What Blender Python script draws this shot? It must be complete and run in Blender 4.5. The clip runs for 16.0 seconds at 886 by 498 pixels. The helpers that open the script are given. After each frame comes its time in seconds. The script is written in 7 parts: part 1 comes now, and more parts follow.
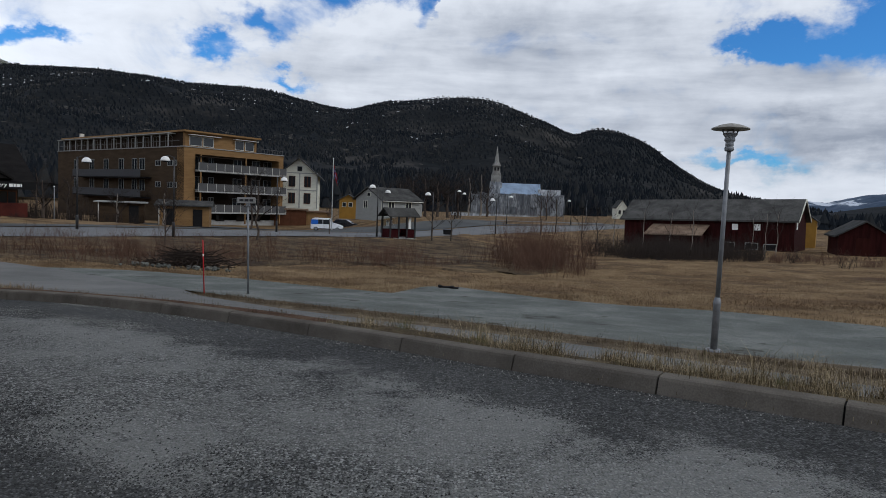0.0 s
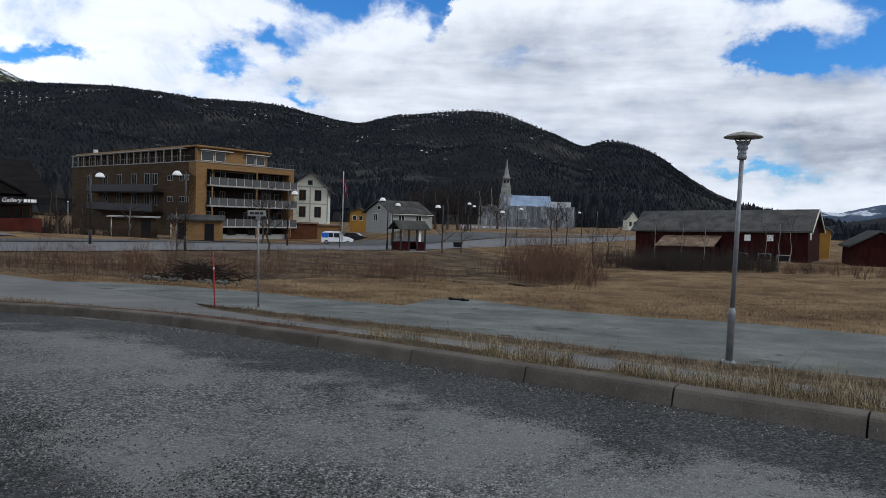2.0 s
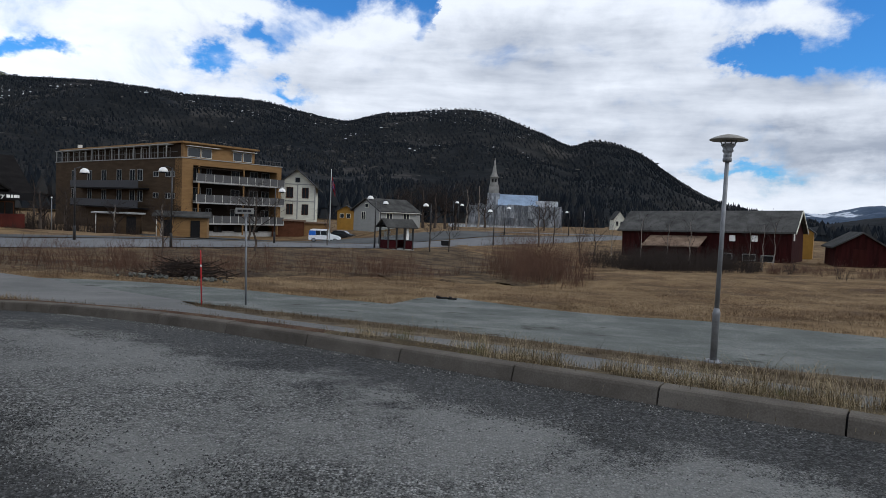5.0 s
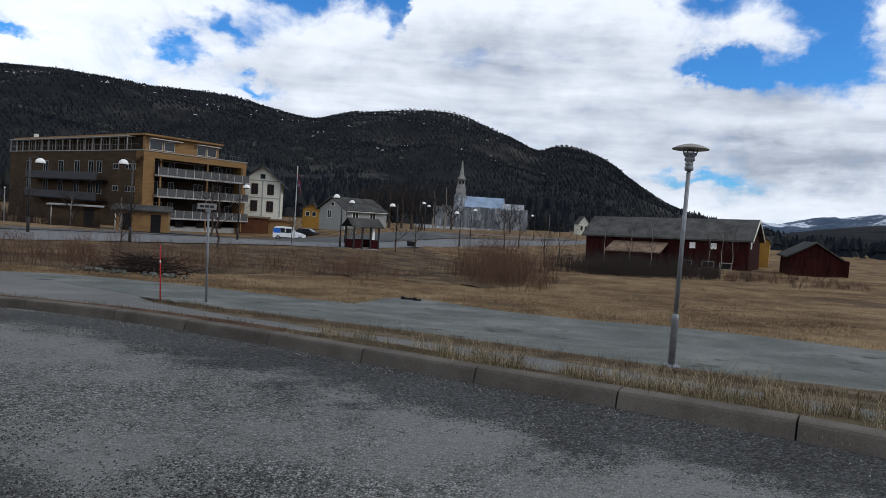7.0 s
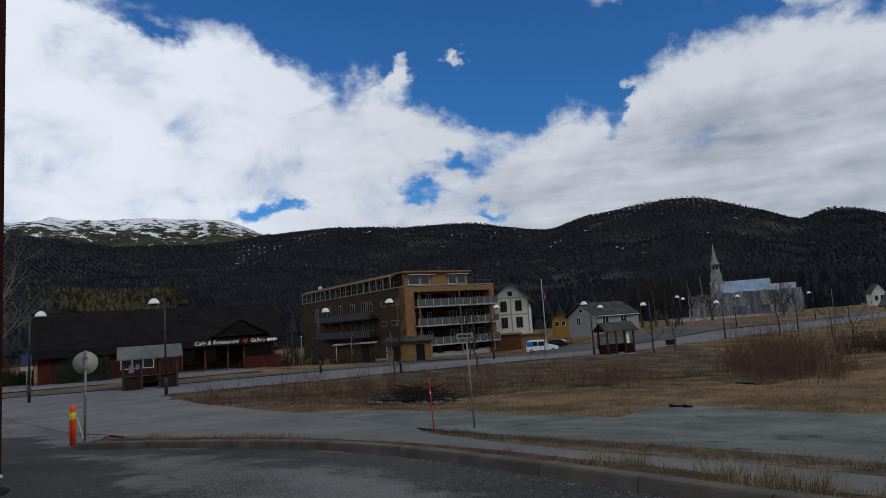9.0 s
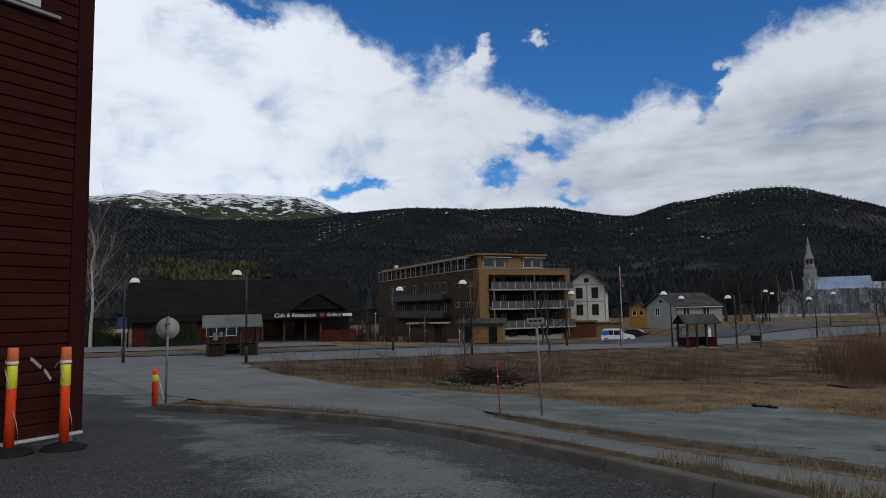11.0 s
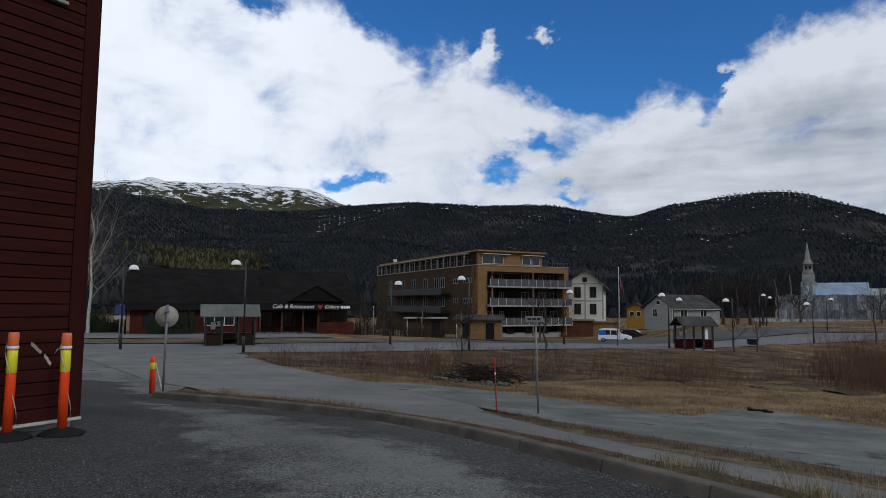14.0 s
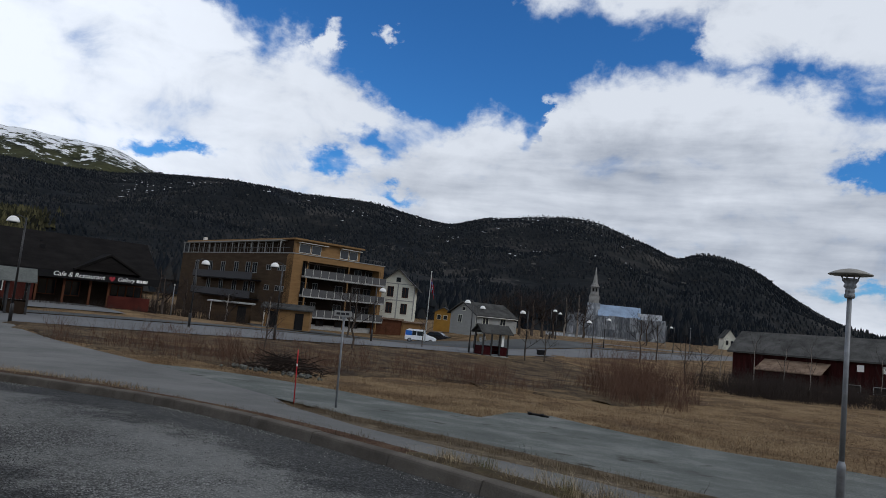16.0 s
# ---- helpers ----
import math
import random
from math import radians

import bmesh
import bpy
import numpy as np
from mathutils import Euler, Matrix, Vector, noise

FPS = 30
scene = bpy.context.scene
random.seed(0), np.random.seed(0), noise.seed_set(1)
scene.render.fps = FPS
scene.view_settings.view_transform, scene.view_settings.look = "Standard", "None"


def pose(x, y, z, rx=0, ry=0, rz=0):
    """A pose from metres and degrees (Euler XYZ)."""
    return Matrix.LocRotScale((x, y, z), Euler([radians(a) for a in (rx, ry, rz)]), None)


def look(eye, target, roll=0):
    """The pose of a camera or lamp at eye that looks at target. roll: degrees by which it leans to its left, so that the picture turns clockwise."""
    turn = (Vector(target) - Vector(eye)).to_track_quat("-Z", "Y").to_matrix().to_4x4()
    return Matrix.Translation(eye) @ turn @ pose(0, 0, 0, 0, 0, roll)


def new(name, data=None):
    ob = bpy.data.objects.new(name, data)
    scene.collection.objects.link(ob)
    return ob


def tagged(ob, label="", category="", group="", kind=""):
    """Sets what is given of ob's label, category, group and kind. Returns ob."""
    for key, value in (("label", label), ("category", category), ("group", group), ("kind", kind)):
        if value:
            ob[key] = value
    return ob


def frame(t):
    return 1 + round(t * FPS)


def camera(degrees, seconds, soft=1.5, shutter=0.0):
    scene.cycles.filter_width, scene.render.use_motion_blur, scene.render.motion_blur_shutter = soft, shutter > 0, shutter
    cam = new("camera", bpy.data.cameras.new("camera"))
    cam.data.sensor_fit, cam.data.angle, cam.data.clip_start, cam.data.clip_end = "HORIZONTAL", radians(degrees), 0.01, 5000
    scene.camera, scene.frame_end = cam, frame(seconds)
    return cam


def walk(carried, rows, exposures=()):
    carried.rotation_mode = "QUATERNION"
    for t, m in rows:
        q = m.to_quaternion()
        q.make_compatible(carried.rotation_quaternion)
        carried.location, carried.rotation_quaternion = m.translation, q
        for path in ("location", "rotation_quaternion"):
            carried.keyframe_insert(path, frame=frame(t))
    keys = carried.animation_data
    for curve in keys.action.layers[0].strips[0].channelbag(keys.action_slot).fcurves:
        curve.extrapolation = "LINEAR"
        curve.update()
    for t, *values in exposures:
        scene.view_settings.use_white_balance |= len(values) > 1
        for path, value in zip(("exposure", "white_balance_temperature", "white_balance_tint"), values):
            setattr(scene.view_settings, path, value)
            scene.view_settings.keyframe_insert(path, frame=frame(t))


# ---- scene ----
cam = camera(68.88, 16.0, soft=0.75)
PATH = [
    (0.0, pose(0.017, -0.065, 1.281, 85.87, -2.42, 0.93)),
    (0.5, pose(0.011, -0.017, 1.278, 88.01, -3.16, 0.24)),
    (1.0, pose(0.033, -0.035, 1.251, 86.71, -1.35, -0.90)),
    (1.5, pose(0.019, -0.011, 1.261, 86.99, -1.29, 1.60)),
    (2.0, pose(0.020, -0.008, 1.257, 86.97, -2.04, 1.82)),
    (2.5, pose(0.007, -0.035, 1.267, 86.85, -2.20, 1.78)),
    (3.0, pose(0.005, -0.032, 1.264, 86.89, -2.41, 1.51)),
    (5.5, pose(0.004, -0.052, 1.270, 86.86, -2.44, 0.07)),
    (6.0, pose(0.012, -0.042, 1.268, 86.50, -2.82, -1.60)),
    (6.5, pose(0.009, -0.050, 1.273, 86.69, -4.07, -2.08)),
    (7.0, pose(0.011, -0.044, 1.272, 87.12, -3.88, -2.23)),
    (7.5, pose(0.020, -0.025, 1.265, 86.96, -2.89, -1.45)),
    (8.0, pose(-0.007, 0.027, 1.276, 86.56, -0.54, 2.04)),
    (8.5, pose(-0.055, 0.090, 1.381, 93.48, 3.88, 11.78)),
    (9.0, pose(0.021, -0.186, 1.441, 96.66, 3.92, 19.50)),
    (9.5, pose(-0.039, -0.099, 1.434, 96.95, 3.25, 24.01)),
    (12.0, pose(0.031, 0.125, 1.429, 94.20, 0.86, 26.00)),
    (12.5, pose(0.019, 0.107, 1.426, 93.65, 0.65, 25.99)),
    (13.0, pose(-0.002, 0.112, 1.438, 94.01, 1.25, 26.14)),
    (13.5, pose(-0.029, 0.097, 1.444, 94.75, -0.10, 26.21)),
    (14.0, pose(-0.025, 0.080, 1.444, 94.96, -0.37, 25.81)),
    (14.5, pose(-0.024, 0.018, 1.446, 94.86, -1.07, 26.22)),
    (15.0, pose(-0.058, 0.050, 1.448, 93.65, -1.25, 27.09)),
    (15.5, pose(-0.054, 0.025, 1.445, 94.03, -2.08, 24.29)),
    (16.0, pose(0.048, 0.003, 1.455, 95.41, -5.88, 9.32)),
]
EXPOSURES = [(0.0, -0.12, 6100, 10), (0.4, 0.13, 6100, 10), (1.0, 0.06, 6100, 10), (2.0, 0.12, 6100, 10), (7.8, 0.14, 6100, 10), (8.7, -0.35, 6100, 10), (9.5, -0.5, 6100, 10), (12.0, -0.3, 6100, 10), (14.6, -0.28, 6100, 10), (15.4, -0.14, 6100, 10), (16.0, -0.22, 6100, 10)]
walk(cam, PATH, EXPOSURES)

# ---- sky and sun ----
world = bpy.data.worlds.new("world")
scene.world = world
world.use_nodes = True
wt = world.node_tree
wt.nodes.clear()


def wnode(kind, **props):
    n = wt.nodes.new(kind)
    for k, v in props.items():
        if k == "op":
            n.operation = v
        elif k == "kind":
            n.type = v
    return n


def wmath(op, a, b=None, clamp=False):
    n = wt.nodes.new("ShaderNodeMath")
    n.operation, n.use_clamp = op, clamp
    for i, v in enumerate((a, b)):
        if v is None:
            continue
        if isinstance(v, (int, float)):
            n.inputs[i].default_value = v
        else:
            wt.links.new(v, n.inputs[i])
    return n.outputs[0]


SUN_BEARING, SUN_HEIGHT = -112.0, 38.0       # degrees to the left of north, degrees above the horizon
sky = wt.nodes.new("ShaderNodeTexSky")
sky.sky_type = "NISHITA"
sky.sun_disc = False
sky.sun_elevation, sky.sun_rotation = radians(SUN_HEIGHT), radians(-SUN_BEARING)
sky.air_density, sky.dust_density, sky.ozone_density = 1.0, 0.3, 2.0
coord = wt.nodes.new("ShaderNodeTexCoord")
sep = wt.nodes.new("ShaderNodeSeparateXYZ")
wt.links.new(coord.outputs["Generated"], sep.inputs[0])
w_az = wmath("MULTIPLY", wmath("ARCTAN2", wmath("MULTIPLY", sep.outputs[0], -1.0), sep.outputs[1]), 57.29578)
w_el = wmath("MULTIPLY", wmath("ARCSINE", sep.outputs[2]), 57.29578)
# cloud detail in a plane of bearing and height, squeezed towards the horizon
comb = wt.nodes.new("ShaderNodeCombineXYZ")
wt.links.new(wmath("MULTIPLY", w_az, 0.055), comb.inputs[0])
wt.links.new(wmath("MULTIPLY", wmath("POWER", wmath("MAXIMUM", wmath("ADD", w_el, 3.0), 0.1), 0.8), 0.17), comb.inputs[1])


def wnoise(scale, detail, rough, shift, distort=0.0, plane=comb):
    m = wt.nodes.new("ShaderNodeMapping")
    m.inputs["Location"].default_value = shift
    wt.links.new(plane.outputs[0], m.inputs[0])
    n = wt.nodes.new("ShaderNodeTexNoise")
    n.inputs["Scale"].default_value, n.inputs["Detail"].default_value = scale, detail
    n.inputs["Roughness"].default_value, n.inputs["Distortion"].default_value = rough, distort
    wt.links.new(m.outputs[0], n.inputs["Vector"])
    return n.outputs[0]


n_edge = wnoise(2.6, 10.0, 0.56, (3.1, 1.7, 0.0), 0.35)
n_big = wnoise(0.8, 3.0, 0.5, (7.3, 4.4, 2.0))
flat = wt.nodes.new("ShaderNodeCombineXYZ")
wt.links.new(wmath("MULTIPLY", w_az, 0.05), flat.inputs[0])
wt.links.new(wmath("MULTIPLY", w_el, 0.30), flat.inputs[1])
n_band = wnoise(1.5, 6.0, 0.55, (1.3, 0.4, 0.0), 0.2, flat)


# billows: bearings and heights are shifted by noise before the banks are laid out
plain_el = w_el
billow_a = wmath("ADD", wnoise(3.4, 9.0, 0.58, (11.0, 2.0, 0.0)), wmath("MULTIPLY", wnoise(11.0, 7.0, 0.6, (1.0, 12.0, 0.0)), 0.45))
billow_e = wmath("ADD", wnoise(3.4, 9.0, 0.58, (5.0, 8.0, 3.0)), wmath("MULTIPLY", wnoise(11.0, 7.0, 0.6, (21.0, 2.0, 0.0)), 0.45))
w_az = wmath("ADD", w_az, wmath("MULTIPLY", wmath("SUBTRACT", billow_a, 0.72), 8.0))
w_el = wmath("ADD", w_el, wmath("MULTIPLY", wmath("SUBTRACT", billow_e, 0.72), 5.0))


def wline(points):
    """A height in degrees that runs over the bearings through points [(bearing, height)]."""
    r = wt.nodes.new("ShaderNodeValToRGB")
    els = r.color_ramp.elements
    while len(els) < len(points):
        els.new(0.5)
    for e, (b, h) in zip(els, points):
        e.position, e.color = (b + 45.0) / 110.0, (h / 50.0, h / 50.0, h / 50.0, 1)
    wt.links.new(wmath("MULTIPLY", wmath("ADD", w_az, 45.0), 1.0 / 110.0), r.inputs[0])
    return wmath("MULTIPLY", r.outputs[0], 50.0)


def wstep(value, lo, hi, a=0.0, b=1.0):
    n = wt.nodes.new("ShaderNodeMapRange")
    n.interpolation_type = "SMOOTHSTEP"
    for key, val in (("From Min", lo), ("From Max", hi), ("To Min", a), ("To Max", b)):
        n.inputs[key].default_value = val
    wt.links.new(value, n.inputs["Value"])
    return n.outputs[0]


# upper edge of the low cloud banks, and lower edge of the high bank; blue sky stands between
LOW_BANK = [(-45, 18), (-30, 17.2), (-24.4, 18), (-17.9, 20.2), (-11.5, 21.3), (-4.9, 21.2), (-1, 20.2), (1.3, 19), (1.9, 16), (3.5, 15.7), (5, 16.8), (6.8, 18.1), (8.8, 17.2),
            (10.5, 15.5), (12, 14.8), (14.1, 14.5), (15.5, 16), (17, 17.2), (19.3, 19), (24, 20.8), (30, 21.7), (34.2, 24.2), (39.6, 25.4), (46, 26.4), (51.4, 27), (65, 44)]
HIGH_BANK = [(-45, 18), (-30, 18.2), (-24.3, 19.6), (-17.8, 22), (-15.8, 21.6), (-11.4, 22.4), (-9.9, 24.4), (-1.5, 26.2), (4.1, 26.3), (8, 31), (15, 44), (65, 46)]
low_top = wline(LOW_BANK)
gap = wmath("MINIMUM", wmath("SUBTRACT", w_el, low_top), wmath("SUBTRACT", wline(HIGH_BANK), w_el))
# thin places in the banks and small puffs in the blue: bearing, height, half widths, slant, depth
HOLES = [(36.0, 10.7, 2.4, 0.7, 0.0, 3.0), (32.3, 11.0, 2.0, 0.5, 0.0, 2.4), (20.4, 11.6, 2.6, 0.9, 0.1, 3.2), (16.6, 13.9, 2.6, 1.4, 0.2, 3.4), (15.0, 10.0, 2.0, 0.5, 0.0, 2.4),
         (-23.0, 13.4, 2.6, 0.9, 0.1, 3.0), (-26.8, 13.2, 3.0, 1.1, 0.1, 3.4), (-32.5, 14.2, 3.0, 3.6, 0.0, 4.0), (-24.0, 4.4, 4.0, 0.5, 0.0, 2.0), (42.0, 24.6, 3.4, 1.1, 0.2, 2.6),
         (21.6, 22.3, 2.0, 1.0, -0.3, -4.0), (16.8, 22.8, 1.5, 0.8, 0.2, -4.0), (13.5, 16.4, 2.4, 1.4, 0.0, -2.2)]
cover = wmath("MINIMUM", wmath("MAXIMUM", wmath("MULTIPLY", gap, -1.0), -3.0), 1.7)
for haz, hel, ra, re, slant, depth in HOLES:
    da = wmath("SUBTRACT", w_az, haz)
    de = wmath("SUBTRACT", wmath("SUBTRACT", w_el, hel), wmath("MULTIPLY", da, slant))
    qa, qe = wmath("MULTIPLY", da, 1.0 / ra), wmath("MULTIPLY", de, 1.0 / re)
    q = wmath("ADD", wmath("MULTIPLY", qa, qa), wmath("MULTIPLY", qe, qe))
    cover = wmath("SUBTRACT", cover, wmath("MULTIPLY", wmath("EXPONENT", wmath("MULTIPLY", q, -1.0)), depth))
body = wstep(wmath("ADD", cover, wmath("MULTIPLY", wmath("SUBTRACT", n_edge, 0.5), 7.0)), -1.1, 1.5)
# bright heads, flat grey undersides in layers towards the east
smooth_top = wline([(-45, 18), (-24, 18.5), (-11, 21), (-2, 20), (4, 17.5), (10, 16.5), (20, 19), (40, 25), (65, 42)])
sunk = wmath("MULTIPLY", wstep(wmath("SUBTRACT", smooth_top, w_el), 0.8, 6.0), wstep(w_az, 8.0, 24.0, 1.0, 0.12))
sunk = wmath("MULTIPLY", sunk, wstep(w_el, 2.5, 5.0, 0.35, 1.0))
tone = wmath("SUBTRACT", wmath("ADD", wmath("MULTIPLY", wmath("SUBTRACT", n_edge, 0.5), 0.75), 0.86), wmath("MULTIPLY", sunk, 0.30))
tone = wmath("ADD", tone, wmath("MULTIPLY", wmath("SUBTRACT", n_band, 0.47), wmath("ADD", wmath("MULTIPLY", sunk, 0.95), 0.2)))
low_a, low_e = wmath("MULTIPLY", wmath("ADD", w_az, 31.0), 1 / 8.0), wmath("MULTIPLY", wmath("SUBTRACT", w_el, 6.3), 1 / 1.7)
low_q = wmath("ADD", wmath("MULTIPLY", low_a, low_a), wmath("MULTIPLY", low_e, low_e))
tone = wmath("SUBTRACT", tone, wmath("MULTIPLY", wmath("EXPONENT", wmath("MULTIPLY", low_q, -1.0)), 0.38))
shade = wt.nodes.new("ShaderNodeValToRGB")
shade.color_ramp.elements[0].position, shade.color_ramp.elements[0].color = 0.22, (0.36, 0.395, 0.46, 1)
shade.color_ramp.elements[1].position, shade.color_ramp.elements[1].color = 0.88, (0.86, 0.885, 0.925, 1)
wt.links.new(tone, shade.inputs[0])
blue = wt.nodes.new("ShaderNodeMix")
blue.data_type, blue.blend_type = "RGBA", "MULTIPLY"
blue.inputs[0].default_value = 1.0
wt.links.new(sky.outputs[0], blue.inputs[6])
blue.inputs[7].default_value = (0.033, 0.079, 0.126, 1)
# unseen cloud overhead is darkened, to cut the light that falls on the ground
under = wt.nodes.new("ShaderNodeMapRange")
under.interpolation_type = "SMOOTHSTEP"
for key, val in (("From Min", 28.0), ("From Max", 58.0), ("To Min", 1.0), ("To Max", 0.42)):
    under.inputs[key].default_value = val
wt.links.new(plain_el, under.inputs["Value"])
# the bank to the north-west stands in full sun
lit = wt.nodes.new("ShaderNodeMapRange")
lit.interpolation_type = "SMOOTHSTEP"
for key, val in (("From Min", 14.0), ("From Max", 46.0), ("To Min", 0.98), ("To Max", 1.26)):
    lit.inputs[key].default_value = val
wt.links.new(w_az, lit.inputs["Value"])
cloud = wt.nodes.new("ShaderNodeMix")
cloud.data_type, cloud.blend_type = "RGBA", "MULTIPLY"
cloud.inputs[0].default_value = 1.0
wt.links.new(shade.outputs[0], cloud.inputs[6])
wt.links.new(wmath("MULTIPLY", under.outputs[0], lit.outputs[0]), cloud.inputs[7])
mixsky = wt.nodes.new("ShaderNodeMix")
mixsky.data_type = "RGBA"
wt.links.new(body, mixsky.inputs[0])
wt.links.new(blue.outputs[2], mixsky.inputs[6])
wt.links.new(cloud.outputs[2], mixsky.inputs[7])
bg = wt.nodes.new("ShaderNodeBackground")
bg.inputs["Strength"].default_value = 1.0
wt.links.new(mixsky.outputs[2], bg.inputs["Color"])
wout = wt.nodes.new("ShaderNodeOutputWorld")
wt.links.new(bg.outputs[0], wout.inputs[0])

sun_data = bpy.data.lights.new("sun", "SUN")
sun_data.energy, sun_data.angle, sun_data.color = 1.0, radians(14), (1.0, 0.95, 0.87)
sun = new("sun", sun_data)
sb, sh = radians(SUN_BEARING), radians(SUN_HEIGHT)
sun.matrix_world = look((-math.sin(sb) * math.cos(sh) * 50, math.cos(sb) * math.cos(sh) * 50, math.sin(sh) * 50), (0, 0, 0))

# ---- materials ----


def surface(name, stops, rough=0.85, scale=4.0, fine=60.0, fine_amount=0.25, bump=0.3, bump_size=0.01, metal=0.0,
            stretch=(1, 1, 1), per_piece=0.0, spots=None, per_island=0.0):
    """Noise-driven colour between stops [(position, colour)], with fine grain, relief, and optional spots (colour, threshold, scale)."""
    m = bpy.data.materials.new(name)
    m.use_nodes = True
    t = m.node_tree
    b = t.nodes["Principled BSDF"]
    tc = t.nodes.new("ShaderNodeTexCoord")
    mp = t.nodes.new("ShaderNodeMapping")
    mp.inputs["Scale"].default_value = stretch
    t.links.new(tc.outputs["Object"], mp.inputs[0])
    n1 = t.nodes.new("ShaderNodeTexNoise")
    n1.inputs["Scale"].default_value, n1.inputs["Detail"].default_value, n1.inputs["Roughness"].default_value = scale, 8, 0.6
    n2 = t.nodes.new("ShaderNodeTexNoise")
    n2.inputs["Scale"].default_value, n2.inputs["Detail"].default_value = fine, 4
    for n in (n1, n2):
        t.links.new(mp.outputs[0], n.inputs["Vector"])
    add = t.nodes.new("ShaderNodeMath")
    add.operation = "MULTIPLY_ADD"
    t.links.new(n2.outputs[0], add.inputs[0])
    add.inputs[1].default_value = fine_amount
    sub = t.nodes.new("ShaderNodeMath")
    sub.operation = "SUBTRACT"
    t.links.new(n1.outputs[0], sub.inputs[0])
    sub.inputs[1].default_value = fine_amount * 0.5
    t.links.new(sub.outputs[0], add.inputs[2])
    value = add.outputs[0]
    if per_piece:
        info = t.nodes.new("ShaderNodeObjectInfo")
        pa = t.nodes.new("ShaderNodeMath")
        pa.operation = "MULTIPLY_ADD"
        t.links.new(info.outputs["Random"], pa.inputs[0])
        pa.inputs[1].default_value = per_piece
        t.links.new(value, pa.inputs[2])
        value = pa.outputs[0]
    if per_island:
        geo = t.nodes.new("ShaderNodeNewGeometry")
        ia = t.nodes.new("ShaderNodeMath")
        ia.operation = "MULTIPLY_ADD"
        t.links.new(geo.outputs["Random Per Island"], ia.inputs[0])
        ia.inputs[1].default_value = per_island
        t.links.new(value, ia.inputs[2])
        ib = t.nodes.new("ShaderNodeMath")
        ib.operation = "SUBTRACT"
        t.links.new(ia.outputs[0], ib.inputs[0])
        ib.inputs[1].default_value = per_island * 0.5
        value = ib.outputs[0]
    cr = t.nodes.new("ShaderNodeValToRGB")
    els = cr.color_ramp.elements
    while len(els) < len(stops):
        els.new(0.5)
    for e, (p, c) in zip(els, stops):
        e.position, e.color = p, (*c, 1)
    t.links.new(value, cr.inputs[0])
    col = cr.outputs[0]
    for sc, thr, ssc in spots or ():
        n3 = t.nodes.new("ShaderNodeTexNoise")
        n3.inputs["Scale"].default_value, n3.inputs["Detail"].default_value, n3.inputs["Roughness"].default_value = ssc, 12, 0.68
        t.links.new(mp.outputs[0], n3.inputs["Vector"])
        r3 = t.nodes.new("ShaderNodeMapRange")
        r3.inputs["From Min"].default_value, r3.inputs["From Max"].default_value = thr, thr + 0.06
        t.links.new(n3.outputs[0], r3.inputs["Value"])
        mx = t.nodes.new("ShaderNodeMix")
        mx.data_type = "RGBA"
        t.links.new(r3.outputs[0], mx.inputs[0])
        t.links.new(col, mx.inputs[6])
        mx.inputs[7].default_value = (*sc, 1)
        col = mx.outputs[2]
    t.links.new(col, b.inputs["Base Color"])
    b.inputs["Roughness"].default_value, b.inputs["Metallic"].default_value = rough, metal
    b.inputs["Specular IOR Level"].default_value = 0.5 if rough < 0.6 else (0.25 if rough < 0.8 else 0.06)
    if bump:
        bp = t.nodes.new("ShaderNodeBump")
        bp.inputs["Strength"].default_value, bp.inputs["Distance"].default_value = bump, bump_size
        t.links.new(value, bp.inputs["Height"])
        t.links.new(bp.outputs[0], b.inputs["Normal"])
    return m


def shades(c, spread=0.3, lo=0.3, hi=0.7):
    return [(lo, tuple(v * (1 - spread) for v in c)), (hi, tuple(min(1, v * (1 + spread)) for v in c))]


def plain(name, c, rough=0.6, metal=0.0, spread=0.12):
    return surface(name, shades(c, spread), rough, 3.0, 40.0, 0.3, 0.1, 0.003, metal)


M = {}


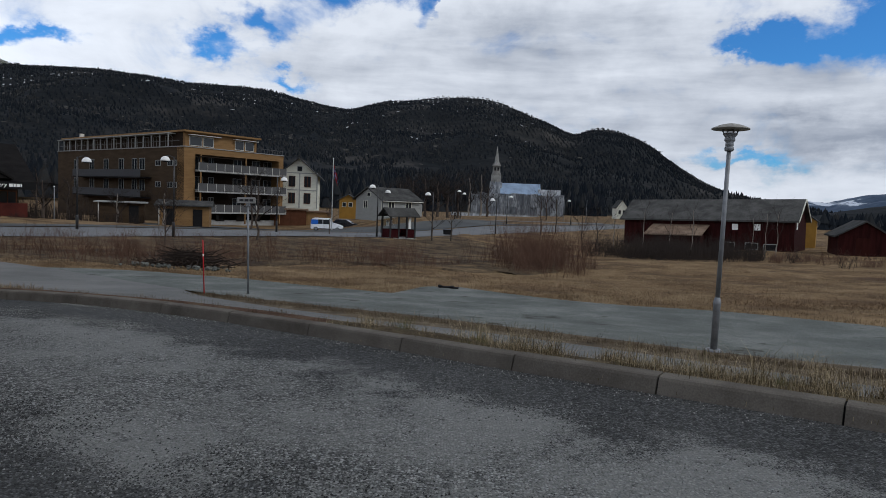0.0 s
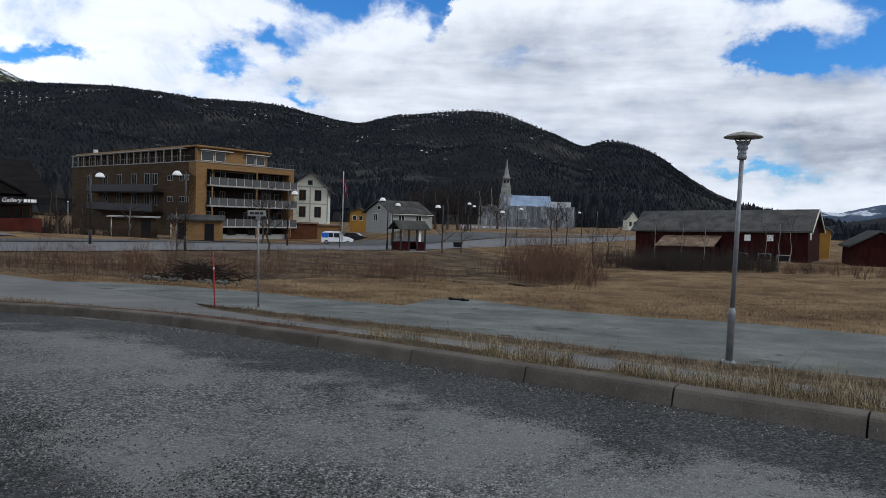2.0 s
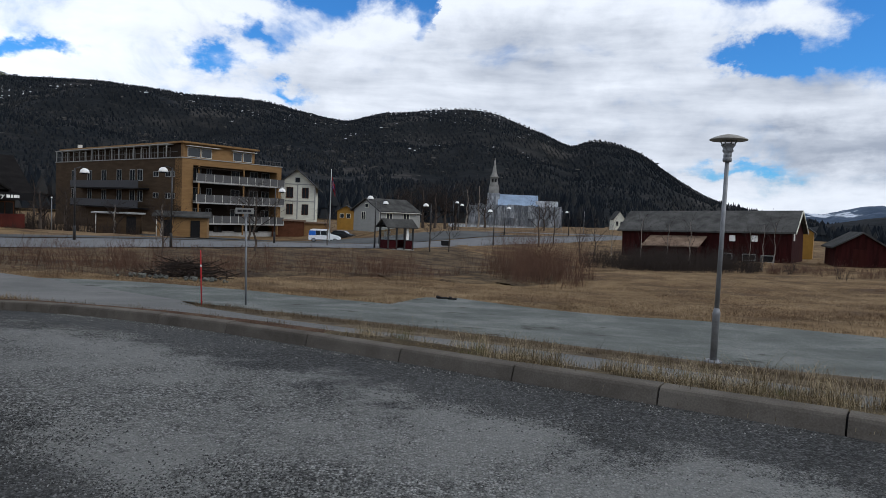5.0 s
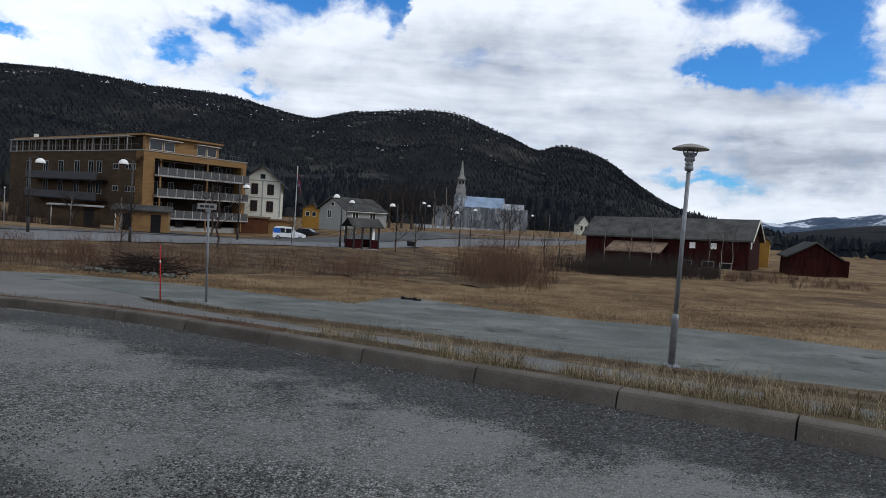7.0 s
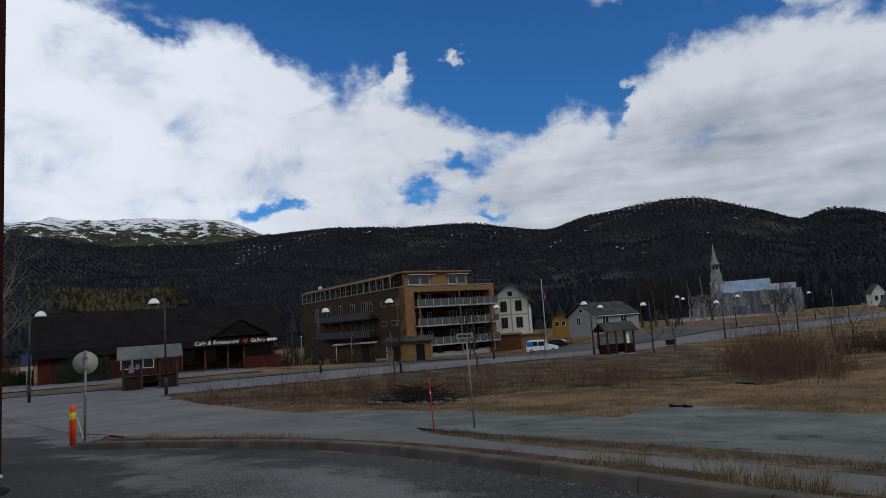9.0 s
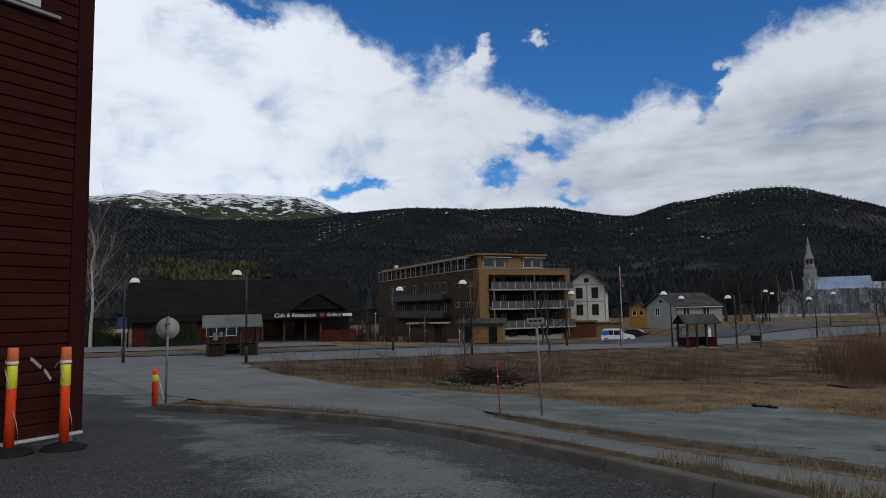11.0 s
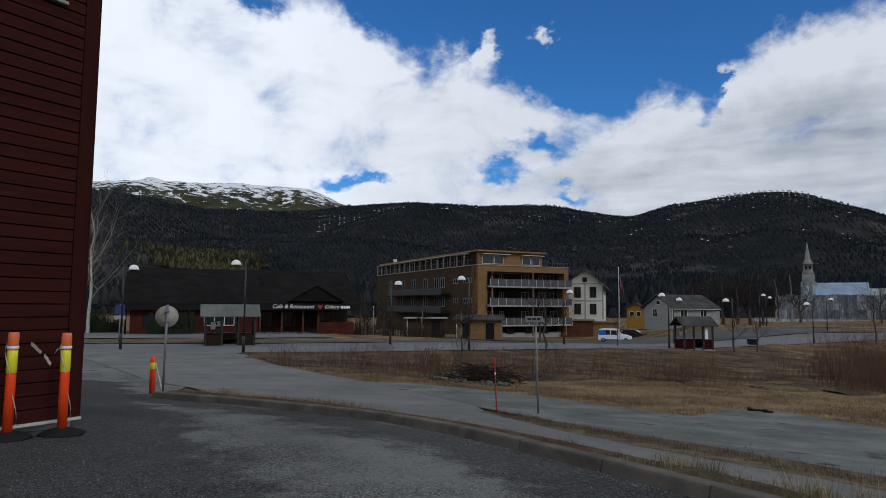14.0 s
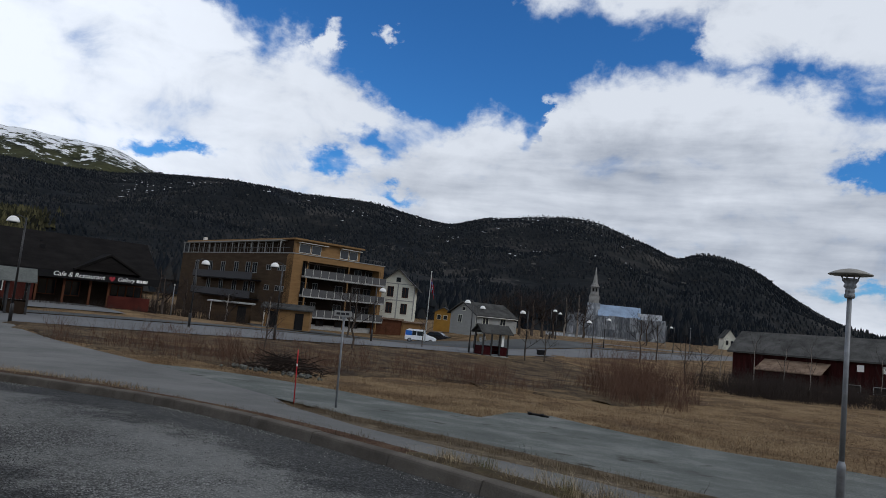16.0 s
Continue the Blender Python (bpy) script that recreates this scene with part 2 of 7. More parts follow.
def stony(name, dark, light, film, film_at, film_size, grain, coarse=0.35, newer=None):
    """Worn asphalt: stones of many greys set in tar, with a pale worn film over parts of it. film_at: the higher, the less of it.
    newer: darker, newer asphalt (dark, light, [(attribute, reach, raggedness)]) within reach of an edge."""
    m = bpy.data.materials.new(name)
    m.use_nodes = True
    t = m.node_tree
    b = t.nodes["Principled BSDF"]
    tc = t.nodes.new("ShaderNodeTexCoord")

    def tex(kind, scale, detail=8, rough=0.6):
        n = t.nodes.new(kind)
        n.inputs["Scale"].default_value = scale
        if kind == "ShaderNodeTexNoise":
            n.inputs["Detail"].default_value, n.inputs["Roughness"].default_value = detail, rough
        t.links.new(tc.outputs["Object"], n.inputs["Vector"])
        return n

    def calc(op, a, c, d=None, clamp=False):
        n = t.nodes.new("ShaderNodeMath")
        n.operation, n.use_clamp = op, clamp
        for i, v in enumerate((a, c, d)):
            if isinstance(v, (int, float)):
                n.inputs[i].default_value = v
            elif v is not None:
                t.links.new(v, n.inputs[i])
        return n.outputs[0]

    def step(v, lo, hi):
        n = t.nodes.new("ShaderNodeMapRange")
        n.interpolation_type = "SMOOTHSTEP"
        n.inputs["From Min"].default_value, n.inputs["From Max"].default_value = lo, hi
        t.links.new(v, n.inputs["Value"])
        return n.outputs[0]

    stones = tex("ShaderNodeTexVoronoi", grain)
    small = tex("ShaderNodeTexVoronoi", grain * 2.3)
    sep_ = t.nodes.new("ShaderNodeSeparateColor")
    t.links.new(stones.outputs["Color"], sep_.inputs[0])
    sep2 = t.nodes.new("ShaderNodeSeparateColor")
    t.links.new(small.outputs["Color"], sep2.inputs[0])
    tar = step(stones.outputs["Distance"], 0.35, 0.62)
    tone_ = calc("ADD", calc("MULTIPLY", sep_.outputs[0], 0.6), calc("MULTIPLY", sep2.outputs[1], 0.4))
    tone_ = calc("MULTIPLY", calc("POWER", tone_, 1.5), calc("SUBTRACT", 1.0, calc("MULTIPLY", tar, 0.55)))
    stains = tex("ShaderNodeTexNoise", 0.55, 9, 0.62).outputs[0]
    tone_ = calc("MULTIPLY", tone_, calc("ADD", calc("MULTIPLY", stains, 1.1), 0.45))
    cr = t.nodes.new("ShaderNodeValToRGB")
    cr.color_ramp.elements[0].position, cr.color_ramp.elements[0].color = 0.05, (*dark, 1)
    cr.color_ramp.elements[1].position, cr.color_ramp.elements[1].color = 0.8, (*light, 1)
    t.links.new(tone_, cr.inputs[0])
    base_col = cr.outputs[0]
    patch_in = None
    if newer:
        c2 = t.nodes.new("ShaderNodeValToRGB")
        c2.color_ramp.elements[0].position, c2.color_ramp.elements[0].color = 0.05, (*newer[0], 1)
        c2.color_ramp.elements[1].position, c2.color_ramp.elements[1].color = 0.8, (*newer[1], 1)
        t.links.new(tone_, c2.inputs[0])
        rag = calc("SUBTRACT", tex("ShaderNodeTexNoise", 0.8, 12, 0.66).outputs[0], 0.5)
        rag = calc("ADD", rag, calc("MULTIPLY", calc("SUBTRACT", sep2.outputs[2], 0.5), 0.12))
        for attr, reach, raggedness in newer[2]:
            at_ = t.nodes.new("ShaderNodeAttribute")
            at_.attribute_name = attr
            near = calc("SUBTRACT", reach, calc("ADD", at_.outputs["Fac"], calc("MULTIPLY", rag, raggedness)))
            near = step(near, -0.12, 0.18)
            patch_in = near if patch_in is None else calc("MAXIMUM", patch_in, near)
        nm = t.nodes.new("ShaderNodeMix")
        nm.data_type = "RGBA"
        t.links.new(patch_in, nm.inputs[0])
        t.links.new(base_col, nm.inputs[6])
        t.links.new(c2.outputs[0], nm.inputs[7])
        base_col = nm.outputs[2]
    worn = calc("ADD", tex("ShaderNodeTexNoise", film_size, 11, 0.66).outputs[0], calc("MULTIPLY", calc("SUBTRACT", sep2.outputs[2], 0.5), 0.09))
    pits = step(tex("ShaderNodeTexNoise", 9.0, 6, 0.7).outputs[0], 0.56, 0.64)
    worn = calc("MULTIPLY", calc("MULTIPLY", step(worn, film_at, film_at + 0.13), calc("SUBTRACT", 1.0, calc("MULTIPLY", pits, 0.6))), 0.72)
    if patch_in is not None:
        worn = calc("MULTIPLY", worn, calc("SUBTRACT", 1.0, calc("MULTIPLY", patch_in, 0.85)))
    mx = t.nodes.new("ShaderNodeMix")
    mx.data_type = "RGBA"
    t.links.new(worn, mx.inputs[0])
    t.links.new(base_col, mx.inputs[6])
    mx.inputs[7].default_value = (*film, 1)
    t.links.new(mx.outputs[2], b.inputs["Base Color"])
    b.inputs["Roughness"].default_value, b.inputs["Specular IOR Level"].default_value = 0.93, 0.1
    bp = t.nodes.new("ShaderNodeBump")
    bp.inputs["Strength"].default_value, bp.inputs["Distance"].default_value = coarse, 0.012
    t.links.new(calc("MULTIPLY", calc("SUBTRACT", 1.0, tar), calc("SUBTRACT", 1.0, calc("MULTIPLY", worn, 0.8))), bp.inputs["Height"])
    t.links.new(bp.outputs[0], b.inputs["Normal"])
    return m


M["asphalt"] = stony("asphalt", (0.036, 0.037, 0.036), (0.40, 0.405, 0.39), (0.215, 0.218, 0.209), 0.42, 0.4, 62.0, 0.8,
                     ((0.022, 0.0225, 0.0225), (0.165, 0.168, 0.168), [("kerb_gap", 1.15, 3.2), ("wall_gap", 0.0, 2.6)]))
M["bank"] = surface("bank", [(0.25, (0.03, 0.022, 0.015)), (0.48, (0.078, 0.056, 0.035)), (0.75, (0.19, 0.138, 0.08))], 0.95, 0.5, 8.0, 0.9, 0.9, 0.06, spots=[((0.045, 0.032, 0.022), 0.55, 0.4), ((0.17, 0.118, 0.064), 0.56, 0.22)])
M["kerbgrass"] = surface("kerbgrass", [(0.15, (0.065, 0.05, 0.026)), (0.4, (0.13, 0.097, 0.052)), (0.62, (0.235, 0.18, 0.105)), (0.88, (0.45, 0.37, 0.24))], 0.9, 1.5, 20.0, 0.4, 0.0, spots=[((0.085, 0.09, 0.032), 0.56, 1.4)], per_island=1.1)
M["thatch"] = surface("thatch", [(0.2, (0.032, 0.023, 0.014)), (0.5, (0.07, 0.053, 0.032)), (0.8, (0.15, 0.122, 0.075))], 0.95, 2.5, 60.0, 0.9, 0.6, 0.012, spots=[((0.06, 0.05, 0.026), 0.57, 3.0)])
M["barnroof"] = surface("barnroof", [(0.3, (0.04, 0.04, 0.039)), (0.7, (0.105, 0.104, 0.1))], 0.92, 0.8, 14.0, 0.6, 0.4, 0.02)
M["grit"] = surface("grit", [(0.2, (0.05, 0.05, 0.048)), (0.5, (0.16, 0.16, 0.152)), (0.8, (0.34, 0.335, 0.32))], 0.95, 3.0, 40.0, 0.4, 0.0, per_island=0.7)
M["drive"] = surface("drive", [(0.3, (0.125, 0.126, 0.122)), (0.7, (0.205, 0.205, 0.198))], 0.95, 0.5, 50.0, 0.8, 0.6, 0.008, spots=[((0.075, 0.075, 0.07), 0.62, 0.9), ((0.27, 0.27, 0.26), 0.63, 40.0)])
M["road"] = surface("road", [(0.3, (0.135, 0.138, 0.142)), (0.7, (0.19, 0.193, 0.197))], 0.95, 0.2, 20.0, 0.3, 0.2, 0.005)
M["lot"] = surface("lot", [(0.3, (0.065, 0.068, 0.068)), (0.7, (0.115, 0.118, 0.118))], 0.95, 0.15, 12.0, 0.3, 0.2, 0.005)
M["gravel"] = surface("gravel", [(0.3, (0.095, 0.104, 0.097)), (0.55, (0.152, 0.162, 0.152)), (0.72, (0.23, 0.24, 0.227))], 0.95, 0.8, 45.0, 1.1, 0.8, 0.02, spots=[((0.065, 0.066, 0.056), 0.60, 0.9), ((0.27, 0.27, 0.255), 0.64, 34.0)])
M["field"] = surface("field", [(0.25, (0.055, 0.035, 0.021)), (0.45, (0.135, 0.089, 0.047)), (0.7, (0.26, 0.18, 0.098))], 0.95, 0.35, 9.0, 0.7, 0.9, 0.06, spots=[((0.09, 0.058, 0.036), 0.56, 0.14), ((0.095, 0.085, 0.048), 0.67, 0.5)])
M["verge"] = surface("verge", [(0.3, (0.055, 0.042, 0.029)), (0.5, (0.105, 0.081, 0.054)), (0.7, (0.19, 0.15, 0.1))], 0.95, 2.5, 30.0, 0.5, 0.8, 0.02, per_island=0.3)
M["grass"] = surface("grass", [(0.2, (0.08, 0.055, 0.034)), (0.4, (0.18, 0.126, 0.074)), (0.6, (0.30, 0.22, 0.132)), (0.85, (0.46, 0.37, 0.24))], 0.9, 0.7, 20.0, 0.4, 0.0, spots=[((0.10, 0.096, 0.047), 0.63, 1.3), ((0.11, 0.07, 0.042), 0.49, 0.13)], per_island=0.6)
M["chips"] = surface("chips", [(0.2, (0.03, 0.031, 0.031)), (0.5, (0.09, 0.092, 0.091)), (0.8, (0.24, 0.245, 0.24))], 0.95, 3.0, 40.0, 0.4, 0.0, per_island=0.8)
M["moss"] = surface("moss", [(0.3, (0.04, 0.026, 0.018)), (0.5, (0.08, 0.046, 0.03)), (0.7, (0.13, 0.09, 0.058))], 0.95, 2.0, 40.0, 0.6, 0.5, 0.02)
M["kerb"] = surface("kerb", [(0.25, (0.074, 0.066, 0.056)), (0.5, (0.113, 0.101, 0.087)), (0.75, (0.165, 0.149, 0.129))], 0.92, 2.5, 90.0, 0.6, 0.4, 0.004, per_piece=0.1, spots=[((0.06, 0.052, 0.043), 0.68, 4.0)])
M["rubble"] = surface("rubble", shades((0.11, 0.115, 0.105), 0.5), 0.95, 2.0, 20.0, 0.4, 0.6, 0.02)
M["redwall"] = surface("redwall", [(0.3, (0.026, 0.0068, 0.0055)), (0.7, (0.048, 0.0125, 0.0095))], 0.82, 2.0, 30.0, 0.4, 0.35, 0.004, stretch=(0.25, 0.25, 4), per_piece=0.1, spots=[((0.08, 0.033, 0.025), 0.66, 2.2)])
M["redtrim"] = surface("redtrim", shades((0.034, 0.0092, 0.0075), 0.2), 0.82, 2.0, 30.0, 0.4, 0.2, 0.003, stretch=(2, 2, 0.3))
M["dark"] = plain("dark", (0.014, 0.014, 0.015), 0.85)
M["rubber"] = plain("rubber", (0.02, 0.02, 0.02), 0.8)
M["sill"] = plain("sill", (0.55, 0.54, 0.5), 0.6)
M["orange"] = surface("orange", shades((0.92, 0.07, 0.008), 0.12), 0.45, 6.0, 40.0, 0.3, 0.1, 0.002, spots=[((0.6, 0.05, 0.015), 0.66, 9.0)])
M["fadedorange"] = plain("fadedorange", (0.75, 0.17, 0.06), 0.55)
M["yellowtape"] = plain("yellowtape", (0.78, 0.72, 0.02), 0.35)
M["tape"] = plain("tape", (0.75, 0.72, 0.7), 0.5)
M["steel"] = surface("steel", shades((0.2, 0.21, 0.225), 0.25), 0.55, 8.0, 60.0, 0.4, 0.15, 0.002, 0.35)
M["lampdish"] = surface("lampdish", shades((0.3, 0.29, 0.265), 0.2), 0.65, 6.0, 50.0, 0.4, 0.1, 0.002, 0.1)
M["signback"] = surface("signback", shades((0.36, 0.35, 0.31), 0.15), 0.6, 5.0, 50.0, 0.3, 0.1, 0.002, 0.1)
M["signface"] = plain("signface", (0.27, 0.27, 0.26), 0.5)
M["bars"] = plain("bars", (0.03, 0.03, 0.035), 0.6)
M["redstake"] = plain("redstake", (0.5, 0.02, 0.025), 0.5)
M["black"] = plain("black", (0.015, 0.015, 0.016), 0.45)
M["globe"] = plain("globe", (0.82, 0.82, 0.8), 0.35, 0, 0.04)
M["ochre"] = surface("ochre", [(0.3, (0.17, 0.095, 0.037)), (0.7, (0.25, 0.146, 0.06))], 0.75, 0.5, 12.0, 0.4, 0.2, 0.01, stretch=(1, 1, 5))
# darker ochre: shade of the block's long side put into the colour
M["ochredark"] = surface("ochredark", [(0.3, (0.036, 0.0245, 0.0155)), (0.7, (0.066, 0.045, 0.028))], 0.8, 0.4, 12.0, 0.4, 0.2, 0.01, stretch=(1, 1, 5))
M["shelterroof"] = surface("shelterroof", [(0.3, (0.085, 0.092, 0.088)), (0.7, (0.16, 0.17, 0.163))], 0.85, 1.2, 14.0, 0.6, 0.3, 0.01)
M["slate"] = surface("slate", [(0.3, (0.032, 0.032, 0.031)), (0.7, (0.085, 0.085, 0.082))], 0.9, 0.8, 14.0, 0.6, 0.4, 0.02)
M["concrete"] = plain("concrete", (0.33, 0.33, 0.32), 0.85, 0, 0.2)
M["rail"] = plain("rail", (0.062, 0.062, 0.064), 0.55)
M["darkrail"] = plain("darkrail", (0.035, 0.037, 0.044), 0.6)
# near-black brown: recess shade put into the colour of the inset walls
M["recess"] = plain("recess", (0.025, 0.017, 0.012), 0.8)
M["whitewood"] = surface("whitewood", shades((0.58, 0.58, 0.5), 0.12), 0.7, 1.0, 15.0, 0.4, 0.2, 0.01, stretch=(1, 1, 4))
M["greywood"] = surface("greywood", shades((0.27, 0.275, 0.265), 0.1), 0.7, 1.0, 15.0, 0.4, 0.2, 0.01, stretch=(1, 1, 4))
M["yellowwood"] = surface("yellowwood", shades((0.29, 0.155, 0.026), 0.15), 0.7, 1.0, 15.0, 0.4, 0.2, 0.01)
M["brownwood"] = surface("brownwood", shades((0.095, 0.04, 0.022), 0.25), 0.8, 1.0, 15.0, 0.4, 0.2, 0.01)
M["barnred"] = surface("barnred", [(0.3, (0.015, 0.0045, 0.0045)), (0.7, (0.04, 0.0095, 0.009))], 0.85, 0.8, 14.0, 0.5, 0.3, 0.02, stretch=(4, 4, 0.5))
M["rust"] = surface("rust", [(0.3, (0.10, 0.065, 0.045)), (0.7, (0.26, 0.19, 0.14))], 0.8, 1.2, 12.0, 0.5, 0.2, 0.01)
M["brick"] = surface("brick", [(0.3, (0.042, 0.012, 0.01)), (0.7, (0.082, 0.022, 0.017))], 0.85, 1.0, 20.0, 0.4, 0.2, 0.01)
M["caferoof"] = surface("caferoof", [(0.3, (0.0075, 0.007, 0.007)), (0.7, (0.018, 0.0165, 0.016))], 0.95, 0.8, 16.0, 0.5, 0.3, 0.02, stretch=(1, 1, 3))
M["shelterred"] = plain("shelterred", (0.034, 0.0055, 0.007), 0.85)
M["text"] = plain("text", (0.85, 0.85, 0.82), 0.5, 0, 0.03)
M["heart"] = plain("heart", (0.3, 0.01, 0.02), 0.5)
M["carblue"] = plain("carblue", (0.015, 0.12, 0.5), 0.3)
M["navy"] = plain("navy", (0.012, 0.03, 0.12), 0.5)
M["carwhite"] = plain("carwhite", (0.75, 0.77, 0.8), 0.3)
M["cardark"] = plain("cardark", (0.012, 0.012, 0.014), 0.25)
M["sheet"] = surface("sheet", [(0.2, (0.05, 0.058, 0.075)), (0.45, (0.15, 0.165, 0.19)), (0.62, (0.25, 0.27, 0.30)), (0.85, (0.58, 0.61, 0.65))], 0.6, 0.35, 2.0, 0.9, 0.6, 0.15, stretch=(2.5, 2.5, 0.4), per_piece=0.3)
M["flagred"] = plain("flagred", (0.3, 0.022, 0.028), 0.8)
M["bluetarp"] = surface("bluetarp", shades((0.22, 0.30, 0.42), 0.25), 0.5, 0.4, 3.0, 0.4, 0.5, 0.1)
M["stone"] = surface("stone", shades((0.22, 0.22, 0.21), 0.35), 0.85, 0.6, 6.0, 0.4, 0.3, 0.03)
M["bark"] = surface("bark", shades((0.075, 0.06, 0.05), 0.4), 0.9, 6.0, 40.0, 0.5, 0.5, 0.01)
M["palebark"] = surface("palebark", shades((0.24, 0.21, 0.18), 0.4), 0.85, 8.0, 40.0, 0.5, 0.4, 0.006)
M["birch"] = surface("birch", shades((0.42, 0.40, 0.37), 0.35), 0.8, 5.0, 30.0, 0.5, 0.3, 0.006)
M["twig"] = surface("twig", shades((0.034, 0.027, 0.024), 0.35), 0.9, 2.0, 20.0, 0.4, 0.0)
M["redtwig"] = surface("redtwig", shades((0.095, 0.056, 0.04), 0.35), 0.9, 1.0, 20.0, 0.4, 0.0)
M["hedge"] = surface("hedge", shades((0.03, 0.04, 0.022), 0.4), 0.9, 3.0, 20.0, 0.5, 0.0)
# cloud shadow and blue haze put into the forest and conifer colours
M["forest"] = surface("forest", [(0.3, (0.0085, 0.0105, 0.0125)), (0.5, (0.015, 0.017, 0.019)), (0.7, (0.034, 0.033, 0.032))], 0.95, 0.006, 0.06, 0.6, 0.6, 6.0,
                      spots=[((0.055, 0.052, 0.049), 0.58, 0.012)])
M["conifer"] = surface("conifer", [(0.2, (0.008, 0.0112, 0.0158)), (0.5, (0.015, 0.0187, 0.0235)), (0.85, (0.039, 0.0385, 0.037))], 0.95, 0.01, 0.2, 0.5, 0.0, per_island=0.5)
M["barerock"] = surface("barerock", [(0.3, (0.028, 0.027, 0.026)), (0.7, (0.085, 0.082, 0.077))], 0.95, 0.2, 1.5, 0.6, 0.0, per_island=0.5)
# lighter wood colour with the sunlight on the young trees painted in
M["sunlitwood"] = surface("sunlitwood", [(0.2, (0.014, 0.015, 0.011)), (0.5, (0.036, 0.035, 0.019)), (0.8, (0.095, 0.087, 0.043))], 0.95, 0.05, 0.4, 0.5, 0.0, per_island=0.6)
M["snow"] = plain("snow", (0.62, 0.63, 0.65), 0.9)

# bare mountain: thin woods below in olive coloured as slightly sunlit, snow with bare streaks towards the top
snowhill = surface("snowhill", [(0.3, (0.016, 0.019, 0.013)), (0.7, (0.058, 0.06, 0.029))], 0.9, 0.006, 0.05, 0.6, 0.4, 8.0)
st = snowhill.node_tree
s_geo = st.nodes.new("ShaderNodeNewGeometry")
s_sep = st.nodes.new("ShaderNodeSeparateXYZ")
st.links.new(s_geo.outputs["Position"], s_sep.inputs[0])
s_map = st.nodes.new("ShaderNodeMapping")
s_map.inputs["Scale"].default_value = (1, 1, 1.4)
st.links.new(s_geo.outputs["Position"], s_map.inputs[0])
s_noise = st.nodes.new("ShaderNodeTexNoise")
s_noise.inputs["Scale"].default_value, s_noise.inputs["Detail"].default_value, s_noise.inputs["Roughness"].default_value = 0.017, 10, 0.75
st.links.new(s_map.outputs[0], s_noise.inputs["Vector"])
s_gain = st.nodes.new("ShaderNodeMath")
s_gain.operation = "MULTIPLY"
st.links.new(s_noise.outputs[0], s_gain.inputs[0])
s_gain.inputs[1].default_value = 2.2
s_high = st.nodes.new("ShaderNodeMath")
s_high.operation = "MULTIPLY_ADD"
st.links.new(s_sep.outputs[2], s_high.inputs[0])
s_high.inputs[1].default_value = 1 / 520
st.links.new(s_gain.outputs[0], s_high.inputs[2])
s_range = st.nodes.new("ShaderNodeMapRange")
s_range.inputs["From Min"].default_value, s_range.inputs["From Max"].default_value = 2.13, 2.2
st.links.new(s_high.outputs[0], s_range.inputs["Value"])
s_mix = st.nodes.new("ShaderNodeMix")
s_mix.data_type = "RGBA"
s_base = st.nodes["Principled BSDF"].inputs["Base Color"]
st.links.new(s_base.links[0].from_socket, s_mix.inputs[6])
s_mix.inputs[7].default_value = (0.78, 0.8, 0.83, 1)
st.links.new(s_range.outputs[0], s_mix.inputs[0])
st.links.new(s_mix.outputs[2], s_base)
M["snowhill"] = snowhill
# distance haze put into the blue of the slopes and snow
M["farhill"] = surface("farhill", [(0.40, (0.045, 0.068, 0.11)), (0.56, (0.085, 0.115, 0.165)), (0.62, (0.55, 0.6, 0.68))], 0.95, 0.003, 0.03, 0.3, 0.3, 6.0, stretch=(1, 1, 2.5))

glass = bpy.data.materials.new("glass")
glass.use_nodes = True
gb = glass.node_tree.nodes["Principled BSDF"]
gb.inputs["Base Color"].default_value, gb.inputs["Roughness"].default_value = (0.02, 0.024, 0.028, 1), 0.06
M["glass"] = glass
clear = bpy.data.materials.new("clear")
clear.use_nodes = True
cb = clear.node_tree.nodes["Principled BSDF"]
cb.inputs["Base Color"].default_value, cb.inputs["Roughness"].default_value, cb.inputs["Transmission Weight"].default_value, cb.inputs["IOR"].default_value = (0.85, 0.88, 0.88, 1), 0.03, 1.0, 1.1
M["clear"] = clear

# ---- mesh helpers ----


def box(bm, x0, x1, y0, y1, z0, z1, bevel=0.0):
    r = bmesh.ops.create_cube(bm, size=1.0, matrix=Matrix.Translation(((x0 + x1) / 2, (y0 + y1) / 2, (z0 + z1) / 2)) @ Matrix.Diagonal((x1 - x0, y1 - y0, z1 - z0, 1)))
    if bevel:
        es = list({e for v in r["verts"] for e in v.link_edges})
        bmesh.ops.bevel(bm, geom=es, offset=bevel, segments=2, affect="EDGES", profile=0.5)
    return bm


def solid(bm, base, shift):
    """A closed prism from the outline base (list of 3D points) pushed by shift."""
    s = Vector(shift)
    a = [bm.verts.new(p) for p in base]
    b = [bm.verts.new(Vector(p) + s) for p in base]
    n = len(base)
    bm.faces.new(a[::-1])
    bm.faces.new(b)
    for i in range(n):
        bm.faces.new((a[i], a[(i + 1) % n], b[(i + 1) % n], b[i]))
    bmesh.ops.recalc_face_normals(bm, faces=bm.faces)
    return bm


